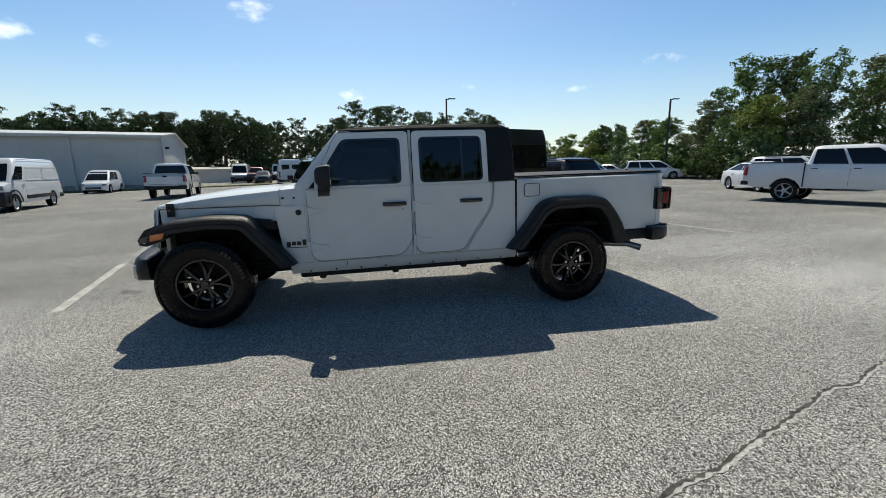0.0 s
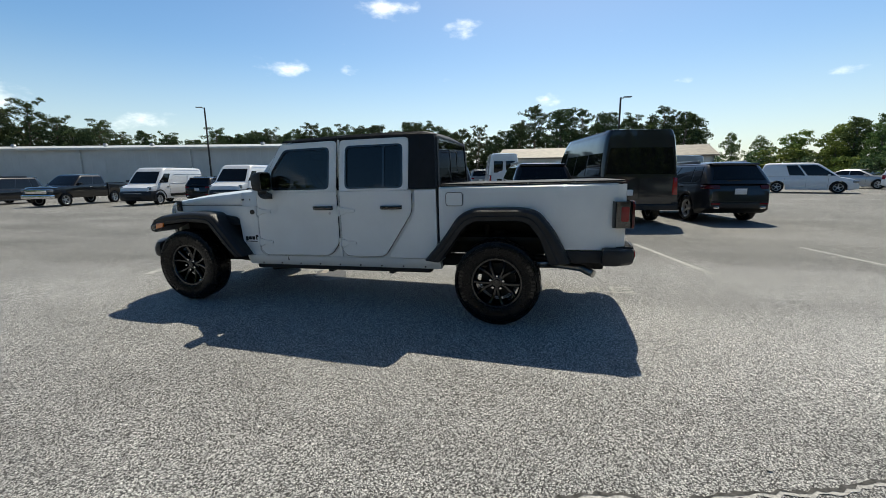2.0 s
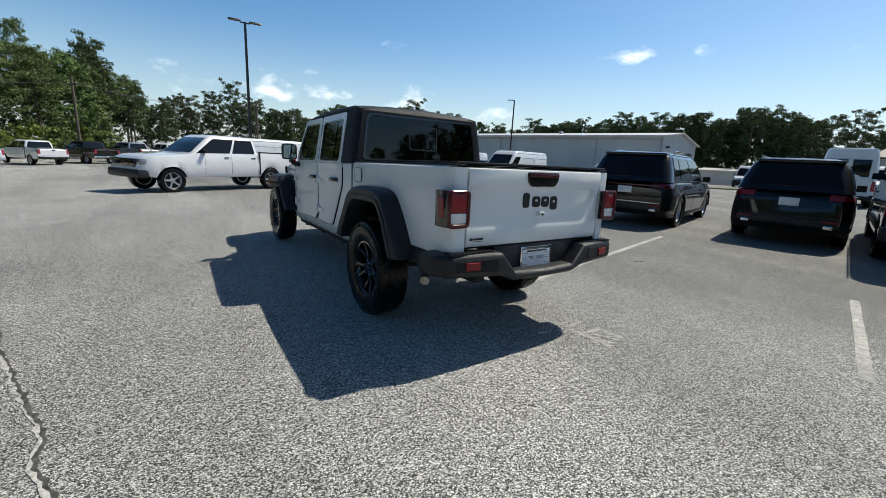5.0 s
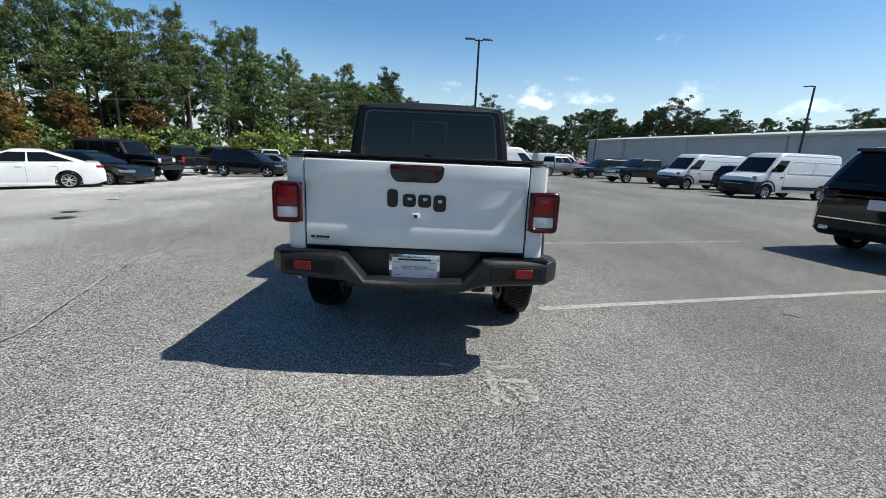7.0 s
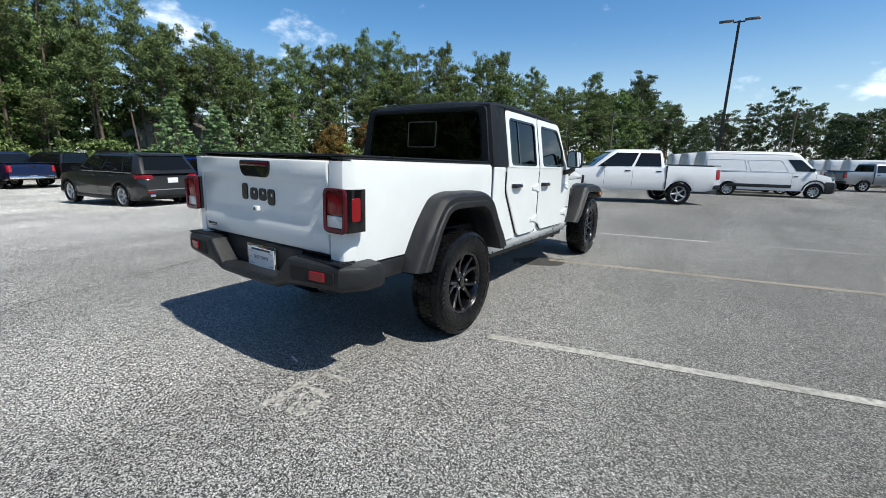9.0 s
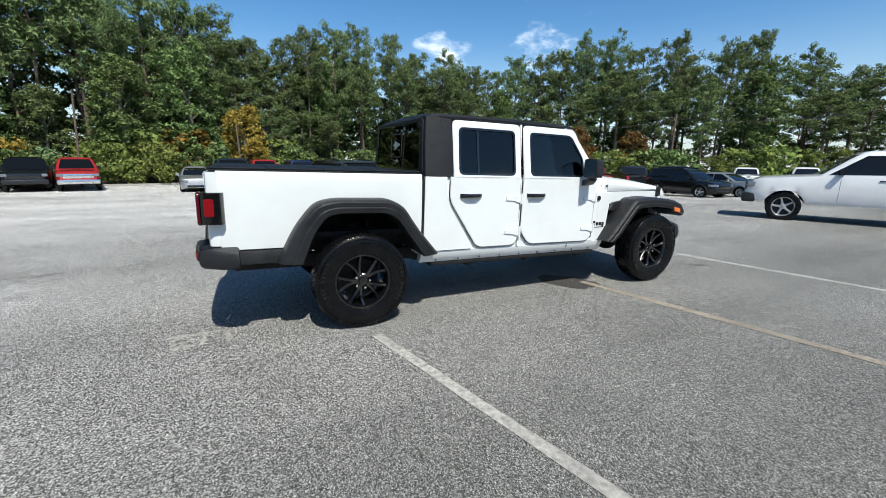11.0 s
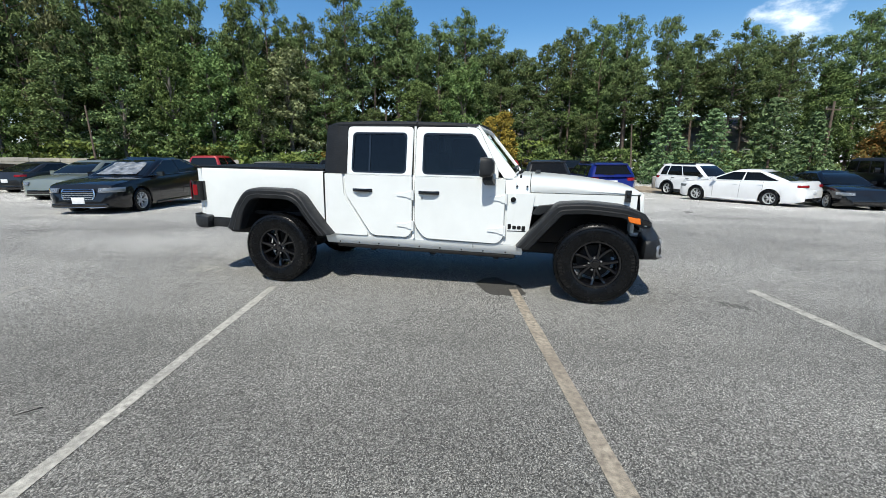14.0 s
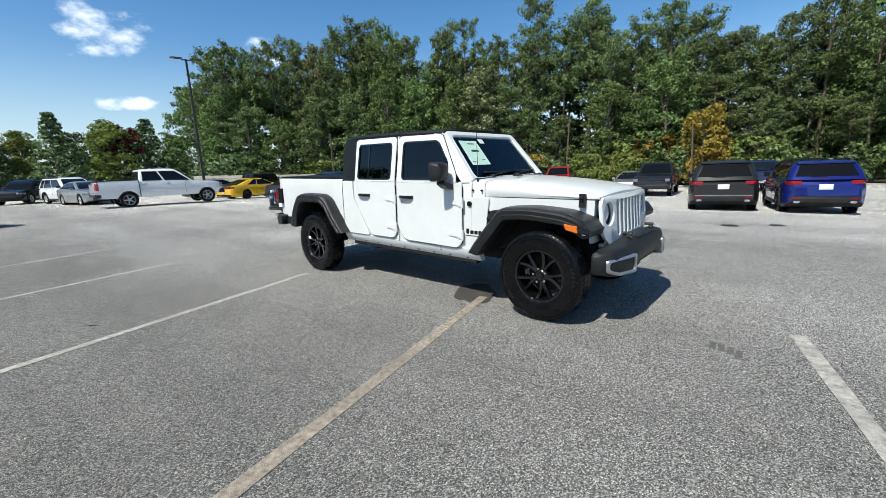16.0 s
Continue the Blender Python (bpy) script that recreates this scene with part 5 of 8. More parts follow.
tp("bumper_centre", boxes((2.78, 2.845, -0.40, 0.40, 0.50, 0.715), bevel=0.01), PLASTIC, rb)
for s in (-1, 1):
    bm = bmesh.new()
    comb = [(s * 0.45, 0.688), (s * 0.80, 0.688), (s * 0.80, 0.6945)]
    for k in range(18, -1, -1):
        y = 0.46 + k * 0.018
        comb += [(s * (y + 0.004), 0.6945), (s * (y + 0.004), 0.700), (s * (y - 0.004), 0.700), (s * (y - 0.004), 0.6945)]
    comb.append((s * 0.45, 0.6945))
    loft(bm, [[(x, y, z) for y, z in comb] for x in (2.83, 2.915)])
    tp("step_pad", bm, HARDTOP, rb, "ribbed black step pad")
for s in (-1, 1):
    face = lambda u, v, w, s=s: (2.9665 - max(0.0, u - 0.47) * 0.136 + w, s * u, v)
    # the recess is not modelled: its shade is a flat black sheet
    pocket = tp("bumper_pocket", sheet(bmesh.new(), fillet([(0.455, 0.572), (0.765, 0.582), (0.765, 0.652), (0.455, 0.662)], 0.02), (), 0.004, face, 0.0015), GAP, rb, "flat black patch for the shade inside the bumper pocket")
    tp("reflector", sheet(bmesh.new(), fillet([(0.60, 0.592), (0.705, 0.592), (0.705, 0.645), (0.60, 0.645)], 0.008), (), 0.010, lambda u, v, w, f=face: f(u, v, w + 0.003), 0.003), BRAKE_LENS, pocket, "red reflector")
plate = tp("license_plate", boxes((2.852, 2.858, -0.155, 0.155, 0.533, 0.690), bevel=0.002), CHROME, rb, "dealer plate in a chrome frame")
tp("plate_face", boxes((2.8585, 2.8605, -0.138, 0.138, 0.546, 0.668)), PAPER_WHITE, plate)
for y0, y1, z0, z1 in ((-0.10, 0.10, 0.652, 0.664), (-0.125, -0.085, 0.64, 0.643), (0.085, 0.125, 0.64, 0.643), (-0.125, -0.095, 0.60, 0.603), (0.095, 0.125, 0.60, 0.603), (-0.125, -0.085, 0.56, 0.563), (0.085, 0.125, 0.56, 0.563)):
    tp("plate_bar", boxes((2.861, 2.862, y0, y1, z0, z1)), PRINT, plate)


def lettering(text, size, m, mat, parent, name):
    c = bpy.data.curves.new(name, "FONT")
    c.body, c.size, c.extrude, c.align_x, c.align_y = text, size, 0.0006, "CENTER", "CENTER"
    tmp = bpy.data.objects.new(name, c)
    scene.collection.objects.link(tmp)
    me = bpy.data.meshes.new_from_object(tmp.evaluated_get(bpy.context.evaluated_depsgraph_get()))
    bpy.data.objects.remove(tmp)
    me.materials.clear()
    me.materials.append(mat)
    me.transform(m)
    return part(name, me, mat, parent)


lettering("TEST DRIVE", 0.032, pose(2.8615, 0, 0.606, 90, 0, 90), PRINT, plate, "plate_lettering")
bm = boxes((2.70, 2.86, -0.05, 0.05, 0.44, 0.50), bevel=0.008)
tp("tow_hitch", bm, UNDER, rb)

# under the body
for s in (-1, 1):
    bm = boxes((-2.15, 2.72, *sorted((s * 0.36, s * 0.46)), 0.42, 0.54), (-0.95, 1.08, *sorted((s * 0.60, s * 0.72)), 0.395, 0.45), bevel=0.02)
    rail = tp("frame_rail", bm, UNDER)
    for x in (-0.75, -0.05, 0.65):
        tp("rail_bracket", boxes((x - 0.03, x + 0.03, *sorted((s * 0.44, s * 0.70)), 0.37, 0.43), bevel=0.01), UNDER, rail)
for x in (-1.7435, 1.7435):
    bm = bmesh.new()
    tube(bm, (x, -0.70, 0.41), (x, 0.70, 0.41), 0.042, seg=14)
    bmesh.ops.create_uvsphere(bm, u_segments=16, v_segments=10, radius=0.15, matrix=pose(x, 0.18 if x < 0 else 0.0, 0.40))
    part("axle", bm, UNDER, truck)
bm = boxes((-1.6, -0.5, -0.26, 0.26, 0.36, 0.60), (-0.4, 1.1, -0.35, 0.30, 0.35, 0.55), bevel=0.05)
tp("gearbox", bm, UNDER)
bm = bmesh.new()
tube(bm, (1.3, -0.52, 0.42), (2.2, -0.60, 0.50), 0.032, seg=12)
tube(bm, (2.2, -0.60, 0.50), (2.50, -0.72, 0.49), 0.032, seg=12)
tube(bm, (2.50, -0.72, 0.49), (2.60, -0.80, 0.455), 0.034, seg=12)
tp("exhaust_pipe", bm, STEEL, None, "steel tail pipe")
for s in (-1, 1):
    for x, dx in ((-1.7435, 0.16), (1.7435, -0.2)):
        bm = bmesh.new()
        tube(bm, (x + dx, s * 0.52, 0.36), (x + dx * 0.6, s * 0.48, 0.85), 0.03, seg=10)
        tp("shock_absorber", bm, UNDER)
        bm = bmesh.new()
        loft(bm, [[(x + r * math.cos(q), s * 0.50 + r * math.sin(q), 0.47 + k * 0.02) for q in (j * math.pi / 7 for j in range(14))] for k, r in enumerate([0.065, 0.065, 0.045] * 6)])
        tp("coil_spring", bm, UNDER)

# wheels
HERO_TYRE = tyre_mesh("tyre", 0.399, 0.24, 0.229, 60)
HERO_TYRE.materials.append(RUBBER)
HERO_RIM = rim_mesh("rim", 0.226, 0.22, 5, True, 0.05)
HERO_RIM.materials.append(RIM_BLACK)
HERO_NUT = nut_mesh("wheel_nut")
HERO_NUT.materials.append(CHROME)
bm = bmesh.new()
lathe(bm, [(0.03, 0.05), (0.165, 0.05), (0.165, 0.075), (0.03, 0.075)], 32)
HERO_DISC = bpy.data.meshes.new("brake_disc")
bm.to_mesh(HERO_DISC)
bm.free()
HERO_DISC.materials.append(DISC)
bm = bmesh.new()
q = [bm.verts.new((r * math.cos(da), y, r * math.sin(da))) for y in (-0.1165, -0.1235) for r, da in ((0.318, -0.036), (0.318, 0.036), (0.350, 0.034), (0.350, -0.034))]
for f in ((0, 1, 2, 3), (4, 5, 6, 7), (0, 1, 5, 4), (1, 2, 6, 5), (2, 3, 7, 6), (3, 0, 4, 7)):
    bm.faces.new([q[i] for i in f])
HERO_BAR = bpy.data.meshes.new("sidewall_bar")
bmesh.ops.recalc_face_normals(bm, faces=bm.faces)
bm.to_mesh(HERO_BAR)
bm.free()
HERO_BAR.materials.append(TYRE_MARK)
for x, s, spin in ((-1.7435, -1, 10), (1.7435, -1, 37), (-1.7435, 1, 25), (1.7435, 1, 52)):
    w = part("wheel", HERO_TYRE, RUBBER, truck, "black wheel with all-terrain tyre", fix=pose(x, s * 0.787, 0.397, 0, 0, 0 if s < 0 else 180) @ pose(0, 0, 0, 0, spin, 0))
    part("rim", HERO_RIM, RIM_BLACK, w, "gloss black alloy rim")
    for k in range(5):
        a = 2 * math.pi * k / 5 + math.pi / 2 + math.pi / 5
        part("wheel_nut", HERO_NUT, CHROME, w, "chrome wheel nut", fix=pose(0.062 * math.cos(a), 0, 0.062 * math.sin(a)))
    part("brake_disc", HERO_DISC, DISC, w)
    for k in [0, 1, 2, 3, 4, 6, 7, 8]:
        for half in (0, 180):
            part("sidewall_bar", HERO_BAR, TYRE_MARK, w, "raised glossy sidewall mark", fix=pose(0, 0, 0, 0, half - 20 - k * 6, 0))

# cabin
bm = bmesh.new()
loft(bm, [[(x, y, z) for x, z in ((-0.88, 1.235), (-0.86, 1.275), (-0.62, 1.31), (-0.52, 1.29), (-0.49, 1.235))] for y in (-0.69, 0.69)])
dash = tp("dashboard", bm, CABIN)
tp("dash_papers", boxes((-0.80, -0.70, 0.16, 0.36, 1.300, 1.303)), PAPER_WHITE, dash)
bm = bmesh.new()
lathe(bm, [(0.175, -0.014), (0.19, 0.0), (0.175, 0.014), (0.16, 0.0), (0.175, -0.014)], 28, axis="z")
box(bm, -0.17, 0.17, -0.025, 0.025, -0.01, 0.01)
bmesh.ops.transform(bm, verts=bm.verts, matrix=pose(-0.36, -0.36, 1.28, 0, 66, 0))
tp("steering_wheel", bm, CABIN, dash)
for x, ys in ((0.05, (-0.36, 0.36)), (0.80, (-0.40, 0.0, 0.40))):
    for y in ys:
        w = 0.24 if x < 0.5 else 0.19
        bm = bmesh.new()
        loft(bm, [[(x + dx + (z - 1.23) * 0.22, y + dy, z) for dx, dy in fillet([(-0.05, -w * k), (0.08, -w * k), (0.08, w * k), (-0.05, w * k)], 0.04, 3)] for z, k in ((1.238, 1.0), (1.36, 0.95), (1.43, 0.80), (1.455, 0.6))])
        seat = tp("seat_back", bm, SEAT, None, "dark cloth seat back")
        bm = boxes((x + 0.035, x + 0.125, y - 0.12, y + 0.12, 1.47, 1.62), bevel=0.035)
        tp("headrest", bm, SEAT, seat)
bm = bmesh.new()
for s in (-1, 1):
    tube(bm, (-0.50, s * 0.60, 1.70), (1.05, s * 0.60, 1.715), 0.035, seg=10)
    tube(bm, (0.17, s * 0.62, 1.235), (0.17, s * 0.60, 1.70), 0.035, seg=10)
    tube(bm, (1.0, s * 0.62, 1.235), (1.0, s * 0.60, 1.70), 0.035, seg=10)
for x in (-0.48, 0.17, 1.02):
    tube(bm, (x, -0.60, 1.70), (x, 0.60, 1.70), 0.03, seg=10)
tp("roll_cage", bm, CABIN)
tp("inside_mirror", boxes((-0.56, -0.53, -0.12, 0.12, 1.58, 1.645), bevel=0.012), CABIN)

# ---- parked vehicles; each is built with its nose to +x ----
CAR_TYRE, CAR_RIM = {}, {}


def road_wheel(parent, x, y, r, rim_mat, style):
    key = (round(r, 3), style)
    if key not in CAR_TYRE:
        CAR_TYRE[key] = tyre_mesh("tyre", r, 0.235, r * 0.66)
        CAR_TYRE[key].materials.append(RUBBER)
    kr = (round(r, 3), style, rim_mat.name)
    if kr not in CAR_RIM:
        CAR_RIM[kr] = rim_mesh("rim", r * 0.655, 0.20, 5 if style != "many" else 9, style == "twin", 0.03, 11)
        CAR_RIM[kr].materials.append(rim_mat)
        bm = bmesh.new()
        tube(bm, (0, 0.0, 0), (0, 0.05, 0), r * 0.62, seg=20)
        me = bpy.data.meshes.new("hub_back")
        bm.to_mesh(me)
        bm.free()
        me.materials.append(UNDER)
        CAR_RIM[kr, "back"] = me
    w = part("wheel", CAR_TYRE[key], RUBBER, parent, fix=pose(x, y, r, 0, 0, 0 if y < 0 else 180) @ pose(0, 0, 0, 0, (x * 97) % 70, 0))
    part("rim", CAR_RIM[kr], rim_mat, w)
    part("brake_back", CAR_RIM[kr, "back"], UNDER, w)


def car_shell(parent, L, W, wb, xf, wr, clear, top, plan, paint_mat, lower_mat, lower_h=0.0, arch=1.16, section=None, rise=0.10):
    """The lower body, with wheel arches cut out of its sides. top: (x, z) along the hood, belt and deck; plan: (x, half-width factor)."""
    xr, h = xf - wb, W / 2
    R = wr * arch
    xs = set(np.linspace(-L / 2, L / 2, 34).round(3).tolist())
    for xc in (xf, xr):
        xs |= {round(xc + R * math.cos(math.pi * k / 10), 3) for k in range(11)}
        xs |= {round(xc + s * (R + 0.004), 3) for s in (-1, 1)}
    xs = sorted(x for x in xs if -L / 2 <= x <= L / 2)
    section = section or [(0.0, 0.955), (0.12, 0.985), (0.40, 1.0), (0.66, 0.992), (0.88, 0.965), (0.97, 0.93)]
    rings = []
    for x in xs:
        zt = interp(x, top)
        zb = clear + rise * max(0, abs(x) - L * 0.43) / (L * 0.07)
        for xc in (xf, xr):
            if abs(x - xc) <= R:
                zb = max(zb, wr * 0.98 + math.sqrt(max(0, R * R - (x - xc) ** 2)))
        zb = min(zb, zt - 0.12)
        k = interp(x, plan) * h
        half = [(z_f, y_f) for z_f, y_f in section]
        z_of = lambda f: clear + (zt - clear) * f
        pts = []
        for f, yf in half:
            z = max(z_of(f), zb) if f > 0 else zb
            pts.append((k * yf, z))
        pts.append((k * 0.72, zt + 0.012))
        pts.append((0.0, zt + 0.03))
        ring = [(x, y, z) for y, z in pts] + [(x, -y, z) for y, z in pts[-2::-1]]
        rings.append(ring)
    bm = bmesh.new()
    loft(bm, rings)
    bm.normal_update()
    for f in bm.faces:
        c = f.calc_center_median()
        flat = len({v.co.y > 0 for v in f.verts}) > 1 and all(v.co.z < interp(v.co.x, top) - 0.08 for v in f.verts) and abs(c.x) < L / 2 - 0.02
        if flat:
            f.material_index = 2
        elif lower_h and c.z < lower_h:
            f.material_index = 1
        else:
            f.material_index = 0
    SHELL.update(clear=clear, top=top, plan=plan, section=section, half=h, L=L)
    return part("body", bm, [paint_mat, lower_mat, UNDER], parent)


SHELL = {}


def side_at(x, z):
    """Half width of the newest shell at a place along it."""
    zt = interp(x, SHELL["top"])
    return interp(x, SHELL["plan"]) * SHELL["half"] * interp((z - SHELL["clear"]) / max(0.05, zt - SHELL["clear"]), SHELL["section"])


def back_at(z):
    """Where the tail of the newest shell stands at a height."""
    x = -SHELL["L"] / 2
    while interp(x, SHELL["top"]) < z + 0.01 and x < 0:
        x += 0.01
    return x


def wrap_lamp(parent, s, y_in, depth, z0, z1, mat, label=""):
    """A tail light that lies on the corner of the shell, from the tail round to the side."""
    bm = bmesh.new()
    rings = []
    for z, grow in ((z0, 0.0), (z0 + 0.012, 0.010), (z1 - 0.012, 0.010), (z1, 0.0)):
        x0 = back_at(z)
        pts = [(x0 - grow, y_in), (x0 - grow, (y_in + side_at(x0, z)) / 2), (x0 - grow * 0.8, side_at(x0, z) - 0.01)]
        for k in range(1, 5):
            x = x0 + depth * k / 4
            pts.append((x, side_at(x, z) + grow))
        inner = [(x + 0.03, max(y_in * 0.98, y - 0.04)) for x, y in pts[::-1]]
        rings.append([(x, s * y, z) for x, y in pts + inner])
    loft(bm, rings)
    return part("tail_light", bm, mat, parent, label)


def front_at(z):
    """Where the nose of the newest shell stands at a height."""
    x = SHELL["L"] / 2
    while interp(x, SHELL["top"]) < z + 0.01 and x > 0:
        x -= 0.01
    return x


def wrap_headlight(parent, s, y_in, depth, z0, z1):
    """A headlight that lies on the corner of the nose and sweeps back along the wing."""
    bm = bmesh.new()
    rings = []
    for z, grow in ((z0, 0.0), (z0 + 0.015, 0.012), ((z0 + z1) / 2, 0.014), (z1 - 0.012, 0.010), (z1, 0.0)):
        x0 = front_at(z)
        y_out = side_at(x0, z) - 0.015
        pts = [(x0 + grow, min(y_in, y_out - 0.06)), (x0 + grow, (min(y_in, y_out) + y_out) / 2), (x0 + grow * 0.7, y_out)]
        for k in range(1, 5):
            x = x0 - depth * k / 4
            pts.append((x, side_at(x, z) + grow * (1 - k / 5)))
        inner = [(x - 0.04, max(pts[0][1] * 0.97, y - 0.05)) for x, y in pts[::-1]]
        rings.append([(x, s * y, z) for x, y in pts + inner])
    loft(bm, rings)
    lens = part("headlight", bm, HEAD_LENS, parent)
    xm, zm = front_at((z0 + z1) / 2), (z0 + z1) / 2
    part("lamp_bowl", boxes((xm - 0.02, xm + 0.018, *sorted((s * (y_in + 0.03), s * (y_in + 0.09))), zm - 0.022, zm + 0.022), bevel=0.006), CHROME, lens)
    return lens


class Cabin:
    """The greenhouse: a loft from the belt to the roof, on whose faces the windows lie."""

    def __init__(self, belt, roof, zb, zr, hb, hr):
        self.belt, self.roof, self.zb, self.zr, self.hb, self.hr = belt, roof, zb, zr, hb, hr

    def side(self, s, u, f, off=0.0):
        """u: 0 at the back to 1 at the front; f: 0 at the belt to 1 at the roof."""
        g = f + 0.9 * max(0.0, f - 0.72) ** 2
        x0, x1 = self.belt[0] + (self.roof[0] - self.belt[0]) * g, self.belt[1] + (self.roof[1] - self.belt[1]) * g
        zb = self.zb[0] + (self.zb[1] - self.zb[0]) * u
        bow = 0.03 * math.sin(math.pi * f)
        return (x0 + (x1 - x0) * u, s * (self.hb + (self.hr - self.hb) * f + bow * 0.6 + off), zb + (self.zr - zb) * f)

    def end(self, front, v, f, off=0.0):
        i, g = (1, 1) if front else (0, -1)
        x = self.belt[i] + (self.roof[i] - self.belt[i]) * (f + 0.9 * max(0.0, f - 0.72) ** 2)
        zb = self.zb[i]
        hw = self.hb + (self.hr - self.hb) * f
        crown = 0.05 * (1 - v * v) * (1 - 0.4 * f)
        return (x + g * (crown + off), v * hw, zb + (self.zr - zb) * f + off * 0.3)

    def build(self, parent, mat, roof_mat=None):
        bm = bmesh.new()
        rings = []
        ends = ((0.0, 0.075), (0.012, 0.03), (0.035, 0.006), (0.15, 0.0), (0.4, 0.0), (0.7, 0.0), (0.9, 0.0), (0.965, 0.006), (0.988, 0.03), (1.0, 0.075))
        for f in (0.0, 0.35, 0.7, 0.85, 0.94, 1.0):
            k = -1.6 * max(0.0, f - 0.80) ** 2
            ring = [self.side(-1, u, f, k - d) for u, d in ends]
            ring += [self.end(True, v, f) for v in (-0.8, -0.4, 0.0, 0.4, 0.8)]
            ring += [self.side(1, u, f, k - d) for u, d in ends[::-1]]
            ring += [self.end(False, v, f) for v in (0.8, 0.4, 0.0, -0.4, -0.8)]
            rings.append(ring)
        c = [Vector(p) for p in rings[-1]]
        mid = sum(c, Vector()) / len(c)
        rings.append([tuple(mid + (p - mid) * 0.86 + Vector((0, 0, 0.035))) for p in c])
        rings.append([tuple(mid + (p - mid) * 0.45 + Vector((0, 0, 0.055))) for p in c])
        loft(bm, rings)
        if roof_mat:
            bm.normal_update()
            for f in bm.faces:
                if f.calc_center_median().z > self.zr - 0.02:
                    f.material_index = 1
        return part("cabin", bm, [mat, roof_mat or mat], parent)

    def pane(self, parent, s, u0, u1, f0=0.08, f1=0.86, slant0=0.0, slant1=0.0, glass=None, name="side_window"):
        bm = bmesh.new()
        g = [[self.side(s, u0 + (u1 - u0) * a + (slant0 * (1 - a) + slant1 * a) * (1 - b), f0 + (f1 - f0) * b, 0.008) for b in (0, 0.33, 0.67, 1)] for a in (0, 0.5, 1)]
        rows = [[bm.verts.new(p) for p in r] for r in g]
        fs = [bm.faces.new((A[i], A[i + 1], B[i + 1], B[i])) for A, B in zip(rows, rows[1:]) for i in range(3)]
        r = bmesh.ops.extrude_face_region(bm, geom=fs)
        bmesh.ops.translate(bm, verts=[v for v in r["geom"] if isinstance(v, bmesh.types.BMVert)], vec=(0, -s * 0.03, 0))
        return part(name, bm, glass or CAR_GLASS, parent)

    def screen(self, parent, front, f0=0.08, f1=0.90, w=0.86, glass=None):
        bm = bmesh.new()
        vs = (-w, -w * 0.5, 0, w * 0.5, w)
        rows = [[bm.verts.new(self.end(front, v * (1.0 if f < 0.5 else 0.97), f, 0.010)) for f in (f0, (f0 + f1) / 2, f1)] for v in vs]
        fs = [bm.faces.new((A[i], A[i + 1], B[i + 1], B[i])) for A, B in zip(rows, rows[1:]) for i in range(2)]
        r = bmesh.ops.extrude_face_region(bm, geom=fs)
        bmesh.ops.translate(bm, verts=[v for v in r["geom"] if isinstance(v, bmesh.types.BMVert)], vec=(-0.04 if front else 0.04, 0, 0))
        return part("windscreen" if front else "rear_window", bm, glass or CAR_GLASS, parent)


def lamp_block(parent, name, x, y, z, dx, dy, dz, mat, label=""):
    return part(name, boxes((x - dx / 2, x + dx / 2, y - dy / 2, y + dy / 2, z - dz / 2, z + dz / 2), bevel=min(dx, dy, dz) * 0.25), mat, parent, label)


def fittings(car, L, W, top, plan, zb, mirrors, doors, handles, tail, head, tail_mat=None, plate_back=True, plate_front=False, chrome_handle=False, hmat=None, plate_y=0.0, low_nose=False):
    h = W / 2
    for s in (-1, 1):
        mx, mz = mirrors
        bm = bmesh.new()
        loft(bm, [[(mx + dx, s * (h * 0.93 + dy), mz + dz) for dx, dz in ((-0.05, -0.06), (0.05, -0.05), (0.04, 0.07), (-0.05, 0.08))] for dy in (0.02, 0.10, 0.19)])
        part("side_mirror", bm, hmat or BADGE, car)
        for dx in doors:
            bm = bmesh.new()
            rings = []
            for k in range(7):
                z = SHELL["clear"] + 0.10 + (zb - 0.03 - SHELL["clear"] - 0.10) * k / 6
                y = side_at(dx, z)
                rings.append([(dx + ex, s * (y + ey), z) for ex, ey in ((-0.004, -0.03), (-0.004, 0.0025), (0.004, 0.0025), (0.004, -0.03))])
            loft(bm, rings)
            part("door_seam", bm, GAP, car)
        for hx, hz in handles:
            part("door_handle", boxes((hx - 0.09, hx + 0.09, *sorted((s * (side_at(hx, hz) - 0.01), s * (side_at(hx, hz) + 0.026))), hz - 0.013, hz + 0.013), bevel=0.006), CHROME if chrome_handle else (hmat or BADGE), car)
        tx, ty, tz, td, tw, th = tail
        wrap_lamp(car, s, ty - tw / 2, td, tz - th / 2, tz + th / 2, tail_mat or BRAKE_LENS, "red tail light")
        hx, hy, hz, hd, hw, hh = head
        if low_nose:
            wrap_headlight(car, s, hy - hw / 2, hd, hz - hh / 2, hz + hh / 2)
        else:
            lamp_block(car, "headlight", L / 2 - hx, s * hy, hz, hd, hw, hh, HEAD_LENS)
    if plate_back:
        part("license_plate", boxes((-L / 2 - 0.012, -L / 2 + 0.03, plate_y - 0.152, plate_y + 0.152, plate_back - 0.076, plate_back + 0.076), bevel=0.004), PAPER_WHITE, car)
    if plate_front:
        part("license_plate", boxes((L / 2 - 0.03, L / 2 + 0.012, -0.155, 0.155, plate_front - 0.08, plate_front + 0.08), bevel=0.004), PAPER_WHITE, car)


def _arch(xc, wr, s, W):
    bm = bmesh.new()
    rings = []
    for k in range(13):
        a = math.pi * (k / 12)
        r0, r1 = wr * 1.14, wr * 1.30
        rings.append([(xc + r * math.cos(a), s * y, wr * 0.98 + r * math.sin(a)) for r, y in ((r0, W * 0.46), (r0, W * 0.505), (r1, W * 0.503), (r1, W * 0.46))])
    loft(bm, rings)
    return bm


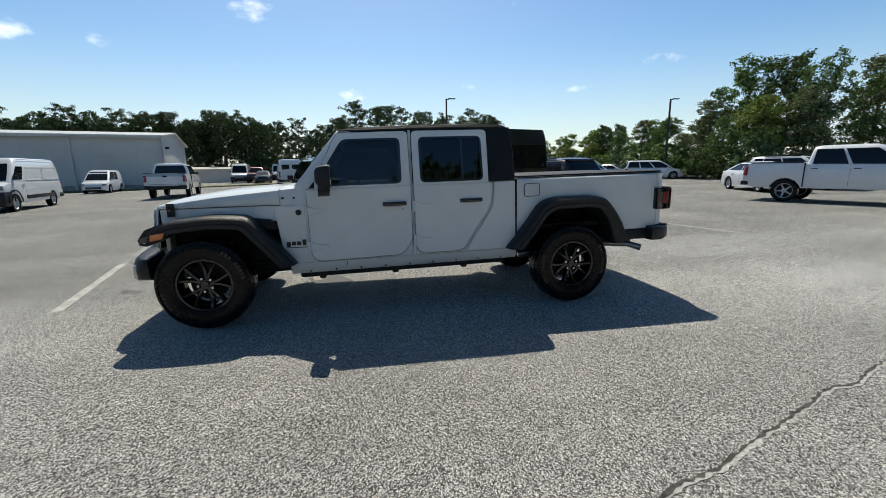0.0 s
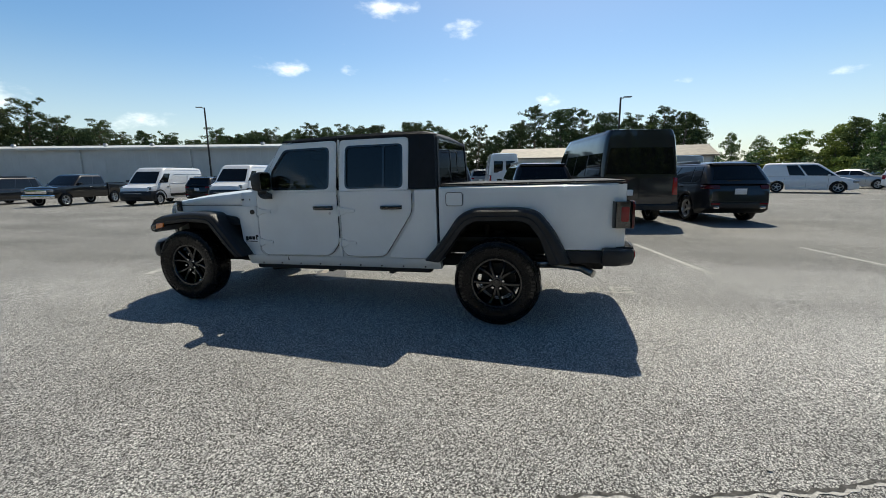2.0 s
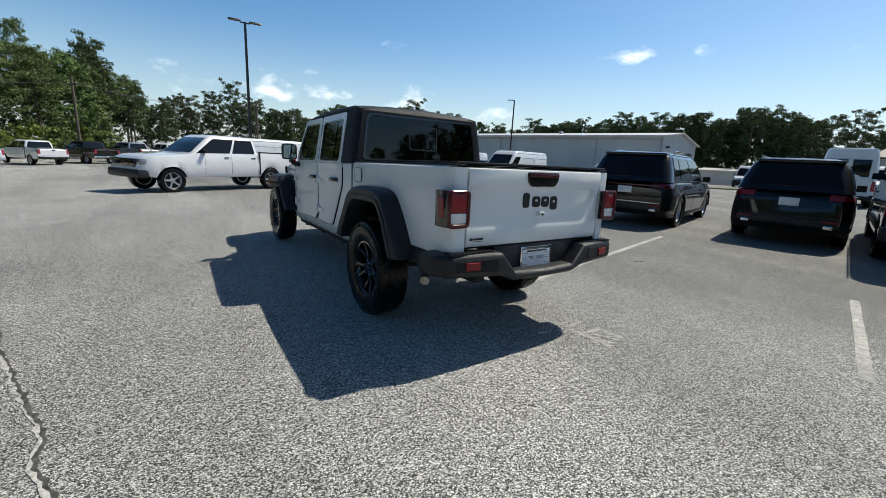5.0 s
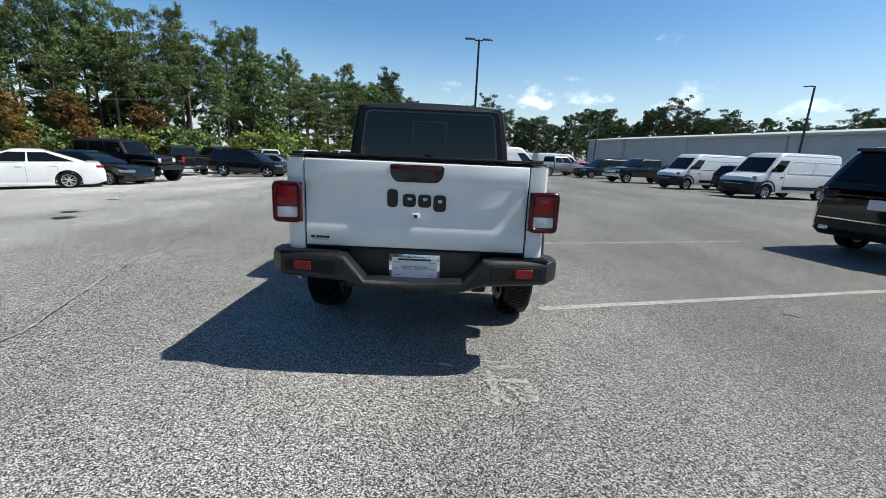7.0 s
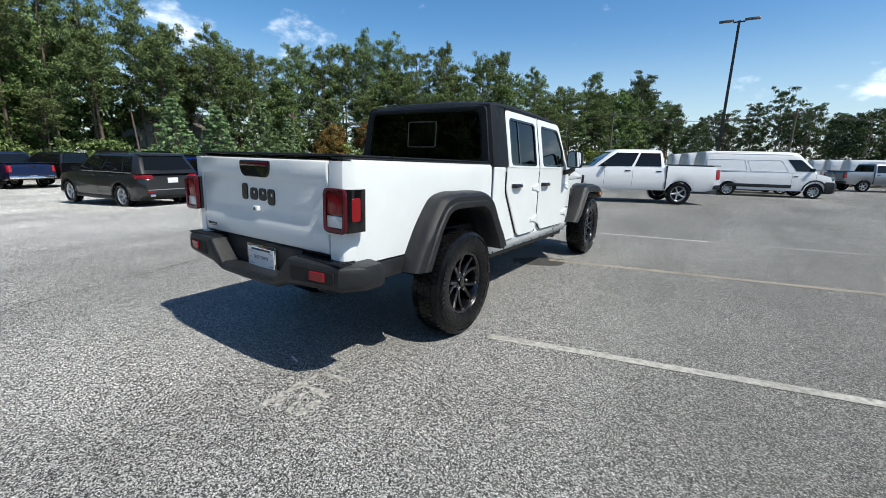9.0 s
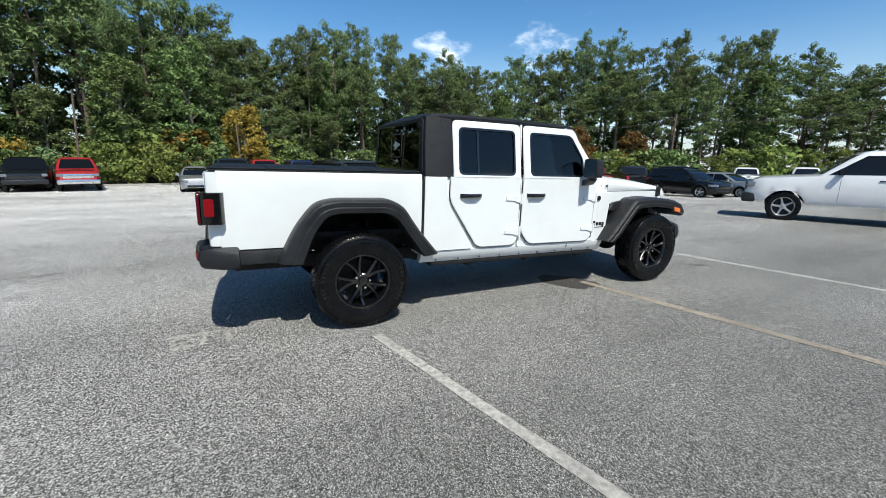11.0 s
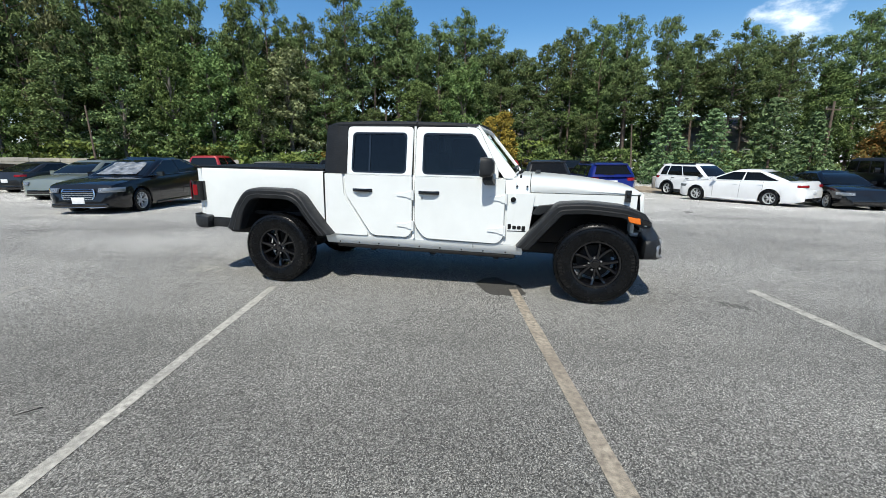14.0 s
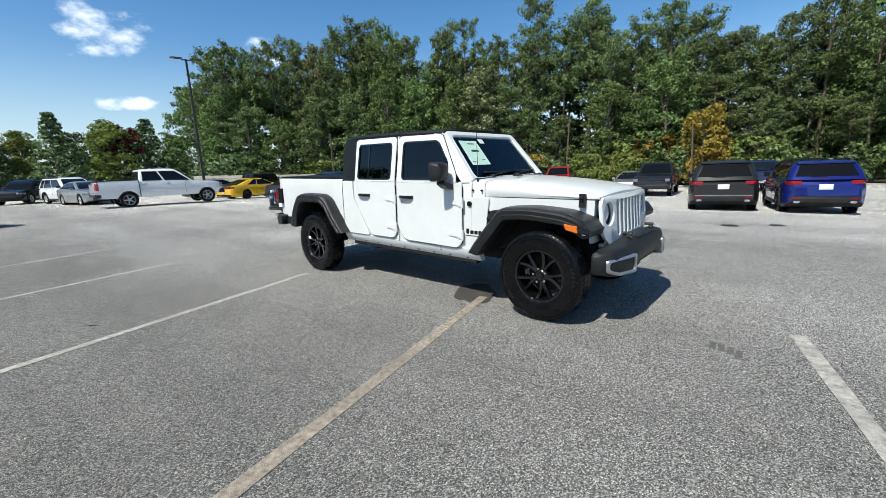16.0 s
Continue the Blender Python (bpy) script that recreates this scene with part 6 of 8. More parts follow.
def spot(x, y, heading):
    """A pose on the sloping lot."""
    return pose(x, y, ground_z(x, y), 0, 0, heading)


def suv(m, label, paint_mat, L=4.8, W=1.94, H=1.74, rim=None, lower=None, group="parked cars", trim=None, tail_mat=None, plate=0.86, rails=None, style="single", light_bar=False):
    car = thing("suv", label, "suv", m, group)
    wr, wb = 0.37, L * 0.60
    xf = L / 2 - L * 0.185
    top = [(-L / 2, 0.90), (-L / 2 + 0.03, 1.02), (-L / 2 + 0.10, 1.07), (L * 0.20, 1.07), (L * 0.24, 1.05), (L * 0.42, 0.97), (L / 2 - 0.06, 0.86), (L / 2, 0.62)]
    plan = [(-L / 2, 0.82), (-L / 2 + 0.06, 0.90), (-L / 2 + 0.16, 0.95), (-L / 2 + 0.5, 1.0), (L * 0.32, 1.0), (L / 2 - 0.25, 0.92), (L / 2, 0.74)]
    car_shell(car, L, W, wb, xf, wr, 0.26, top, plan, paint_mat, lower or PLASTIC, 0.42 if lower is not False else 0, rise=0.2)
    c = Cabin((-L / 2 + 0.06, L * 0.235), (-L / 2 + 0.42, L * 0.06), (1.06, 1.05), H - 0.055, W / 2 * 0.93, W / 2 * 0.73)
    c.build(car, paint_mat)
    for s in (-1, 1):
        for a, b, s0, s1 in ((0.075, 0.235, 0.03, 0.0), (0.258, 0.560, 0, 0), (0.583, 0.925, 0, 0.03)):
            c.pane(car, s, a, b, slant0=s0, slant1=s1)
        part("roof_rail", boxes((-L * 0.30, L * 0.03, *sorted((s * W * 0.335, s * W * 0.352)), H - 0.05, H + 0.03), bevel=0.006), rails or BADGE, car)
        if trim:
            part("window_trim", boxes((-L * 0.40, L * 0.22, *sorted((s * W * 0.462, s * W * 0.475)), 1.065, 1.085)), trim, car)
        for xc in (xf, xf - wb):
            road_wheel(car, xc, s * (W / 2 - 0.13), wr, rim or RIM_GREY, style)
            part("arch_trim", _arch(xc, wr, s, W * 0.995), PLASTIC, car)
        part("sill_trim", boxes((xf - wb + wr * 1.2, xf - wr * 1.2, *sorted((s * W * 0.455, s * W * 0.503)), 0.25, 0.37), bevel=0.02), PLASTIC, car)
        part("rear_reflector", boxes((-L / 2 - 0.022, -L / 2 + 0.02, *sorted((s * W * 0.28, s * W * 0.40)), 0.52, 0.555), bevel=0.004), BRAKE_LENS, car)
    c.screen(car, True)
    c.screen(car, False, 0.20, 0.86, 0.83)
    fittings(car, L, W, top, plan, 1.06, (L * 0.165, 1.12), (L * 0.17, -L * 0.045, -L * 0.235), ((L * -0.01, 0.95), (-L * 0.21, 0.97)), (0.135, W * 0.355, 0.985, 0.30, 0.24, 0.115), (0.16, W * 0.34, 0.77, 0.36, 0.22, 0.12), tail_mat, plate, low_nose=True)
    part("rear_spoiler", boxes((-L / 2 + 0.325, -L / 2 + 0.60, -W * 0.345, W * 0.345, H - 0.105, H - 0.045), bevel=0.022), paint_mat, car)
    part("rear_bumper_trim", boxes((-L / 2 - 0.02, -L / 2 + 0.12, -W * 0.40, W * 0.40, 0.42, 0.58), bevel=0.03), PLASTIC, car)
    part("bumper_strip", boxes((-L / 2 - 0.026, -L / 2 + 0.02, -W * 0.39, W * 0.39, 0.585, 0.605)), trim or PLASTIC, car)
    part("front_grille", boxes((L / 2 - 0.06, L / 2 + 0.004, -W * 0.27, W * 0.27, 0.60, 0.80), bevel=0.02), GLOSS_BLACK, car)
    for s in (-1, 1):
        part("tail_pipe", boxes((-L / 2 - 0.03, -L / 2 + 0.06, s * W * 0.33 - 0.07, s * W * 0.33 + 0.07, 0.40, 0.47), bevel=0.015), CHROME, car)
    part("rear_wiper", boxes((-L / 2 + 0.06, -L / 2 + 0.08, -0.02, 0.34, 1.14, 1.155)), BADGE, car)
    if light_bar:
        part("tail_strip", boxes((-L / 2 - 0.004, -L / 2 + 0.05, -W * 0.36, W * 0.36, 0.96, 0.985)), DARK_LENS, car)
    return car


def sedan(m, label, paint_mat, L=4.9, W=1.84, H=1.45, rim=None, group="parked cars", coupe=False, trim=None, grille=None, spoiler=None, plate_front=False, shade=False):
    car = thing("sedan" if not coupe else "coupe", label, "car", m, group)
    wr, wb = 0.335, L * 0.585
    xf = L / 2 - L * 0.19
    top = [(-L / 2, 0.70), (-L / 2 + 0.04, 0.93), (-L / 2 + 0.15, 1.0), (-L * 0.30, 1.02), (L * 0.17, 0.96), (L * 0.22, 0.94), (L * 0.36, 0.90), (L / 2 - 0.20, 0.82), (L / 2 - 0.08, 0.75), (L / 2 - 0.03, 0.66), (L / 2, 0.42)]
    plan = [(-L / 2, 0.80), (-L / 2 + 0.15, 0.92), (-L / 2 + 0.6, 1.0), (L * 0.30, 1.0), (L / 2 - 0.40, 0.955), (L / 2 - 0.20, 0.89), (L / 2 - 0.07, 0.79), (L / 2, 0.62)]
    car_shell(car, L, W, wb, xf, wr, 0.19, top, plan, paint_mat, GLOSS_BLACK, 0.0)
    c = Cabin((-L * 0.40, L * 0.235), (-L * 0.185 if not coupe else -L * 0.16, L * 0.035), (1.0, 0.95), H - 0.05, W / 2 * 0.90, W / 2 * 0.66)
    c.build(car, paint_mat)
    for s in (-1, 1):
        wins = ((0.16, 0.52, -0.06, 0.0), (0.545, 0.90, 0.0, 0.05)) if not coupe else ((0.28, 0.46, -0.05, 0.0), (0.49, 0.92, 0, 0.05))
        for a, b, s0, s1 in wins:
            c.pane(car, s, a, b, slant0=s0, slant1=s1)
        if trim:
            bm = bmesh.new()
            prev = None
            for u, f in ((0.10, 0.06), (0.14, 0.55), (0.25, 0.90), (0.6, 0.93), (0.88, 0.90), (0.99, 0.06), (0.5, 0.03), (0.10, 0.06)):
                p = Vector(c.side(s, u, f, 0.014))
                if prev:
                    tube(bm, prev, p, 0.008, seg=6)
                prev = p
            part("window_trim", bm, trim, car)
        for xc in (xf, xf - wb):
            road_wheel(car, xc, s * (W / 2 - 0.125), wr, rim or RIM_GREY, "twin")
        part("side_skirt", boxes((-L * 0.19, L * 0.20, *sorted((s * W * 0.455, s * W * 0.495)), 0.18, 0.26), bevel=0.015), paint_mat if not coupe else GLOSS_BLACK, car)
    c.screen(car, True, 0.06, 0.92, glass=None)
    c.screen(car, False, 0.06, 0.90)
    if shade:
        bm = bmesh.new()
        vs = (-0.70, -0.42, -0.2, 0.02, 0.2, 0.45, 0.66)
        rows = [[bm.verts.new(c.end(True, v, f, 0.012 + 0.018 * ((i * 7 + int(f * 10) * 5) % 3))) for f in (0.12, 0.32, 0.5, 0.62, 0.74 + 0.05 * (i % 2))] for i, v in enumerate(vs)]
        for A, B in zip(rows, rows[1:]):
            for i in range(4):
                bm.faces.new((A[i], A[i + 1], B[i + 1], B[i]))
        part("sun_shade", bm, SHADE_FOIL, car, "crumpled silver sun shade in the windscreen", smooth=False)
    fittings(car, L, W, top, plan, 0.98, (L * 0.155, 1.0), (L * 0.165, -L * 0.05, -L * 0.22) if not coupe else (L * 0.165, -L * 0.12), ((-L * 0.015, 0.84), (-L * 0.20, 0.86)) if not coupe else ((-L * 0.06, 0.82),), (0.07, W * 0.335, 0.85, 0.22, 0.28, 0.095), (0.17, W * 0.32, 0.672, 0.40, 0.20, 0.115), None, 0.62 if not coupe else 0.55, plate_front, hmat=paint_mat, low_nose=True)
    part("rear_diffuser", boxes((-L / 2 - 0.01, -L / 2 + 0.14, -W * 0.40, W * 0.40, 0.24, 0.40), bevel=0.03), GLOSS_BLACK, car)
    gx = L / 2
    if grille:
        lean = lambda u, v, w: (front_at(v) + w - 0.10 * (u / (W * 0.24)) ** 2 * 0.35, u, v)
        outline = fillet([(-W * 0.20, 0.44), (W * 0.20, 0.44), (W * 0.225, 0.56), (W * 0.21, 0.71), (-W * 0.21, 0.71), (-W * 0.225, 0.56)], 0.05, 4)
        g = part("front_grille", sheet(bmesh.new(), outline, (), 0.02, lean, 0.004), GLOSS_BLACK, car, "chrome-barred grille")
        inner = [(u * 0.93, 0.575 + (v - 0.575) * 0.88) for u, v in outline]
        part("grille_surround", sheet(bmesh.new(), outline, (inner,), 0.034, lean, 0.004), CHROME, g)
        for k in range(4):
            z = 0.49 + k * 0.052
            part("grille_bar", sheet(bmesh.new(), [(-W * 0.2, z), (0.0, z), (W * 0.2, z), (W * 0.2, z + 0.014), (0.0, z + 0.014), (-W * 0.2, z + 0.014)], (), 0.032, lean), CHROME, g)
        part("lower_intake", boxes((gx - 0.12, gx + 0.004, -W * 0.36, W * 0.36, 0.25, 0.34), bevel=0.02), GLOSS_BLACK, car)
        part("intake_trim", boxes((gx - 0.06, gx + 0.012, -W * 0.34, W * 0.34, 0.235, 0.25), bevel=0.004), CHROME, car)
    else:
        part("front_grille", boxes((gx - 0.10, gx + 0.006, -W * 0.30, W * 0.30, 0.30, 0.46), bevel=0.03), GLOSS_BLACK, car)
    if spoiler:
        part("deck_spoiler", boxes((-L / 2 + 0.02, -L / 2 + 0.22, -W * 0.38, W * 0.38, 1.02, 1.055), bevel=0.01), spoiler, car)
        part("tail_panel", boxes((-L / 2 - 0.02, -L / 2 + 0.06, -W * 0.38, W * 0.38, 0.80, 0.91), bevel=0.02), DARK_LENS, car)
    return car


def pickup(m, label, paint_mat, L=5.85, W=2.05, H=1.96, crew=True, rim=None, bumper=None, group="parked pickups", trim=None, cap=False):
    car = thing("parked_pickup", label, "pickup truck", m, group)
    wr, wb = 0.40, L * 0.625
    xf = L / 2 - L * 0.155
    zb = 1.30
    top = [(-L / 2, 1.20), (-L / 2 + 0.02, 1.38), (-L * 0.20, 1.38), (-L * 0.19, zb), (L * 0.19, zb), (L * 0.22, 1.27), (L * 0.44, 1.17), (L / 2 - 0.06, 1.05), (L / 2, 0.80)]
    plan = [(-L / 2, 0.96), (-L / 2 + 0.08, 0.985), (L * 0.36, 1.0), (L / 2 - 0.25, 0.95), (L / 2, 0.80)]
    car_shell(car, L, W, wb, xf, wr, 0.50, top, plan, paint_mat, PLASTIC, 0.0, 1.14, [(0.0, 0.94), (0.10, 0.97), (0.45, 1.0), (0.70, 0.985), (0.90, 0.97), (0.985, 0.95)])
    back = -L * 0.19 if crew else -L * 0.03
    c = Cabin((back, L * 0.235), (back + 0.10, L * 0.108), (zb, 1.26), H - 0.055, W / 2 * 0.93, W / 2 * 0.75)
    c.build(car, paint_mat)
    for s in (-1, 1):
        for a, b, s0, s1 in (((0.06, 0.43, 0, 0), (0.47, 0.90, 0, 0.05)) if crew else ((0.10, 0.88, 0, 0.05),)):
            c.pane(car, s, a, b, f0=0.06, slant0=s0, slant1=s1)
        for xc in (xf, xf - wb):
            road_wheel(car, xc, s * (W / 2 - 0.14), wr, rim or RIM_GREY, "single")
        part("bed_seam", boxes((-L * 0.197, -L * 0.192, *sorted((s * W * 0.46, s * W * 0.502)), 0.55, 1.37)), GAP, car)
        part("bed_rail_cap", boxes((-L / 2 + 0.02, -L * 0.205, *sorted((s * W * 0.40, s * W * 0.475)), 1.385, 1.412), bevel=0.008), PLASTIC, car)
        part("rear_bumper_corner", boxes((-L / 2 - 0.06, -L / 2 + 0.20, *sorted((s * W * 0.30, s * W * 0.485)), 0.58, 0.74), bevel=0.03), bumper or PLASTIC, car)
    c.screen(car, True)
    c.screen(car, False, 0.12, 0.86)
    part("bed_liner", boxes((-L / 2 + 0.07, -L * 0.21, -W * 0.40, W * 0.40, 1.386, 1.418 if cap else 1.394)), UNDER, car)
    part("rear_bumper", boxes((-L / 2 - 0.07, -L / 2 + 0.06, -W * 0.42, W * 0.42, 0.59, 0.72), bevel=0.03), bumper or PLASTIC, car)
    part("tailgate_seam", boxes((-L / 2 - 0.004, -L / 2 + 0.01, -W * 0.385, W * 0.385, 0.80, 0.812)), GAP, car)
    part("tailgate_handle", boxes((-L / 2 - 0.014, -L / 2 + 0.02, -0.11, 0.11, 1.19, 1.27), bevel=0.012), GLOSS_BLACK, car)
    g = part("front_grille", boxes((L / 2 - 0.12, L / 2 + 0.012, -W * 0.33, W * 0.33, 0.80, 1.06), bevel=0.03), GLOSS_BLACK if not trim else trim, car)
    part("front_bumper", boxes((L / 2 - 0.28, L / 2 + 0.06, -W * 0.46, W * 0.46, 0.48, 0.74), bevel=0.06), bumper or PLASTIC, car)
    fittings(car, L, W, top, plan, zb, (L * 0.165, 1.36), (L * 0.165, 0.0) if crew else (L * 0.165,), ((L * 0.03, 1.17), (-L * 0.15, 1.17)) if crew else ((0.06 * L, 1.17),), (0.07, W * 0.435, 1.10, 0.13, 0.10, 0.34), (0.13, W * 0.39, 0.98, 0.22, 0.26, 0.17), RED_LENS, 0.66, chrome_handle=bool(trim))
    return car


def cargo_van(m, label, paint_mat, L=5.5, W=2.05, H=2.28, windows=False, rear_dark=False, group="parked vans", blind=False):
    car = thing("cargo_van", label, "van", m, group)
    wr, wb = 0.36, L * 0.628
    xf = L / 2 - L * 0.165
    top = [(-L / 2, 1.25), (L * 0.22, 1.28), (L * 0.33, 1.27), (L * 0.42, 1.15), (L / 2 - 0.10, 1.00), (L / 2 - 0.02, 0.86), (L / 2, 0.60)]
    plan = [(-L / 2, 0.97), (-L / 2 + 0.10, 0.995), (L * 0.30, 1.0), (L / 2 - 0.28, 0.93), (L / 2, 0.74)]
    sec = [(0.0, 0.97), (0.12, 0.99), (0.40, 1.0), (0.66, 1.0), (0.88, 0.985), (0.97, 0.97)]
    car_shell(car, L, W, wb, xf, wr, 0.36, top, plan, paint_mat, PLASTIC, 0.0, 1.16, sec)
    c = Cabin((-L / 2 + 0.0, L * 0.350), (-L / 2 + 0.06, L * 0.195), (1.26, 1.235), H - 0.06, W / 2 * 0.975, W / 2 * 0.84)
    c.build(car, paint_mat)
    for s in (-1, 1):
        c.pane(car, s, 0.825, 0.955, 0.10, 0.66, 0.0, 0.03)
        if windows:
            for a, b in ((0.03, 0.26), (0.29, 0.52), (0.55, 0.77)):
                c.pane(car, s, a, b, 0.03, 0.52)
        else:
            for a, b in ((0.03, 0.40), (0.43, 0.76)):
                bm = bmesh.new()
                prev = None
                for u, f in ((a, 0.06), (a, 0.62), (b, 0.62), (b, 0.06), (a, 0.06)):
                    p = Vector(c.side(s, u, f, 0.004))
                    if prev:
                        tube(bm, prev, p, 0.010, seg=6)
                    prev = p
                part("pressed_panel", bm, paint_mat, car)
        part("rub_strip", boxes((-L * 0.30, L * 0.17, *sorted((s * W * 0.49, s * W * 0.508)), 0.50, 0.66), bevel=0.006), PLASTIC, car)
        part("rear_corner_guard", boxes((-L / 2 - 0.02, -L / 2 + 0.42, *sorted((s * W * 0.42, s * W * 0.500)), 0.42, 0.62), bevel=0.02), PLASTIC, car)
        part("rain_gutter", boxes((-L * 0.46, L * 0.16, *sorted((s * W * 0.425, s * W * 0.438)), H - 0.10, H - 0.08)), paint_mat, car)
        for xc in (xf, xf - wb):
            road_wheel(car, xc, s * (W / 2 - 0.13), wr, RIM_GREY, "many")
        part("arch_trim", _arch(xf, wr * 1.14, s, W * 1.005), PLASTIC, car)
    c.screen(car, True, 0.07, 0.78, 0.84)
    if rear_dark:
        c.screen(car, False, 0.06, 0.62, 0.88)
    elif not blind:
        for s in (-1, 1):
            part("rear_door_window", boxes((-L / 2 - 0.030, -L / 2 + 0.02, *sorted((s * 0.10, s * 0.72)), 1.42, H * 0.80), bevel=0.012), CAR_GLASS, car)
    part("rear_door_seam", boxes((-L / 2 - 0.004, -L / 2, -0.004, 0.004, 0.60, 1.22)), GAP, car)
    bm = bmesh.new()
    mask = [(L / 2 - 0.56, -0.503 * W), (L / 2 - 0.17, -0.478 * W), (L / 2 + 0.04, -0.37 * W), (L / 2 + 0.05, 0.0), (L / 2 + 0.04, 0.37 * W), (L / 2 - 0.17, 0.478 * W), (L / 2 - 0.56, 0.503 * W)]
    loft(bm, [[(x - dx * max(0.0, (x - L / 2 + 0.56) / 0.6), y * k, z) for x, y in mask] for z, k, dx in ((0.27, 0.96, 0.10), (0.36, 0.99, 0.02), (0.60, 1.0, 0.0), (0.76, 0.995, 0.03), (0.85, 0.97, 0.10))])
    nose = part("front_bumper", bm, PLASTIC, car, "black plastic front bumper and grille")
    part("grille_slot", boxes((L / 2 + 0.0, L / 2 + 0.056, -W * 0.26, W * 0.26, 0.70, 0.73), bevel=0.008), SILVER, nose)
    part("lower_grille", boxes((L / 2 + 0.0, L / 2 + 0.058, -W * 0.24, W * 0.24, 0.40, 0.52), bevel=0.008), GAP, nose)
    part("rear_bumper", boxes((-L / 2 - 0.07, -L / 2 + 0.08, -W * 0.47, W * 0.47, 0.40, 0.56), bevel=0.03), PLASTIC, car)
    fittings(car, L, W, top, plan, 1.3, (L * 0.30, 1.42), (L * 0.335, L * 0.165), ((L * 0.19, 1.10),), (0.03, W * 0.44, 1.02, 0.10, 0.09, 0.44), (0.40, W * 0.415, 1.00, 0.42, 0.16, 0.20), RED_LENS, 0.86, hmat=PLASTIC, plate_y=0.30)
    return car


def minivan(m, label, paint_mat, L=5.1, W=1.98, H=1.75, group="parked cars", cargo=False):
    car = thing("minivan", label, "minivan", m, group)
    wr, wb = 0.35, L * 0.60
    xf = L / 2 - L * 0.19
    top = [(-L / 2, 0.85), (-L / 2 + 0.05, 1.02), (L * 0.22, 1.02), (L * 0.30, 0.98), (L * 0.43, 0.86), (L / 2 - 0.05, 0.70), (L / 2, 0.50)]
    plan = [(-L / 2, 0.88), (-L / 2 + 0.2, 0.97), (L * 0.3, 1.0), (L / 2 - 0.3, 0.9), (L / 2, 0.70)]
    car_shell(car, L, W, wb, xf, wr, 0.20, top, plan, paint_mat, GLOSS_BLACK, 0.0)
    c = Cabin((-L / 2 + 0.05, L * 0.315), (-L / 2 + 0.28, L * 0.10), (1.02, 0.98), H - 0.055, W / 2 * 0.93, W / 2 * 0.74)
    c.build(car, paint_mat)
    for s in (-1, 1):
        for a, b, s1 in (((0.04, 0.30, 0), (0.33, 0.60, 0), (0.63, 0.93, 0.04)) if not cargo else ((0.40, 0.60, 0), (0.63, 0.93, 0.04))):
            c.pane(car, s, a, b, slant1=s1)
        for xc in (xf, xf - wb):
            road_wheel(car, xc, s * (W / 2 - 0.125), wr, RIM_GREY, "single")
    c.screen(car, True)
    c.screen(car, False, 0.1, 0.84)
    part("front_grille", boxes((L / 2 - 0.08, L / 2 + 0.006, -W * 0.28, W * 0.28, 0.34, 0.52), bevel=0.02), GLOSS_BLACK, car)
    fittings(car, L, W, top, plan, 1.0, (L * 0.21, 1.06), (L * 0.21, -L * 0.0, -L * 0.22), ((L * 0.02, 0.90), (-L * 0.03, 0.90)), (0.05, W * 0.385, 0.84, 0.16, 0.12, 0.28), (0.18, W * 0.38, 0.70, 0.28, 0.24, 0.16), None, 0.9, hmat=paint_mat)
    return car


def offroader(m, label, paint_mat, grp="parked cars"):
    """A boxy off-road wagon on big tyres."""
    L, W, H = 4.6, 1.9, 2.0
    car = thing("off_road_wagon", label, "suv", m, grp)
    wr, wb, xf = 0.45, 2.95, 1.62
    part("tub", boxes((-2.15, 0.62, -0.78, 0.78, 0.72, 1.38), bevel=0.05), paint_mat, car)
    bm = bmesh.new()
    loft(bm, [[(x, y, z) for y, z in ((-hw, 0.80), (-hw, zt - 0.05), (-hw + 0.06, zt), (0, zt + 0.03), (hw - 0.06, zt), (hw, zt - 0.05), (hw, 0.80))] for x, hw, zt in ((0.60, 0.76, 1.38), (1.3, 0.69, 1.36), (2.0, 0.62, 1.30), (2.06, 0.60, 1.22))])
    part("hood", bm, paint_mat, car)
    c = Cabin((-2.15, 0.66), (-2.08, 0.30), (1.37, 1.37), H - 0.05, 0.77, 0.68)
    c.build(car, HARDTOP)
    for s in (-1, 1):
        for a, b, s1 in ((0.04, 0.30, 0), (0.34, 0.62, 0), (0.66, 0.97, 0.0)):
            c.pane(car, s, a, b, 0.06, 0.86, slant1=s1)
        for xc in (xf, xf - wb):
            road_wheel(car, xc, s * 0.86, wr, GLOSS_BLACK, "twin")
            part("fender_flare", boxes((xc - 0.62, xc + 0.58, *sorted((s * 0.62, s * 0.97)), 1.0, 1.10), bevel=0.03), PLASTIC, car)
        part("side_mirror", boxes((0.36, 0.48, *sorted((s * 0.86, s * 1.05)), 1.42, 1.62), bevel=0.03), BADGE, car)
        lamp_block(car, "headlight", 2.07, s * 0.46, 1.10, 0.06, 0.20, 0.20, CLEAR_LENS)
    c.screen(car, True, 0.06, 0.92)
    c.screen(car, False, 0.08, 0.86)
    part("front_bumper", boxes((2.10, 2.40, -0.80, 0.80, 0.66, 0.86), bevel=0.04), PLASTIC, car)
    part("grille", boxes((2.04, 2.09, -0.58, 0.58, 0.86, 1.26), bevel=0.02), GLOSS_BLACK, car)
    return car


NORTH, SOUTH = 102.4, -77.6
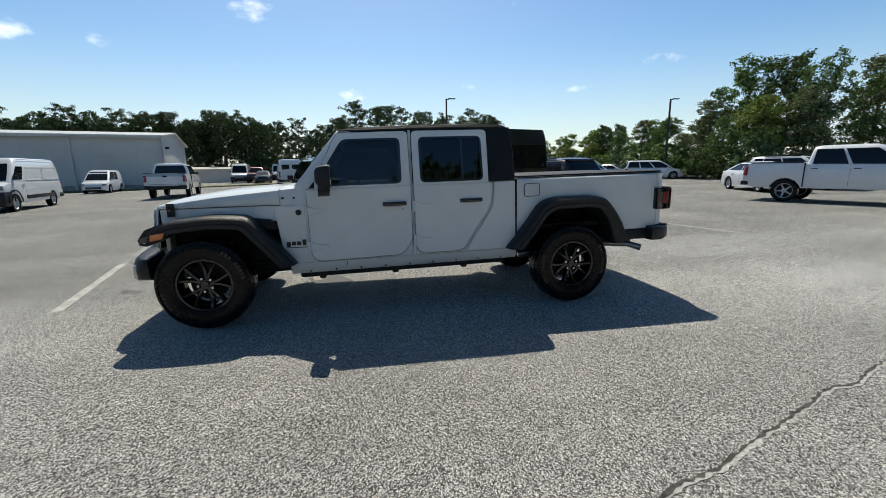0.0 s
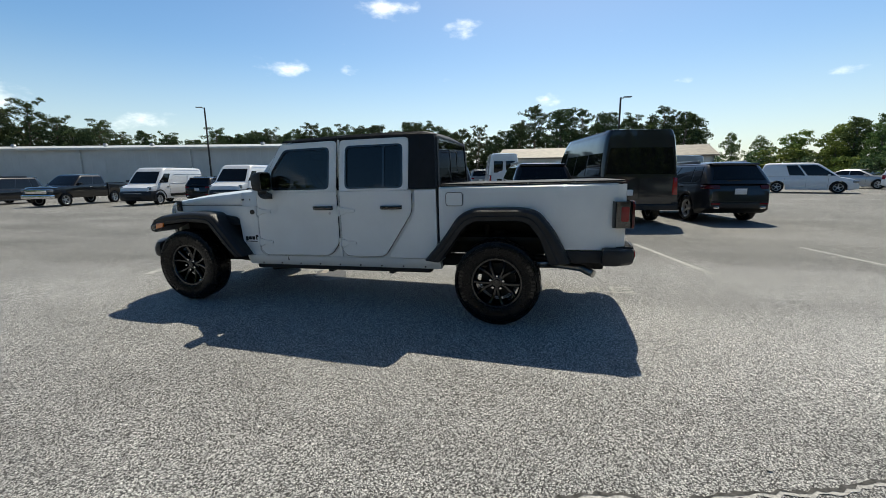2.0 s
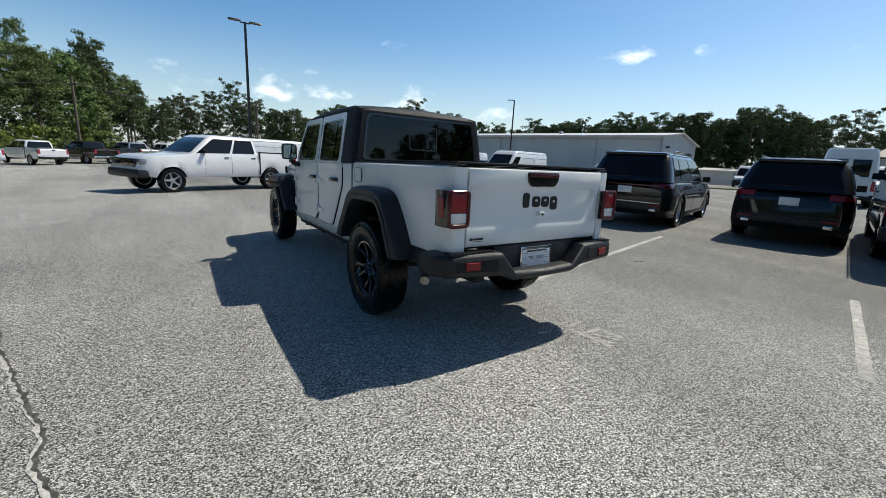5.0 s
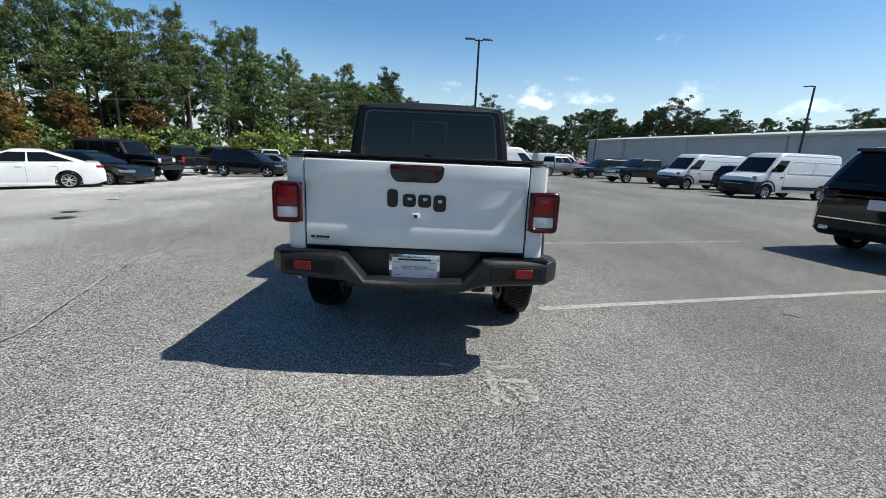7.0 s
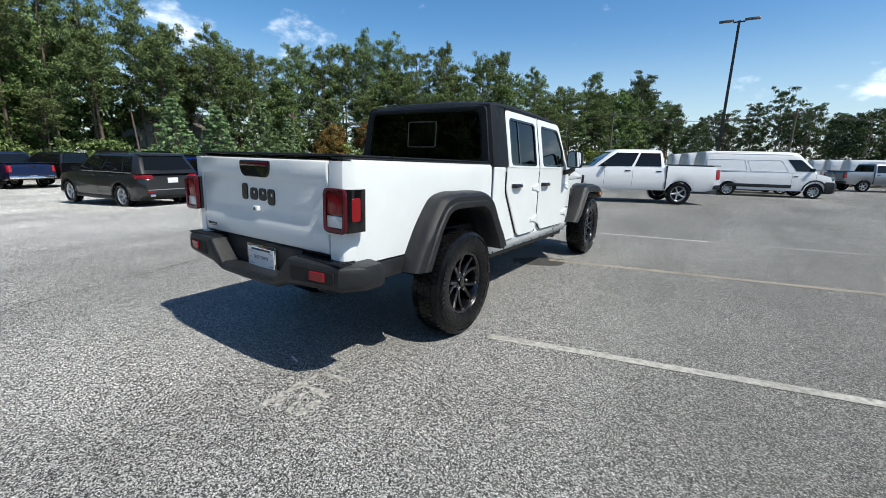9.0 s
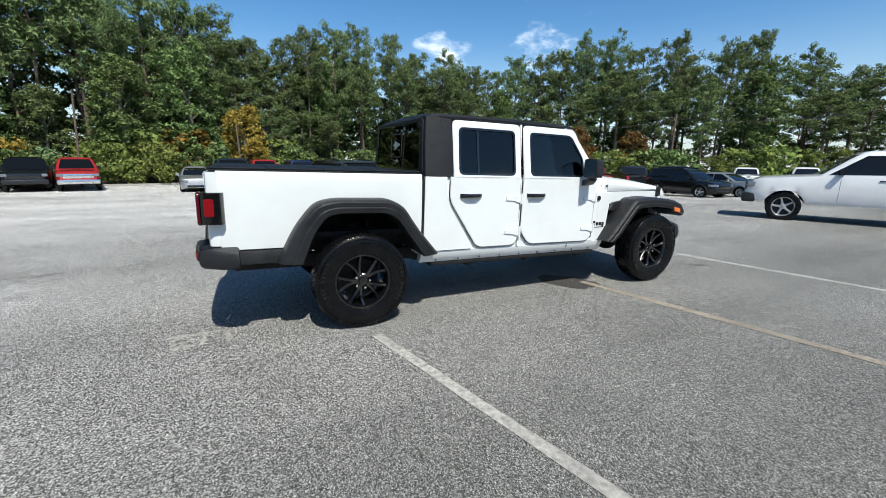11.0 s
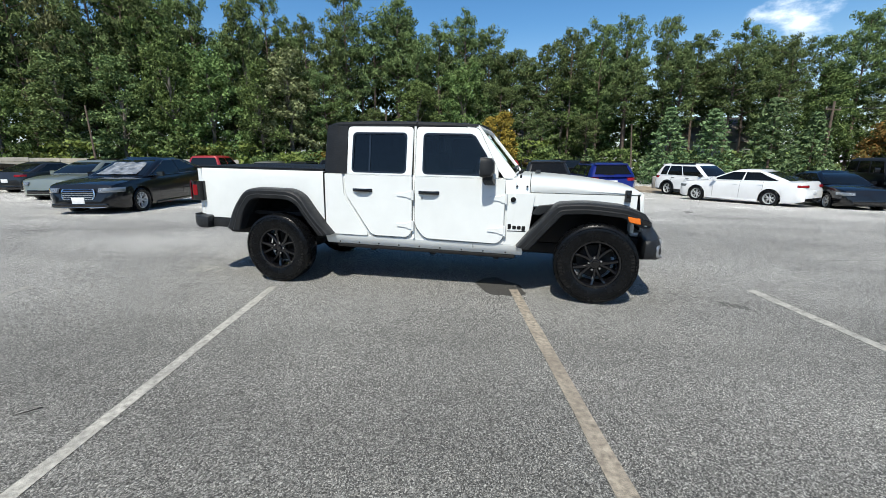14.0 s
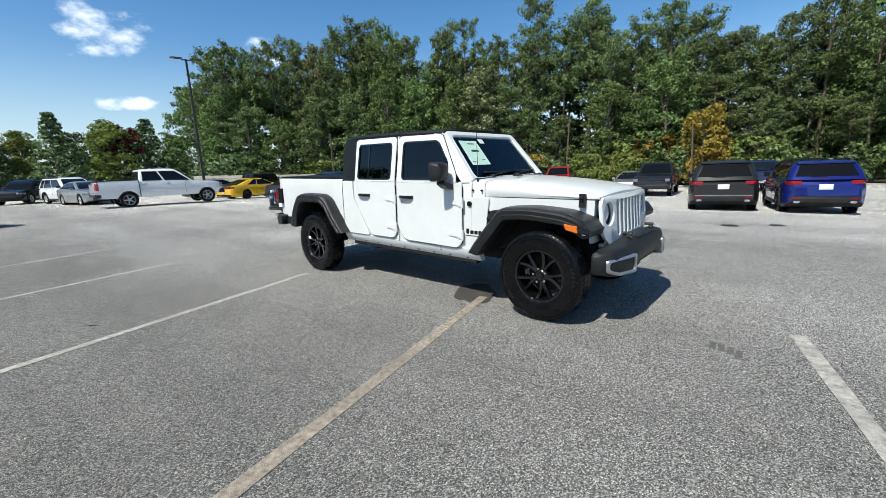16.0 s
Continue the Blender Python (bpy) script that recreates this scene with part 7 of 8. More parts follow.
# west row and beyond
cargo_van(spot(-15.95, 17.15, SOUTH), "white low-roof cargo van with black bumpers", WHITE_TRUCK, 5.4)
cargo_van(spot(-22.25, 17.0, SOUTH), "white low-roof cargo van with black bumpers", WHITE_TRUCK, 5.4)
suv(spot(-19.6, 18.6, NORTH), "black compact suv between two white vans", BLACK_CAR, 4.4, 1.82, 1.62)
pickup(spot(-28.4, 16.1, SOUTH), "black crew-cab pickup with chrome grille", BLACK_CAR, trim=CHROME, bumper=CHROME)
suv(spot(-35.0, 15.3, SOUTH), "long black full-size suv", BLACK_CAR, 5.2, 2.05, 1.9)
sedan(spot(-41, 15.5, NORTH), "red hatchback half hidden behind parked cars", RED_CAR, 4.3, 1.78, 1.5)
pickup(spot(-12.67, -0.77, -62.5), "white crew-cab work pickup on steel wheels", WHITE_TRUCK, 5.9, 2.05, 1.93, rim=SILVER)
for k in range(3):
    cargo_van(spot(-23.45 - 3.0 * k, 4.0 - 1.0 * k, 108), "white long cargo van in a row of vans", WHITE_TRUCK, 6.0, 2.05, 2.30, group="row of long vans", blind=True)
pickup(spot(-37, 11.5, 115), "grey crew-cab pickup parked before long vans", SILVER_CAR, 5.8)
for k in range(3):
    cargo_van(spot(-46 - 3.0 * k, 14 - 0.8 * k, 97), "white long cargo van in a row of vans", WHITE_TRUCK, 6.0, 2.05, 2.30, group="row of long vans", blind=True)
# north row behind the pickup
suv(spot(-1.45, 9.1, 105), "black three-row suv with bright roof rails", BLACK_CAR, 5.2, 1.98, 1.75, trim=CHROME, rails=CHROME, style="twin", light_bar=True, tail_mat=DARK_LENS)
suv(spot(1.5, 9.9, NORTH), "black suv with a silver-edged roof", BLACK_CAR, 4.7, 1.9, 1.70, rails=SILVER)
cargo_van(spot(3.77, 10.1, NORTH), "tall dark grey passenger van with black glass", DARK_GREY, 5.95, 2.05, 2.52, True, True)
suv(spot(6.55, 10.1, NORTH), "dark grey compact suv with bright wheels", CHARCOAL, 4.4, 1.82, 1.65, rails=SILVER, tail_mat=DARK_LENS)
# north-west, far
minivan(spot(-21.6, 34.7, SOUTH), "small white cargo van facing the lot", WHITE_TRUCK, 4.75, 1.83, 1.85, cargo=True)
pickup(spot(-11.5, 23.2, NORTH), "white crew-cab pickup seen from behind", WHITE_TRUCK, 5.9, bumper=PLASTIC)
# north-east
minivan(spot(17.6, 26.4, -25), "small white cargo van with a dark stripe", WHITE_TRUCK, 4.75, 1.83, 1.85, cargo=True)
minivan(spot(27.2, 30.9, -30), "white minivan parked by the lot's edge", WHITE_TRUCK)
suv(spot(32.0, 30.5, -38), "black suv beside a white minivan", BLACK_CAR)
sedan(spot(24.6, 33.5, -60), "silver sedan at the lot's edge", SILVER_CAR)
pickup(spot(16.1, 6.5, -65), "white crew-cab pickup on alloy wheels", WHITE_TRUCK, 5.9, rim=SILVER)
sedan(spot(19.6, 13.0, -110), "white sedan behind a white pickup", WHITE_TRUCK, 4.7)
suv(spot(22.6, 13.5, -70), "white suv with bright trim", WHITE_TRUCK, trim=CHROME)
sedan(spot(25.5, 16.5, -75), "red sedan behind other cars", RED_CAR, 4.6)
# east side
sedan(spot(10.75, -5.6, 104), "black luxury sedan with a chrome grille and sun shade", BLACK_CAR, 5.2, 1.9, 1.49, trim=CHROME, grille=True, plate_front=0.42, shade=True)
sedan(spot(16.2, -8.2, 104), "sage green sedan beside a black sedan", SAGE_CAR, 4.7, 1.8, 1.45)
sedan(spot(23.0, -11.3, SOUTH), "grey sedan seen from behind", DARK_GREY, 4.75, 1.8, 1.46)
sedan(spot(26.8, -9.9, SOUTH), "yellow muscle coupe with black tail panel", YELLOW_CAR, 5.0, 1.92, 1.45, coupe=True, spoiler=GLOSS_BLACK, rim=GLOSS_BLACK)
sedan(spot(31.2, -9.0, SOUTH), "silver sedan beside a yellow coupe", SILVER_CAR, 4.8)
pickup(spot(23.6, -3.15, -92), "white crew-cab pickup parked across the lane", WHITE_TRUCK, 5.9, rim=SILVER)
suv(spot(34.5, -0.8, 195), "white suv at the far edge of the lot", WHITE_TRUCK, 4.8, 1.95, 1.75)
sedan(spot(30.5, -1.0, 190), "silver car behind a white pickup", SILVER_CAR, 4.6)
suv(spot(40, 1.0, 150), "black suv under the trees", BLACK_CAR)
# south-east rows
minivan(spot(22.4, -27.6, 95), "silver minivan facing the lot", SILVER_CAR)
suv(spot(18.4, -26.6, 95), "dark grey suv facing the lot", CHARCOAL, trim=CHROME)
pickup(spot(18.0, -16.6, SOUTH), "red off-road pickup in the second row", RED_CAR, 5.3, cap=True)
suv(spot(24.0, -17.5, 100), "white suv in the second row", WHITE_TRUCK, trim=CHROME)
suv(spot(27.2, -17.0, 100), "black suv in the second row", BLACK_CAR)
sedan(spot(31, -16.5, SOUTH), "yellow coupe in the second row", YELLOW_CAR, 4.9, coupe=True)
offroader(spot(34.0, -14.5, SOUTH), "black open-top off-roader in the second row", BLACK_CAR)
pickup(spot(16.6, -28.9, 106), "dark pickup with chrome front in the back row", CHARCOAL, trim=CHROME, bumper=CHROME)
pickup(spot(14.3, -28.9, 106), "black pickup facing the lot before the woods", BLACK_CAR)
pickup(spot(12.0, -28.9, 106), "red pickup with chrome grille facing the lot", RED_CAR, trim=CHROME, bumper=CHROME)
pickup(spot(1.35, -30.2, 97), "red pickup in the back row", RED_CAR)
pickup(spot(3.3, -24.0, 97), "dark pickup facing the lot in the back row", CHARCOAL)
# south row
suv(spot(-1.2, -13.95, -81), "dark grey suv with red tail lights", DARK_GREY, 4.82, 1.92, 1.68, trim=SILVER, style="twin")
suv(spot(-3.55, -14.0, -80), "blue compact suv with black wheels and red lamps", BLUE_CAR, 4.65, 1.83, 1.60, rim=GLOSS_BLACK)
suv(spot(-9.6, -19.6, 122), "white boxy suv facing the lot", WHITE_TRUCK, 4.45, 1.82, 1.72)
sedan(spot(-9.9, -15.4, -48), "white sedan with black glass and diffuser", WHITE_TRUCK, 4.9, 1.84, 1.44)
sedan(spot(-13.1, -15.45, 88), "black sedan facing the lot", BLACK_CAR, 4.9)
suv(spot(-13.0, -30.0, 100), "white suv in the back row", WHITE_TRUCK)
offroader(spot(-15.4, -15.5, 84), "black lifted off-road wagon on big tyres", BLACK_CAR)
pickup(spot(-21.4, -20.0, -125), "maroon pickup in the back row", MAROON)
pickup(spot(-23.8, -18.35, -125), "dark grey pickup in the back row", CHARCOAL, bumper=CHROME)
pickup(spot(-26.2, -16.7, -125), "charcoal pickup in the back row", CHARCOAL, bumper=CHROME)
sedan(spot(-24.4, -11.7, 88), "silver sedan beside a black suv", SILVER_CAR, 4.7)
suv(spot(-21.6, -12.3, 88), "black suv parked across the lane", BLACK_CAR, 4.7, 1.87, 1.68, rim=CHROME)
for k, (mat, col) in enumerate(((WHITE_TRUCK, "white"), (WHITE_TRUCK, "white"), (WHITE_TRUCK, "white"), (BLACK_CAR, "black"), (SILVER_CAR, "grey"), (WHITE_TRUCK, "white"))):
    pickup(spot(-37.0 - 2.6 * k, -17.6 + 3.1 * k, 215), col + " pickup in the far row before the woods", mat, 5.8, bumper=CHROME if k % 2 else None, group="far pickup row")
pickup(spot(-1.15, -30.7, SOUTH), "navy blue pickup seen from behind", NAVY_CAR, bumper=CHROME)
pickup(spot(-3.3, -29.4, -62), "black pickup seen from behind", BLACK_CAR)
# beyond the north row
suv(spot(0.0, 33.5, -85), "white suv facing the lot beyond the vans", WHITE_TRUCK, 4.7, 1.9, 1.72)
cargo_van(spot(-1.6, 27.0, NORTH), "tall white box van seen from behind", WHITE_TRUCK, 5.8, 2.1, 2.75)
cargo_van(spot(-6.9, 35.5, NORTH), "white cargo van beyond the north row", WHITE_TRUCK, 5.5, 2.05, 2.3)
suv(spot(-4.2, 33.0, NORTH), "silver suv beyond the north row", SILVER_CAR)
cargo_van(spot(-2.2, 40.0, -80), "white cargo van facing the lot", WHITE_TRUCK, 5.5, 2.05, 2.3)
pickup(spot(-14.0, 54.0, -80), "maroon pickup by the far workshop", MAROON)
cargo_van(spot(-15.8, 53.5, -80), "white cargo van by the far workshop", WHITE_TRUCK, 5.5, 2.05, 2.45)
sedan(spot(-12.0, 48.5, -80), "black sedan by the far workshop", BLACK_CAR)
cargo_van(spot(8.0, 21.0, NORTH), "silver van behind the compact suv", SILVER_CAR, 5.4, 2.0, 2.2)
sedan(spot(5.4, -25.8, 97), "silver sedan facing the lot before the woods", SILVER_CAR, 4.8)

# ---- the site round the lot ----
def polar(a, d):
    return d * math.cos(radians(a)), d * math.sin(radians(a))


# distance and height of the skyline of trees, by azimuth
EDGE = [(0, 58), (15, 50), (30, 47), (45, 46), (60, 56), (75, 68), (90, 70), (106, 70), (120, 84), (130, 92), (140, 98), (150, 108), (159, 112), (162, 92), (176, 88), (185, 74), (190, 64), (200, 53), (210, 47), (222, 46), (232, 46), (245, 46), (255, 43), (270, 39), (285, 37), (300, 38), (315, 39), (330, 42), (341, 44), (346, 58), (360, 58)]
SKYLINE_NORTH = [(0, 6), (20, 7), (30, 10), (33, 11.5), (36, 11.5), (39.5, 11.7), (42.5, 9.2), (44, 6), (48.5, 7), (54.6, 6.4), (58.8, 4), (64, 4.4), (69.4, 4.2), (72.6, 7.8), (76, 7.2), (84, 8.1), (89.4, 8.2), (92.8, 7.7), (96, 6.1), (100, 6.8), (105, 6.0), (107.4, 7.5), (112.5, 6.4), (116.7, 6.6), (120, 6), (127, 5.6), (135, 5.2), (147.5, 5.4), (150.6, 6.7), (154, 6.5), (156, 4.5), (158.5, 6.7), (162, 6), (165, 5), (169.8, 5.8), (174, 7.8), (177.4, 5.2), (180.7, 5.9), (183, 5.5)]
# the tallest crowns of the woods to the south
TALL_WEST = [(185, 6.6), (188, 9.3), (193.7, 10.6), (198, 9.0), (201.6, 11.3), (206.7, 13.5), (209.5, 12.6), (214.5, 14.3), (218.8, 13.4), (222.5, 14.8), (225.8, 15.2), (228.8, 13.8), (231.8, 13.3), (235, 13.1), (237.5, 11.5), (240.9, 11.9), (244.4, 13.6), (249.5, 13.4), (253, 15.9), (257.6, 16.3), (261, 16.0), (264.5, 15.6), (268, 14.4)]
TALL_EAST = [(272.5, 13.8), (276, 16.3), (279.4, 18.2), (283.5, 16.5), (286.2, 15.9), (289.5, 20.2), (292.5, 17.0), (296.6, 21.5), (302, 16.8), (307, 19.5), (309.9, 19.4), (312, 14.5), (315.3, 17.5), (319.1, 20.5), (322, 19.4), (324.8, 18.4), (328, 17.6), (331, 17.1), (334, 16.5), (337.2, 16.1), (339.6, 15.6), (341.8, 14.6), (343.6, 11.0)]
SKYLINE = SKYLINE_NORTH + TALL_WEST + TALL_EAST + [(345.5, 7.0), (350, 7.0), (355, 5.5), (360, 6)]


def fan(bm, a0, a1, near, far, lift):
    prev = None
    n = int((a1 - a0) / 2)
    for k in range(n + 1):
        a = a0 + (a1 - a0) * k / n
        d = interp(a % 360, EDGE)
        row = []
        for j in range(7):
            x, y = polar(a, d + near + (far - near) * j / 6)
            row.append(bm.verts.new((x, y, ground_z(x, y) + lift)))
        if prev:
            for i in range(6):
                bm.faces.new((prev[i], prev[i + 1], row[i + 1], row[i]))
        prev = row
    return bm


tagged(part("woodland_floor", fan(bmesh.new(), 176, 362, -3.0, 46, 0.06), FOREST_FLOOR), "brown leaf litter under the trees", "ground", kind="structure")
tagged(part("woodland_floor", fan(bmesh.new(), 2, 128, -4.0, 40, 0.06), FOREST_FLOOR), "brown leaf litter under the trees", "ground", kind="structure")
bm = bmesh.new()
prev = None
for k in range(86):
    a = 186 + k * 1.8
    d = interp(a % 360, EDGE) - 3.0
    ring = []
    for dd, dz in ((-0.08, 0.0), (-0.08, 0.14), (0.08, 0.15), (0.10, 0.0)):
        x, y = polar(a, d + dd)
        ring.append(bm.verts.new((x, y, ground_z(x, y) + dz)))
    if prev:
        for i in range(3):
            bm.faces.new((prev[i], prev[i + 1], ring[i + 1], ring[i]))
    prev = ring
tagged(part("kerb", bm, KERB), "pale concrete kerb along the trees", "kerb", kind="structure")


def along(p, u, v, h=0.0):
    """A place u along and v across the lot's heading from p."""
    du, dv = lot(u, v)
    return (p[0] + du, p[1] + dv, ground_z(p[0], p[1]) + h)


# long metal warehouse, gable towards the east
def warehouse():
    C = (-19.1, 40.25)  # its near east corner
    Lb, Db, He, Hr = 58.5, 13.0, 5.0, 5.6
    z0 = -0.3
    b = thing("warehouse", "long low grey metal warehouse with a pale roof", "building", pose(C[0], C[1], z0, 0, 0, 12.4))
    part("long_wall", boxes((-Lb, 0, 0, 0.2, 0, He)), SIDING, b, "grey ribbed metal wall", smooth=False)
    bm = bmesh.new()
    k = 0
    for i in range(int(Lb / 0.9)):
        x = -Lb + 0.45 + i * 0.9
        box(bm, x - 0.05, x + 0.05, -0.012, 0.0, 0.5, He - 0.12)
    ob = part("wall_ribs", bm, SIDING, b, smooth=False)
    tagged(ob, kind="stuff")
    bm = sheet(bmesh.new(), [(0, 0), (Db, 0), (Db, He - 0.35), (Db * 0.45, Hr), (0, He)], (), 0.2, lambda u, v, w: (w - 0.2, u, v))
    part("gable_wall", bm, SIDING_WHITE, b, "pale metal gable wall", smooth=False)
    part("back_wall", boxes((-Lb, 0, Db - 0.2, Db, 0, He - 0.35)), SIDING, b, smooth=False)
    part("far_gable", sheet(bmesh.new(), [(0, 0), (Db, 0), (Db, He - 0.35), (Db * 0.45, Hr), (0, He)], (), 0.2, lambda u, v, w: (-Lb + w, u, v)), SIDING, b, smooth=False)
    bm = bmesh.new()
    loft(bm, [[(x, y, z) for y, z in ((-0.35, He - 0.03), (Db * 0.45, Hr + 0.06), (Db + 0.3, He - 0.38), (Db + 0.3, He - 0.26), (Db * 0.45, Hr + 0.20), (-0.35, He + 0.10))] for x in (-Lb - 0.3, 0.35)])
    roof = part("roof", bm, ROOFING, b, "pale metal roof", smooth=False)
    part("gutter", boxes((-Lb, 0.2, -0.48, -0.34, He - 0.16, He + 0.02)), ROOFING, roof, smooth=False)
    for x in (-13, -27, -33, -45, -53):
        bm = bmesh.new()
        tube(bm, (x, 2.6, He), (x, 2.6, He + 0.62), 0.20, seg=12)
        tube(bm, (x, 2.6, He + 0.62), (x, 2.6, He + 0.80), 0.30, 0.18, seg=12)
        part("roof_vent", bm, SILVER, roof)
    v = part("wall_louvre", boxes((-5.3, -3.7, -0.06, 0.0, 2.49, 3.46), bevel=0.02), SIDING, b, smooth=False)
    for k in range(9):
        part("louvre_slat", boxes((-5.2, -3.8, -0.10, -0.06, 2.55 + k * 0.094, 2.607 + k * 0.094)), SIDING, v, smooth=False)
    for x in (-7, -20.5, -34, -47.5):
        part("downpipe", boxes((x - 0.07, x + 0.07, -0.16, -0.04, 0.1, He - 0.1)), SIDING, b, smooth=False)
    part("wall_lamp", boxes((0.0, 0.35, 1.3, 1.6, 3.9, 4.1), bevel=0.03), BADGE, b)
    part("base_course", boxes((-Lb, 0.02, -0.05, 0.0, 0, 0.5)), KERB, b, smooth=False)


warehouse()


def shed(name, label, x, y, heading, Lb, Db, He, Hr, wall, roofing, openings=()):
    z = ground_z(x, y) - 0.2
    b = thing(name, label, "building", pose(x, y, z, 0, 0, heading))
    part("front_wall", boxes((0, Lb, 0, 0.2, 0, He)), wall, b, smooth=False)
    part("back_wall", boxes((0, Lb, Db - 0.2, Db, 0, He)), wall, b, smooth=False)
    for x0 in (0, Lb - 0.2):
        part("gable_wall", sheet(bmesh.new(), [(0, 0), (Db, 0), (Db, He), (Db / 2, Hr), (0, He)], (), 0.2, lambda u, v, w, x0=x0: (x0 + w, u, v)), wall, b, smooth=False)
    bm = bmesh.new()
    loft(bm, [[(xx, yy, zz) for yy, zz in ((-0.4, He - 0.08), (Db / 2, Hr + 0.04), (Db + 0.4, He - 0.08), (Db + 0.4, He + 0.06), (Db / 2, Hr + 0.18), (-0.4, He + 0.06))] for xx in (-0.4, Lb + 0.4)])
    part("roof", bm, roofing, b, smooth=False)
    for u, w, z0, h in openings:
        p = part("window", boxes((u, u + w, -0.05, 0.0, z0, z0 + h), bevel=0.01), CAR_GLASS, b)
        part("window_frame", boxes((u - 0.08, u + w + 0.08, -0.03, -0.005, z0 - 0.08, z0 + h + 0.08)), SIDING_WHITE, p, smooth=False)
    return b


shed("workshop", "low white workshop with a tan metal roof", -3.6, 43.0, -4, 21.0, 8.0, 3.2, 4.3, SIDING_WHITE, ROOF_TAN, ((2.0, 1.0, 1.2, 1.1), (5.0, 1.0, 1.2, 1.1), (8.0, 1.0, 1.2, 1.1)))
shed("storage_building", "white metal storage building far behind the lot", -20.0, 76.0, 4, 12.5, 10.0, 4.0, 4.5, SIDING_WHITE, ROOFING, ((8.0, 1.4, 2.2, 1.2),))
shed("carport", "low open-fronted shelter beside the warehouse", -24.4, 60.0, 4, 6.8, 5.0, 2.1, 2.3, SIDING, ROOFING)
shed("house", "white house with a brown roof behind the pines", -24.0, -60.0, 25, 10.0, 8.0, 4.5, 7.5, SIDING_WHITE, ROOF_BROWN, ((2.0, 1.0, 2.0, 1.3), (5.5, 1.0, 2.0, 1.3)))
shed("house", "white house with a brown roof behind the pines", -8.0, -60.0, 10, 11.0, 8.0, 4.5, 7.5, SIDING_WHITE, ROOF_BROWN, ((2.0, 1.0, 2.0, 1.3), (6.5, 1.0, 2.0, 1.3)))
for k, (a, d, mat) in enumerate(((101.5, 66, WHITE_TRUCK), (98.5, 66, WHITE_TRUCK), (96, 58, WHITE_TRUCK), (93.5, 60, SILVER_CAR))):
    x, y = polar(a, d)
    if k == 0 or k == 2:
        cargo_van(spot(x, y, -80), "white cargo van parked by the far buildings", mat, 5.5, 2.05, 2.5)
    else:
        suv(spot(x, y, -80), "pale suv parked by the far buildings", mat)

# mown verge in front of the warehouse
bm = bmesh.new()
prev = None
for k in range(60):
    u = -58 + k * 1.45
    ring = []
    for v in (-2.8, -2.75, -1.9, -1.0, -0.1):
        x, y, z = along((-19.1, 40.25), u, v)
        ring.append(bm.verts.new((x, y, ground_z(x, y) + (0.0 if v == -2.8 else 0.10))))
    if prev:
        for i in range(4):
            bm.faces.new((prev[i], prev[i + 1], ring[i + 1], ring[i]))
    prev = ring
tagged(part("grass_verge", bm, VERGE), "dry mown grass verge before the warehouse", "grass", kind="structure")

# retaining wall of pale boards under the eastern trees
bm = bmesh.new()
wall = tagged(thing("retaining_wall", "pale boarded retaining wall below the trees", "wall"), kind="structure")
A, B = Vector((42.0, -11.0)), Vector((24.4, -26.8))
n = 14
for k in range(n):
    p, q = A.lerp(B, k / n), A.lerp(B, (k + 0.985) / n)
    z = ground_z(p.x, p.y)
    d = (q - p).normalized()
    ang = math.degrees(math.atan2(d.y, d.x))
    for j in range(6):
        o = part("wall_board", boxes((0, (q - p).length, -0.06 + 0.01 * (j % 2), 0.06, j * 0.30, j * 0.30 + 0.285), bevel=0.01), TIMBER_WALL, wall, smooth=False)
        o.matrix_basis = pose(p.x, p.y, z + 0.05, 0, 0, ang)


# a kerbed island of bare sandy soil with a concrete litter bin
bm = bmesh.new()
rim_ = fillet([(-6.9, -22.6), (-8.4, -20.6), (-12.5, -22.0), (-12.0, -27.5), (-8.0, -27.5)], 0.8, 5)
loft(bm, [[(x * k + cx, y * k + cy, ground_z(x, y) + dz) for x, y in rim_] for k, cx, cy, dz in ((1.0, 0, 0, -0.02), (1.0, 0, 0, 0.13), (0.985, -0.14, -0.35, 0.14), (0.984, -0.15, -0.37, 0.10))])
tagged(part("kerbed_island", bm, SOIL, smooth=False), "low kerbed island of pale sandy soil", "island", kind="structure")
bm = bmesh.new()
lathe(bm, [(0.0, 0.0), (0.30, 0.0), (0.34, 0.06), (0.36, 0.74), (0.33, 0.80), (0.24, 0.82), (0.22, 0.60), (0.0, 0.58)], 20, axis="z")
tagged(part("litter_bin", bm, KERB, fix=pose(-9.1, -25.6, ground_z(-9.1, -25.6) + 0.10)), "round pale concrete litter bin on the island", "bin")


# light poles
def light_pole(x, y, h, heads, turn, label):
    p = thing("light_pole", label, "light pole", pose(x, y, ground_z(x, y), 0, 0, turn), "lot lights")
    bm = bmesh.new()
    loft(bm, [[(sx * r, sy * r, z) for sx, sy in ((-1, -1), (1, -1), (1, 1), (-1, 1))] for z, r in ((0.6, 0.075), (h, 0.055))])
    part("shaft", bm, POLE, p, smooth=False)
    bm = bmesh.new()
    lathe(bm, [(0.0, 0.0), (0.30, 0.0), (0.30, 0.62), (0.27, 0.66), (0.0, 0.66)], 24, axis="z")
    part("concrete_base", bm, KERB, p)
    for s in heads:
        bm = bmesh.new()
        box(bm, *sorted((s * 0.05, s * 0.25)), -0.03, 0.03, h - 0.08, h - 0.02)
        loft(bm, [[(s * xx, yy * w, h + zz) for yy, zz in ((-0.16, 0.0), (0.16, 0.0), (0.13, 0.06), (-0.13, 0.06))] for xx, w in ((0.22, 0.8), (0.40, 1.0), (0.80, 1.0), (0.85, 0.8))])
        part("lamp_head", bm, POLE, p)


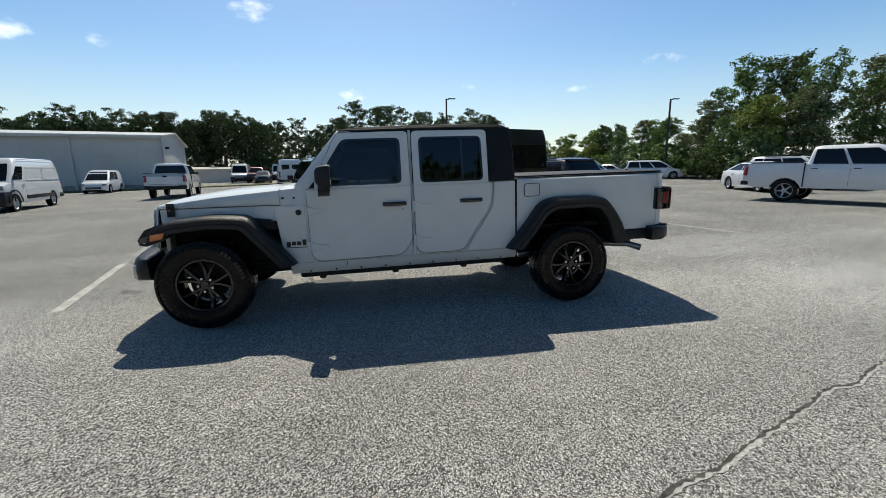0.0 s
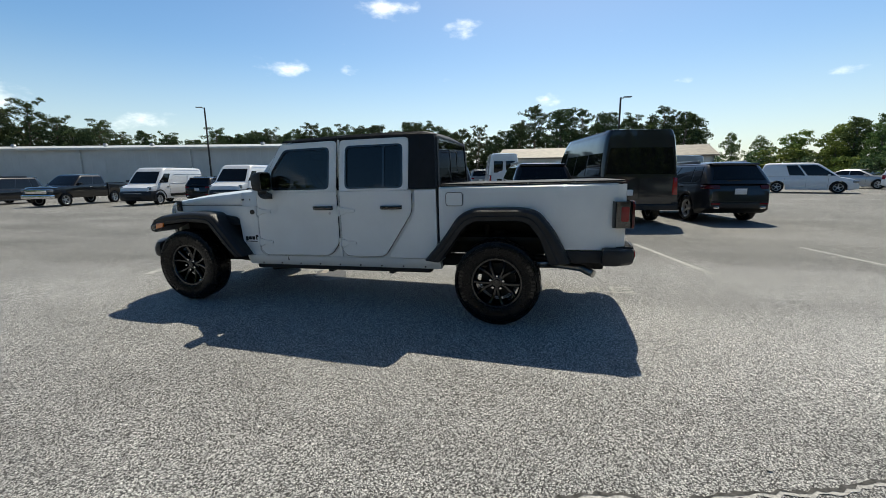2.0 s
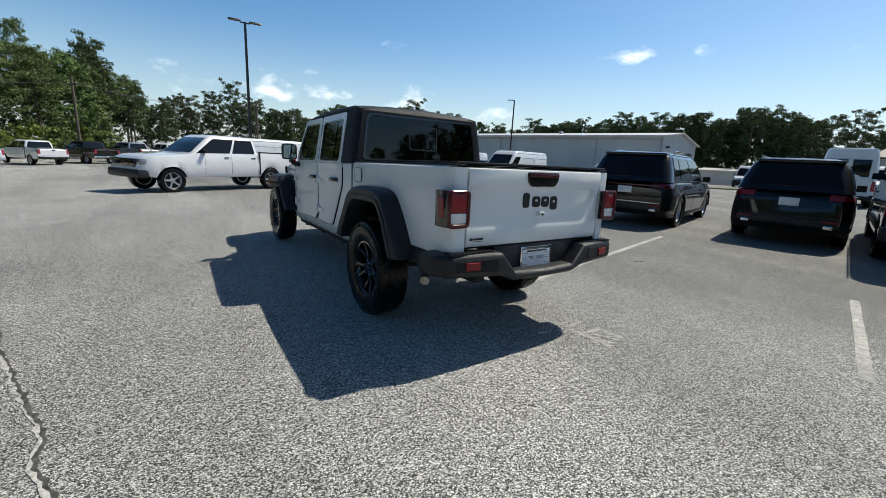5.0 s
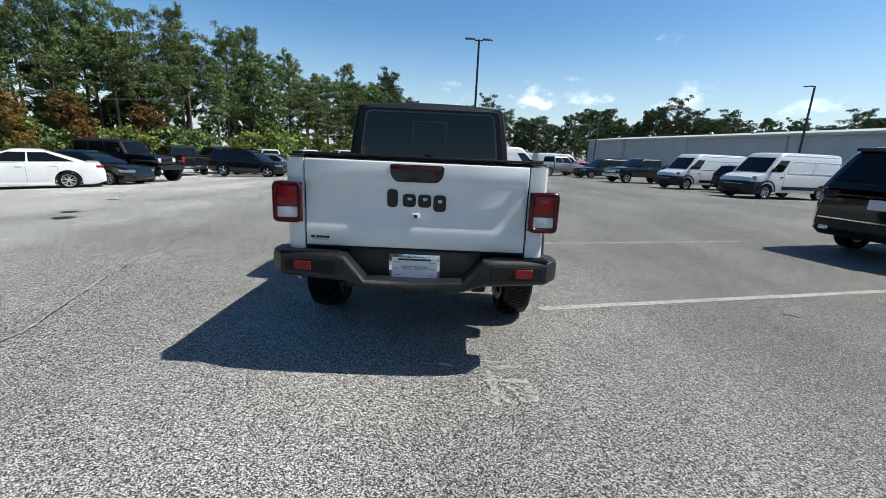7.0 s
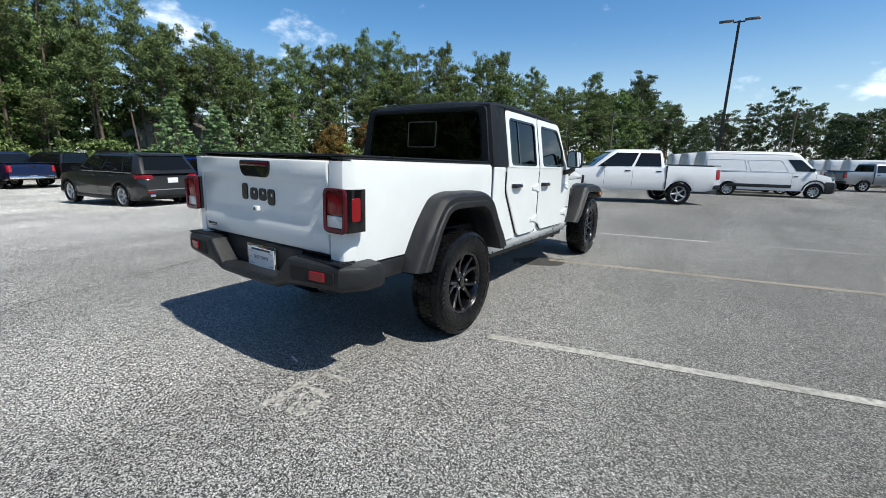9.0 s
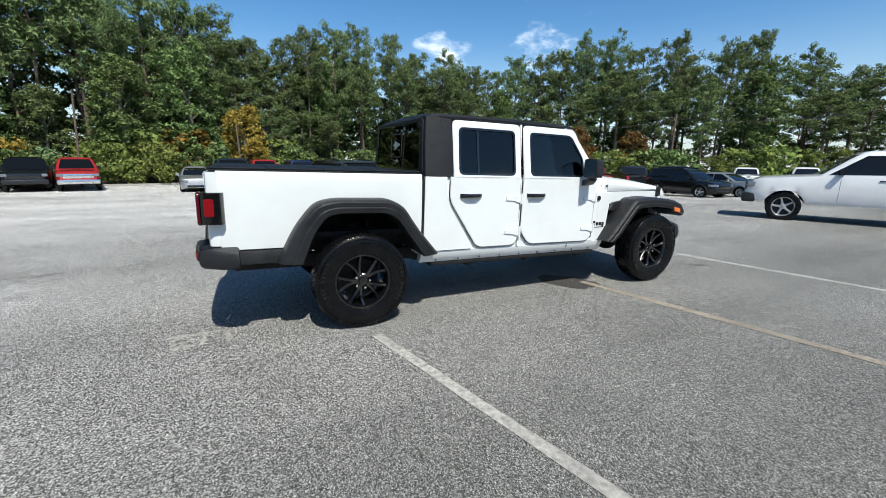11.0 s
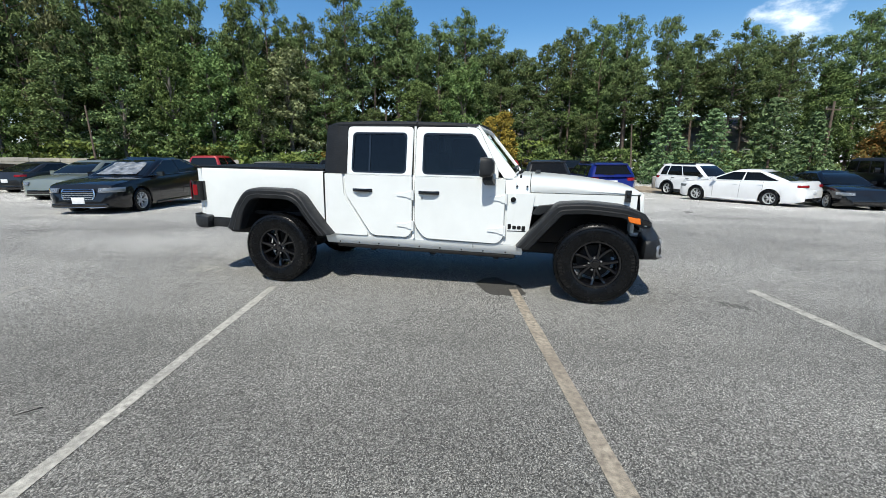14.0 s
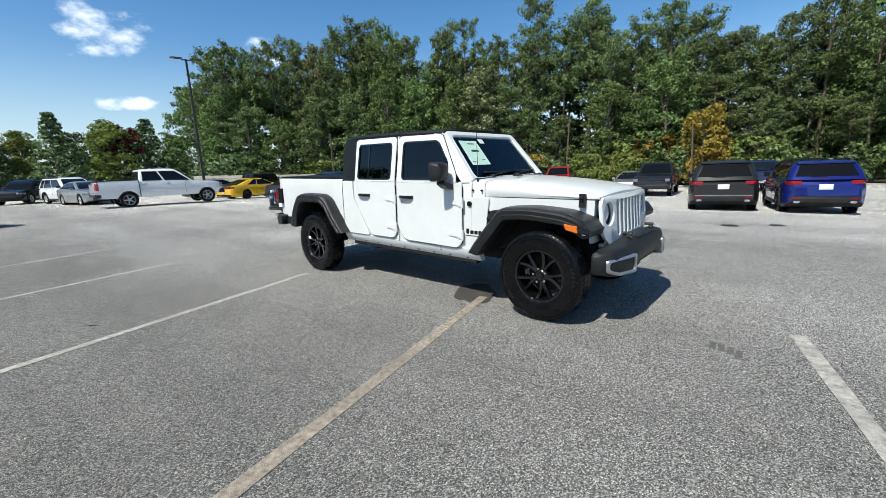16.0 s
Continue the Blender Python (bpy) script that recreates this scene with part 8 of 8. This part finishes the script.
light_pole(-22.3, 1.95, 8.55, (-1, 1), 92, "tall dark twin-headed lot light on a square pole")
light_pole(-33.0, 32.2, 8.8, (-1,), 20, "tall dark lot light on a square pole")
light_pole(7.4, 33.2, 7.4, (1,), 10, "tall dark lot light on a square pole")
light_pole(26.2, -6.35, 8.7, (-1, 1), 78, "tall dark twin-headed lot light on a square pole")
light_pole(27.7, 30.0, 7.2, (1,), 0, "tall dark lot light on a square pole")


def utility_pole(x, y, h, label="weathered wooden utility pole with crossarm"):
    p = thing("utility_pole", label, "utility pole", pose(x, y, ground_z(x, y), 0, 0, 30), "utility poles")
    bm = bmesh.new()
    tube(bm, (0, 0, -0.2), (0, 0, h), 0.14, 0.09, seg=10)
    part("shaft", bm, WOOD_POLE, p)
    part("crossarm", boxes((-0.9, 0.9, -0.05, 0.05, h - 0.7, h - 0.58)), WOOD_POLE, p, smooth=False)
    for xx in (-0.8, 0.0, 0.8):
        bm = bmesh.new()
        tube(bm, (xx, 0, h - 0.58), (xx, 0, h - 0.42), 0.04, 0.03, seg=8)
        part("insulator", bm, KERB, p)
    return Vector((x, y, ground_z(x, y) + h - 0.42))


tops = [utility_pole(x, y, h) for x, y, h in ((-24.5, -36.5, 7.0), (-38.5, -26.0, 7.4), (-47.0, -9.0, 7.6), (-56.0, 8.0, 7.8), (-62, 24, 7.8))]
for off in (-0.7, 0.0, 0.7):
    bm = bmesh.new()
    wire = []
    for a, b in zip(tops, tops[1:]):
        side = Vector((b.y - a.y, a.x - b.x, 0)).normalized()
        for k in range(13):
            f = k / 12
            p = a.lerp(b, f) + Vector((off * 0.8, off * 0.5, -0.9 * 4 * f * (1 - f)))
            if k or not wire:
                wire.append([tuple(p + side * (0.011 * math.cos(q)) + Vector((0, 0, 0.011 * math.sin(q)))) for q in (j * math.pi * 0.4 for j in range(5))])
    loft(bm, wire)
    tagged(part("power_line", bm, CABLE), "black sagging power line between wooden poles", "cable", group="power lines")
for x, y, h, tilt in ((2.8, -31.5, 4.6, 2), (-9.0, -33.5, 5.0, 4), (12.5, -31.0, 6.2, -3), (30.0, -19.0, 5.5, 1)):
    bm = bmesh.new()
    tube(bm, (0, 0, 0), (0, 0, h), 0.075, 0.05, seg=8)
    tagged(part("wooden_post", bm, WOOD_POLE, fix=pose(x, y, ground_z(x, y), 0, tilt, 0)), "slim weathered wooden post before the trees", "post", group="yard posts")

# ---- trees ----
def leaves_mesh(name, clumps, per, size, aspect, mat, seed, droop=0.0, flat=0.0):
    """Many small pointed leaves in clumps of (x, y, z, rx, ry, rz)."""
    rng = np.random.default_rng(seed)
    c = np.array(clumps, float)
    n = len(c) * per
    idx = np.repeat(np.arange(len(c)), per)
    d = rng.normal(size=(n, 3))
    d /= np.linalg.norm(d, axis=1, keepdims=True)
    d[:, 2] = np.abs(d[:, 2]) * np.where(rng.random(n) < 0.7, 1, -1)
    r = rng.random(n) ** 0.5 * 1.08
    pos = c[idx, :3] + d * r[:, None] * c[idx, 3:6]
    nrm = d * 0.95 + rng.normal(size=(n, 3)) * 0.42 + np.array([0, 0, flat])
    nrm /= np.linalg.norm(nrm, axis=1, keepdims=True)
    t = np.cross(nrm, rng.normal(size=(n, 3)))
    t[:, 2] -= droop
    t /= np.linalg.norm(t, axis=1, keepdims=True) + 1e-9
    b = np.cross(nrm, t)
    s = size * (0.6 + 0.8 * rng.random(n))[:, None]
    t, b = t * s, b * s * aspect * 2
    tri = np.stack([pos - t, pos + t * 0.9, pos + b], 1).reshape(-1, 3)
    me = bpy.data.meshes.new(name)
    me.vertices.add(n * 3)
    me.vertices.foreach_set("co", tri.ravel())
    me.loops.add(n * 3)
    me.loops.foreach_set("vertex_index", np.arange(n * 3))
    me.polygons.add(n)
    me.polygons.foreach_set("loop_start", np.arange(0, n * 3, 3))
    me.polygons.foreach_set("loop_total", np.full(n, 3))
    me.update(calc_edges=True)
    me.materials.append(mat)
    return me


def limb(bm, a, b, r0, r1, rnd, seg=5, bend=0.06, steps=1):
    a, b = Vector(a), Vector(b)
    prev, pr = a, r0
    for k in range(1, steps + 1):
        f = k / steps
        p = a.lerp(b, f) + Vector((rnd.uniform(-1, 1), rnd.uniform(-1, 1), rnd.uniform(-0.5, 0.5))) * (b - a).length * bend * (1 if k < steps else 0)
        r = r0 + (r1 - r0) * f
        tube(bm, prev, p, pr, r, seg)
        prev, pr = p, r
    return bm


def proto(name, label, trunk_bm, bark, leaf_me, leaf_mat):
    t = thing(name, label, "tree", pose(0, 0, -60))
    part("trunk", trunk_bm, bark, t)
    part("crown", leaf_me, leaf_mat, t)
    return t


def pine(seed, H=14.0, base=0.4, spread=3.0, per=66, size=0.135, mat=None, branches=36):
    """A loblolly-like pine: bare lower trunk, open crown of separate needle puffs on long limbs."""
    rnd = random.Random(seed)
    bm = bmesh.new()
    lean = (rnd.uniform(-0.5, 0.5), rnd.uniform(-0.5, 0.5))
    limb(bm, (0, 0, -0.3), (lean[0], lean[1], H * 0.96), 0.20, 0.05, rnd, 7, 0.012, 4)
    clumps = []
    for k in range(branches):
        f = (k + rnd.random()) / branches
        z = H * (base + (0.95 - base) * f)
        a = k * 2.4 + rnd.uniform(-0.6, 0.6)
        sector = 1 + 0.32 * math.sin(2 * a + seed) + 0.20 * math.sin(5 * a + 3 * seed + 7 * f)
        prof = (0.46 + 0.54 * math.sin(math.pi * (0.10 + 0.62 * f))) * (1 - 0.40 * max(0, f - 0.55) ** 1.3 / 0.354)
        L = max(0.5, spread * prof * sector * rnd.uniform(0.55, 1.12))
        x0, y0 = lean[0] * z / H, lean[1] * z / H
        rise = L * rnd.uniform(0.05, 0.34) + 0.25 * f * L
        tip = (x0 + L * math.cos(a), y0 + L * math.sin(a), z + rise)
        limb(bm, (x0, y0, z), tip, 0.06 * (1 - f * 0.6), 0.012, rnd, 4)
        m = 2 + int(1.15 * L)
        for q in range(m):
            w = 0.42 + 0.62 * (q + rnd.random()) / m
            side = rnd.uniform(-0.36, 0.36) * L * w
            r = rnd.uniform(0.36, 0.66)
            clumps.append((x0 + L * w * math.cos(a) - side * math.sin(a), y0 + L * w * math.sin(a) + side * math.cos(a), z + rise * w + rnd.uniform(-0.1, 0.35), r * 1.1, r * 1.1, r * 0.78))
    for k in range(4):
        clumps.append((lean[0] + rnd.uniform(-0.5, 0.5), lean[1] + rnd.uniform(-0.5, 0.5), H * rnd.uniform(0.92, 0.98), 0.45, 0.45, 0.36))
    for k in range(7):  # dead stubs on the bare trunk
        zz, a = H * rnd.uniform(0.2, base), rnd.uniform(0, 6.28)
        limb(bm, (0, 0, zz), (0.9 * math.cos(a), 0.9 * math.sin(a), zz + 0.15), 0.025, 0.008, rnd, 4)
    me = leaves_mesh("pine_crown", clumps, per, size, 0.36, mat or PINE_LEAF, seed, 0.0, 0.25)
    return proto("pine_tree", "tall pine with a bare trunk and tufted green crown", bm, BARK, me, mat or PINE_LEAF)


def broadleaf(seed, H=12.0, spread=3.2, low=0.12, mat=None, name="broadleaf_tree", label="full green leafy broadleaf tree", per=36, size=0.125, lobes=14, each=18):
    """A crown of uneven lobes, each of many leafy sprays."""
    rnd = random.Random(seed)
    bm = bmesh.new()
    limb(bm, (0, 0, -0.3), (rnd.uniform(-0.2, 0.2), rnd.uniform(-0.2, 0.2), H * 0.8), 0.20 * H / 12, 0.06, rnd, 7, 0.02, 3)
    clumps = []
    for k in range(lobes):
        f = (k + 0.5) / lobes
        a = k * 2.4 + rnd.uniform(-0.5, 0.5)
        z = H * (low + 0.10 + (0.80 - low) * f)
        out = spread * (0.62 * math.sin(math.pi * min(1, 0.25 + 0.68 * f)) ** 0.8) * rnd.uniform(0.65, 1.15)
        cx, cy = out * math.cos(a), out * math.sin(a)
        R = spread * rnd.uniform(0.34, 0.52) * (1 - 0.25 * f)
        limb(bm, (0, 0, z * 0.72), (cx, cy, z), 0.06, 0.02, rnd, 4)
        for j in range(each):
            v = Vector((rnd.gauss(0, 1), rnd.gauss(0, 1), rnd.gauss(0.55, 1))).normalized() * R * rnd.uniform(0.55, 1.05)
            s = rnd.uniform(0.34, 0.62) * (spread / 3.2) ** 0.5
            clumps.append((cx + v.x, cy + v.y, min(z + v.z * 1.1, H * 0.985), s, s, s * 0.82))
    me = leaves_mesh("crown", clumps, per, size, 0.5, mat or OAK_LEAF, seed, 0.1, 0.1)
    return proto(name, label, bm, BARK_GREY, me, mat or OAK_LEAF)


def cedar(seed, H=6.0, spread=1.9):
    rnd = random.Random(seed)
    bm = bmesh.new()
    limb(bm, (0, 0, -0.2), (0, 0, H * 0.95), 0.10, 0.02, rnd, 8, 0.01)
    clumps = []
    z = 0.25
    while z < H:
        f = z / H
        reach = spread * (1 - f) ** 0.85 + 0.12
        m = max(4, int(9 * (1 - f)))
        off = rnd.uniform(0, 6.28)
        for k in range(m):
            a = off + 2 * math.pi * k / m + rnd.uniform(-0.2, 0.2)
            L = reach * rnd.uniform(0.8, 1.12)
            for q in (0.45, 0.8, 1.0):
                clumps.append((L * q * math.cos(a), L * q * math.sin(a), z - 0.12 * q * L, 0.30, 0.30, 0.13))
        z += 0.30
    me = leaves_mesh("cedar_crown", clumps, 14, 0.15, 0.4, SPRUCE_LEAF, seed, 0.25, 0.5)
    return proto("cedar_tree", "young cone-shaped green cedar", bm, BARK, me, SPRUCE_LEAF)


def bush(seed, mat, H=2.6):
    rnd = random.Random(seed)
    bm = bmesh.new()
    clumps = []
    for k in range(5):
        a = rnd.uniform(0, 6.28)
        limb(bm, (0, 0, -0.1), (0.8 * math.cos(a), 0.8 * math.sin(a), H * 0.7), 0.04, 0.012, rnd, 5)
    for k in range(46):
        a, f = rnd.uniform(0, 6.28), rnd.random()
        r = 1.6 * math.sqrt(rnd.random()) * (1 - 0.4 * f)
        clumps.append((r * math.cos(a), r * math.sin(a), H * (0.12 + 0.8 * f), 0.42, 0.42, 0.34))
    me = leaves_mesh("bush_leaves", clumps, 30, 0.13, 0.5, mat, seed)
    b = thing("bush", "leafy green bush at the edge of the woods", "bush", pose(0, 0, -60))
    part("stem", bm, BARK_GREY, b)
    part("foliage", me, mat, b)
    return b


PINES = [pine(11, base=0.36), pine(12, base=0.50, spread=2.8), pine(13, base=0.30, spread=3.3), pine(14, base=0.56, spread=3.1), pine(17, base=0.42, spread=2.4), pine(19, base=0.60, spread=3.0, branches=28)]
OAKS = [broadleaf(21), broadleaf(22, spread=2.8), broadleaf(23, spread=3.5, low=0.06), broadleaf(24, spread=2.7, mat=PINE_LEAF), broadleaf(27, spread=3.0, mat=DUSKY_LEAF)]
YOUNG = [broadleaf(31, 7.0, 2.4, 0.06, LIME_LEAF, label="young tree with yellow-green leaves", lobes=10)]
AUTUMN = [broadleaf(41, 6.0, 2.3, 0.10, ORANGE_LEAF, "maple_tree", "small maple turning orange among green woods", lobes=10, size=0.13), broadleaf(42, 6.0, 2.0, 0.08, GOLD_LEAF, "maple_tree", "small golden autumn tree beside the woods", lobes=10, size=0.13), broadleaf(43, 8.0, 2.2, 0.3, RED_LEAF, "maple_tree", "dark red autumn maple beyond the lot", lobes=10)]
CEDARS = [cedar(51), cedar(52, 6.0, 2.2)]
BUSHES = [bush(61, OAK_LEAF), bush(62, LIME_LEAF), bush(63, SPRUCE_LEAF), bush(64, GOLD_LEAF)]
FAR_PINES = [pine(15, per=40, size=0.17, base=0.4, spread=3.0, mat=FAR_LEAF), pine(16, per=40, size=0.17, base=0.5, spread=2.7, mat=FAR_LEAF)]
FAR_OAKS = [broadleaf(25, per=26, size=0.165, mat=FAR_LEAF), broadleaf(26, spread=3.6, per=26, size=0.165, mat=FAR_LEAF)]
BACK = [pine(18, per=24, size=0.24), broadleaf(28, per=15, size=0.24, low=0.05)]
NOMINAL = {}
for t in PINES + FAR_PINES + BACK[:1]:
    NOMINAL[t] = 14.0
for t in OAKS + FAR_OAKS + BACK[1:]:
    NOMINAL[t] = 12.0
for t in YOUNG:
    NOMINAL[t] = 7.0
for t, h in zip(AUTUMN, (6.0, 6.0, 8.0)):
    NOMINAL[t] = h
for t in CEDARS:
    NOMINAL[t] = 6.0
for t in BUSHES:
    NOMINAL[t] = 2.6
USED = set()


def plant(t, x, y, h, wide=1.0, turn=None):
    k = h / NOMINAL[t]
    m = pose(x, y, ground_z(x, y), 0, 0, rt.uniform(0, 360) if turn is None else turn)
    ob = t if t not in USED else copy_thing(t, m)
    USED.add(t)
    ob.matrix_basis = m
    ob.scale = (k * wide, k * wide, k)
    ob["group"] = "woodland edge"
    return ob


rt = random.Random(77)


def row(a0, a1, spacing, back, kinds, low=0.82, high=1.04, jitter=1.2, squat=1.12):
    a = a0
    while a < a1:
        d = interp(a % 360, EDGE) + back + rt.uniform(-jitter, jitter)
        x, y = polar(a, d)
        h = d * math.tan(radians(interp(a % 360, SKYLINE))) + 1.4 - ground_z(x, y)
        h = max(3.5, 1.07 * h * rt.uniform(low, high))
        plant(rt.choice(kinds), x, y, h, rt.uniform(0.88, 1.2) * min(squat, max(0.85, 13.0 / h)))
        a += math.degrees(spacing / d) * rt.uniform(0.75, 1.25)


# woods to the south: the tallest crowns first, then lower growth round and behind them, with brush in front
for k, (a, e) in enumerate(TALL_WEST + TALL_EAST):
    d = interp(a, EDGE) + 4
    x, y = polar(a, d)
    h = d * math.tan(radians(e)) + 1.4 - ground_z(x, y)
    kind = PINES[k % 6] if a < 300 or k % 3 else OAKS[k % 5]
    plant(kind, x, y, h * 1.02, min(1.0, max(0.66, 11.0 / h)) * rt.uniform(0.9, 1.12))
row(187, 200, 3.8, 0, PINES[:3] + OAKS, 0.7, 0.9)
row(190, 262, 4.6, 1.5, PINES + OAKS[:2], 0.55, 0.86)
row(190, 262, 4.4, 7.0, PINES + OAKS[:1], 0.70, 0.90)
row(188, 262, 6.4, 11.0, BACK, 0.45, 0.80)
row(188, 262, 3.2, 15.0, BACK[1:], 0.3, 0.42)
row(262, 300, 4.2, 1.5, OAKS + PINES[:3], 0.42, 0.74)
row(300, 344, 3.3, 1.0, OAKS + PINES[:2], 0.50, 0.80)
row(262, 344, 3.6, 6.0, OAKS + PINES, 0.68, 0.88)
row(262, 344, 3.6, 10.0, BACK, 0.66, 0.88)
row(262, 344, 2.8, 15.0, BACK[1:], 0.30, 0.46)
row(346, 362, 3.4, 0, CEDARS + YOUNG + OAKS[:1], 0.7, 1.0)
row(346, 372, 3.6, 5, OAKS + FAR_OAKS, 0.8, 1.0)
# far side: the north
row(2, 29, 4.4, 0, OAKS, 0.8, 1.0)
row(29, 44, 3.0, 0, OAKS, 0.92, 1.05)
row(44, 56, 3.4, 0, OAKS, 0.85, 1.0)
row(34, 62, 3.2, -3.5, YOUNG + OAKS, 0.5, 0.75)
row(49, 76, 3.6, 2, OAKS + YOUNG, 0.8, 1.0)
row(72, 130, 3.4, 0, FAR_PINES + FAR_OAKS, 0.84, 1.06, squat=1.0)
row(72, 134, 2.7, 6, FAR_OAKS, 0.66, 0.94, squat=1.0)
row(104, 134, 3.0, 3, FAR_OAKS + FAR_PINES, 0.86, 1.08, squat=1.0)
row(134, 188, 3.6, 0, FAR_OAKS + FAR_PINES[:1], 0.84, 1.06, squat=1.0)
row(134, 188, 3.2, 7, FAR_OAKS, 0.66, 0.96, squat=1.0)


def brush(a0, a1, spacing, back, kinds, lo, hi):
    a = a0
    while a < a1:
        d = interp(a % 360, EDGE) + back + rt.uniform(-0.8, 0.8)
        x, y = polar(a, d)
        plant(rt.choice(kinds), x, y, rt.uniform(lo, hi), rt.uniform(0.9, 1.3))
        a += math.degrees(spacing / d) * rt.uniform(0.7, 1.3)


brush(188, 232, 2.2, -1.4, BUSHES[:2] + YOUNG[:1], 2.6, 4.2)
brush(232, 262, 2.6, -0.5, BUSHES[:3], 2.0, 3.6)
brush(262, 313, 1.9, -1.6, BUSHES[:1] + BUSHES[:2] + BUSHES[2:3], 1.8, 3.4)
brush(313, 342, 2.0, 0.8, BUSHES[:1] + BUSHES[:2] + BUSHES[2:3], 1.8, 3.4)
brush(270, 342, 2.6, 0.6, BUSHES + BUSHES[:2], 2.6, 4.4)
brush(344, 366, 2.6, -2.0, BUSHES[:3], 2.0, 4.0)
brush(38, 74, 2.4, -5.0, BUSHES[:3], 2.2, 4.0)
for x, y, h, t in ((-27.2, -33.6, 5.6, AUTUMN[0]), (-31.2, -31.6, 6.0, AUTUMN[0]), (-35.2, -28.0, 5.6, AUTUMN[0]), (2.4, -33.4, 6.0, AUTUMN[1]), (57.0, -9.0, 8.2, AUTUMN[2])):
    plant(t, x, y, h)
for x, y, h, k in ((-12.0, -35.0, 6.4, 0), (-15.2, -34.4, 6.2, 1), (-19.6, -34.6, 7.0, 1), (-23.0, -35.5, 6.0, 0), (48.0, -2.0, 7.5, 0), (55.0, 2.0, 7.0, 1)):
    plant(CEDARS[k], x, y, h, 1.1)
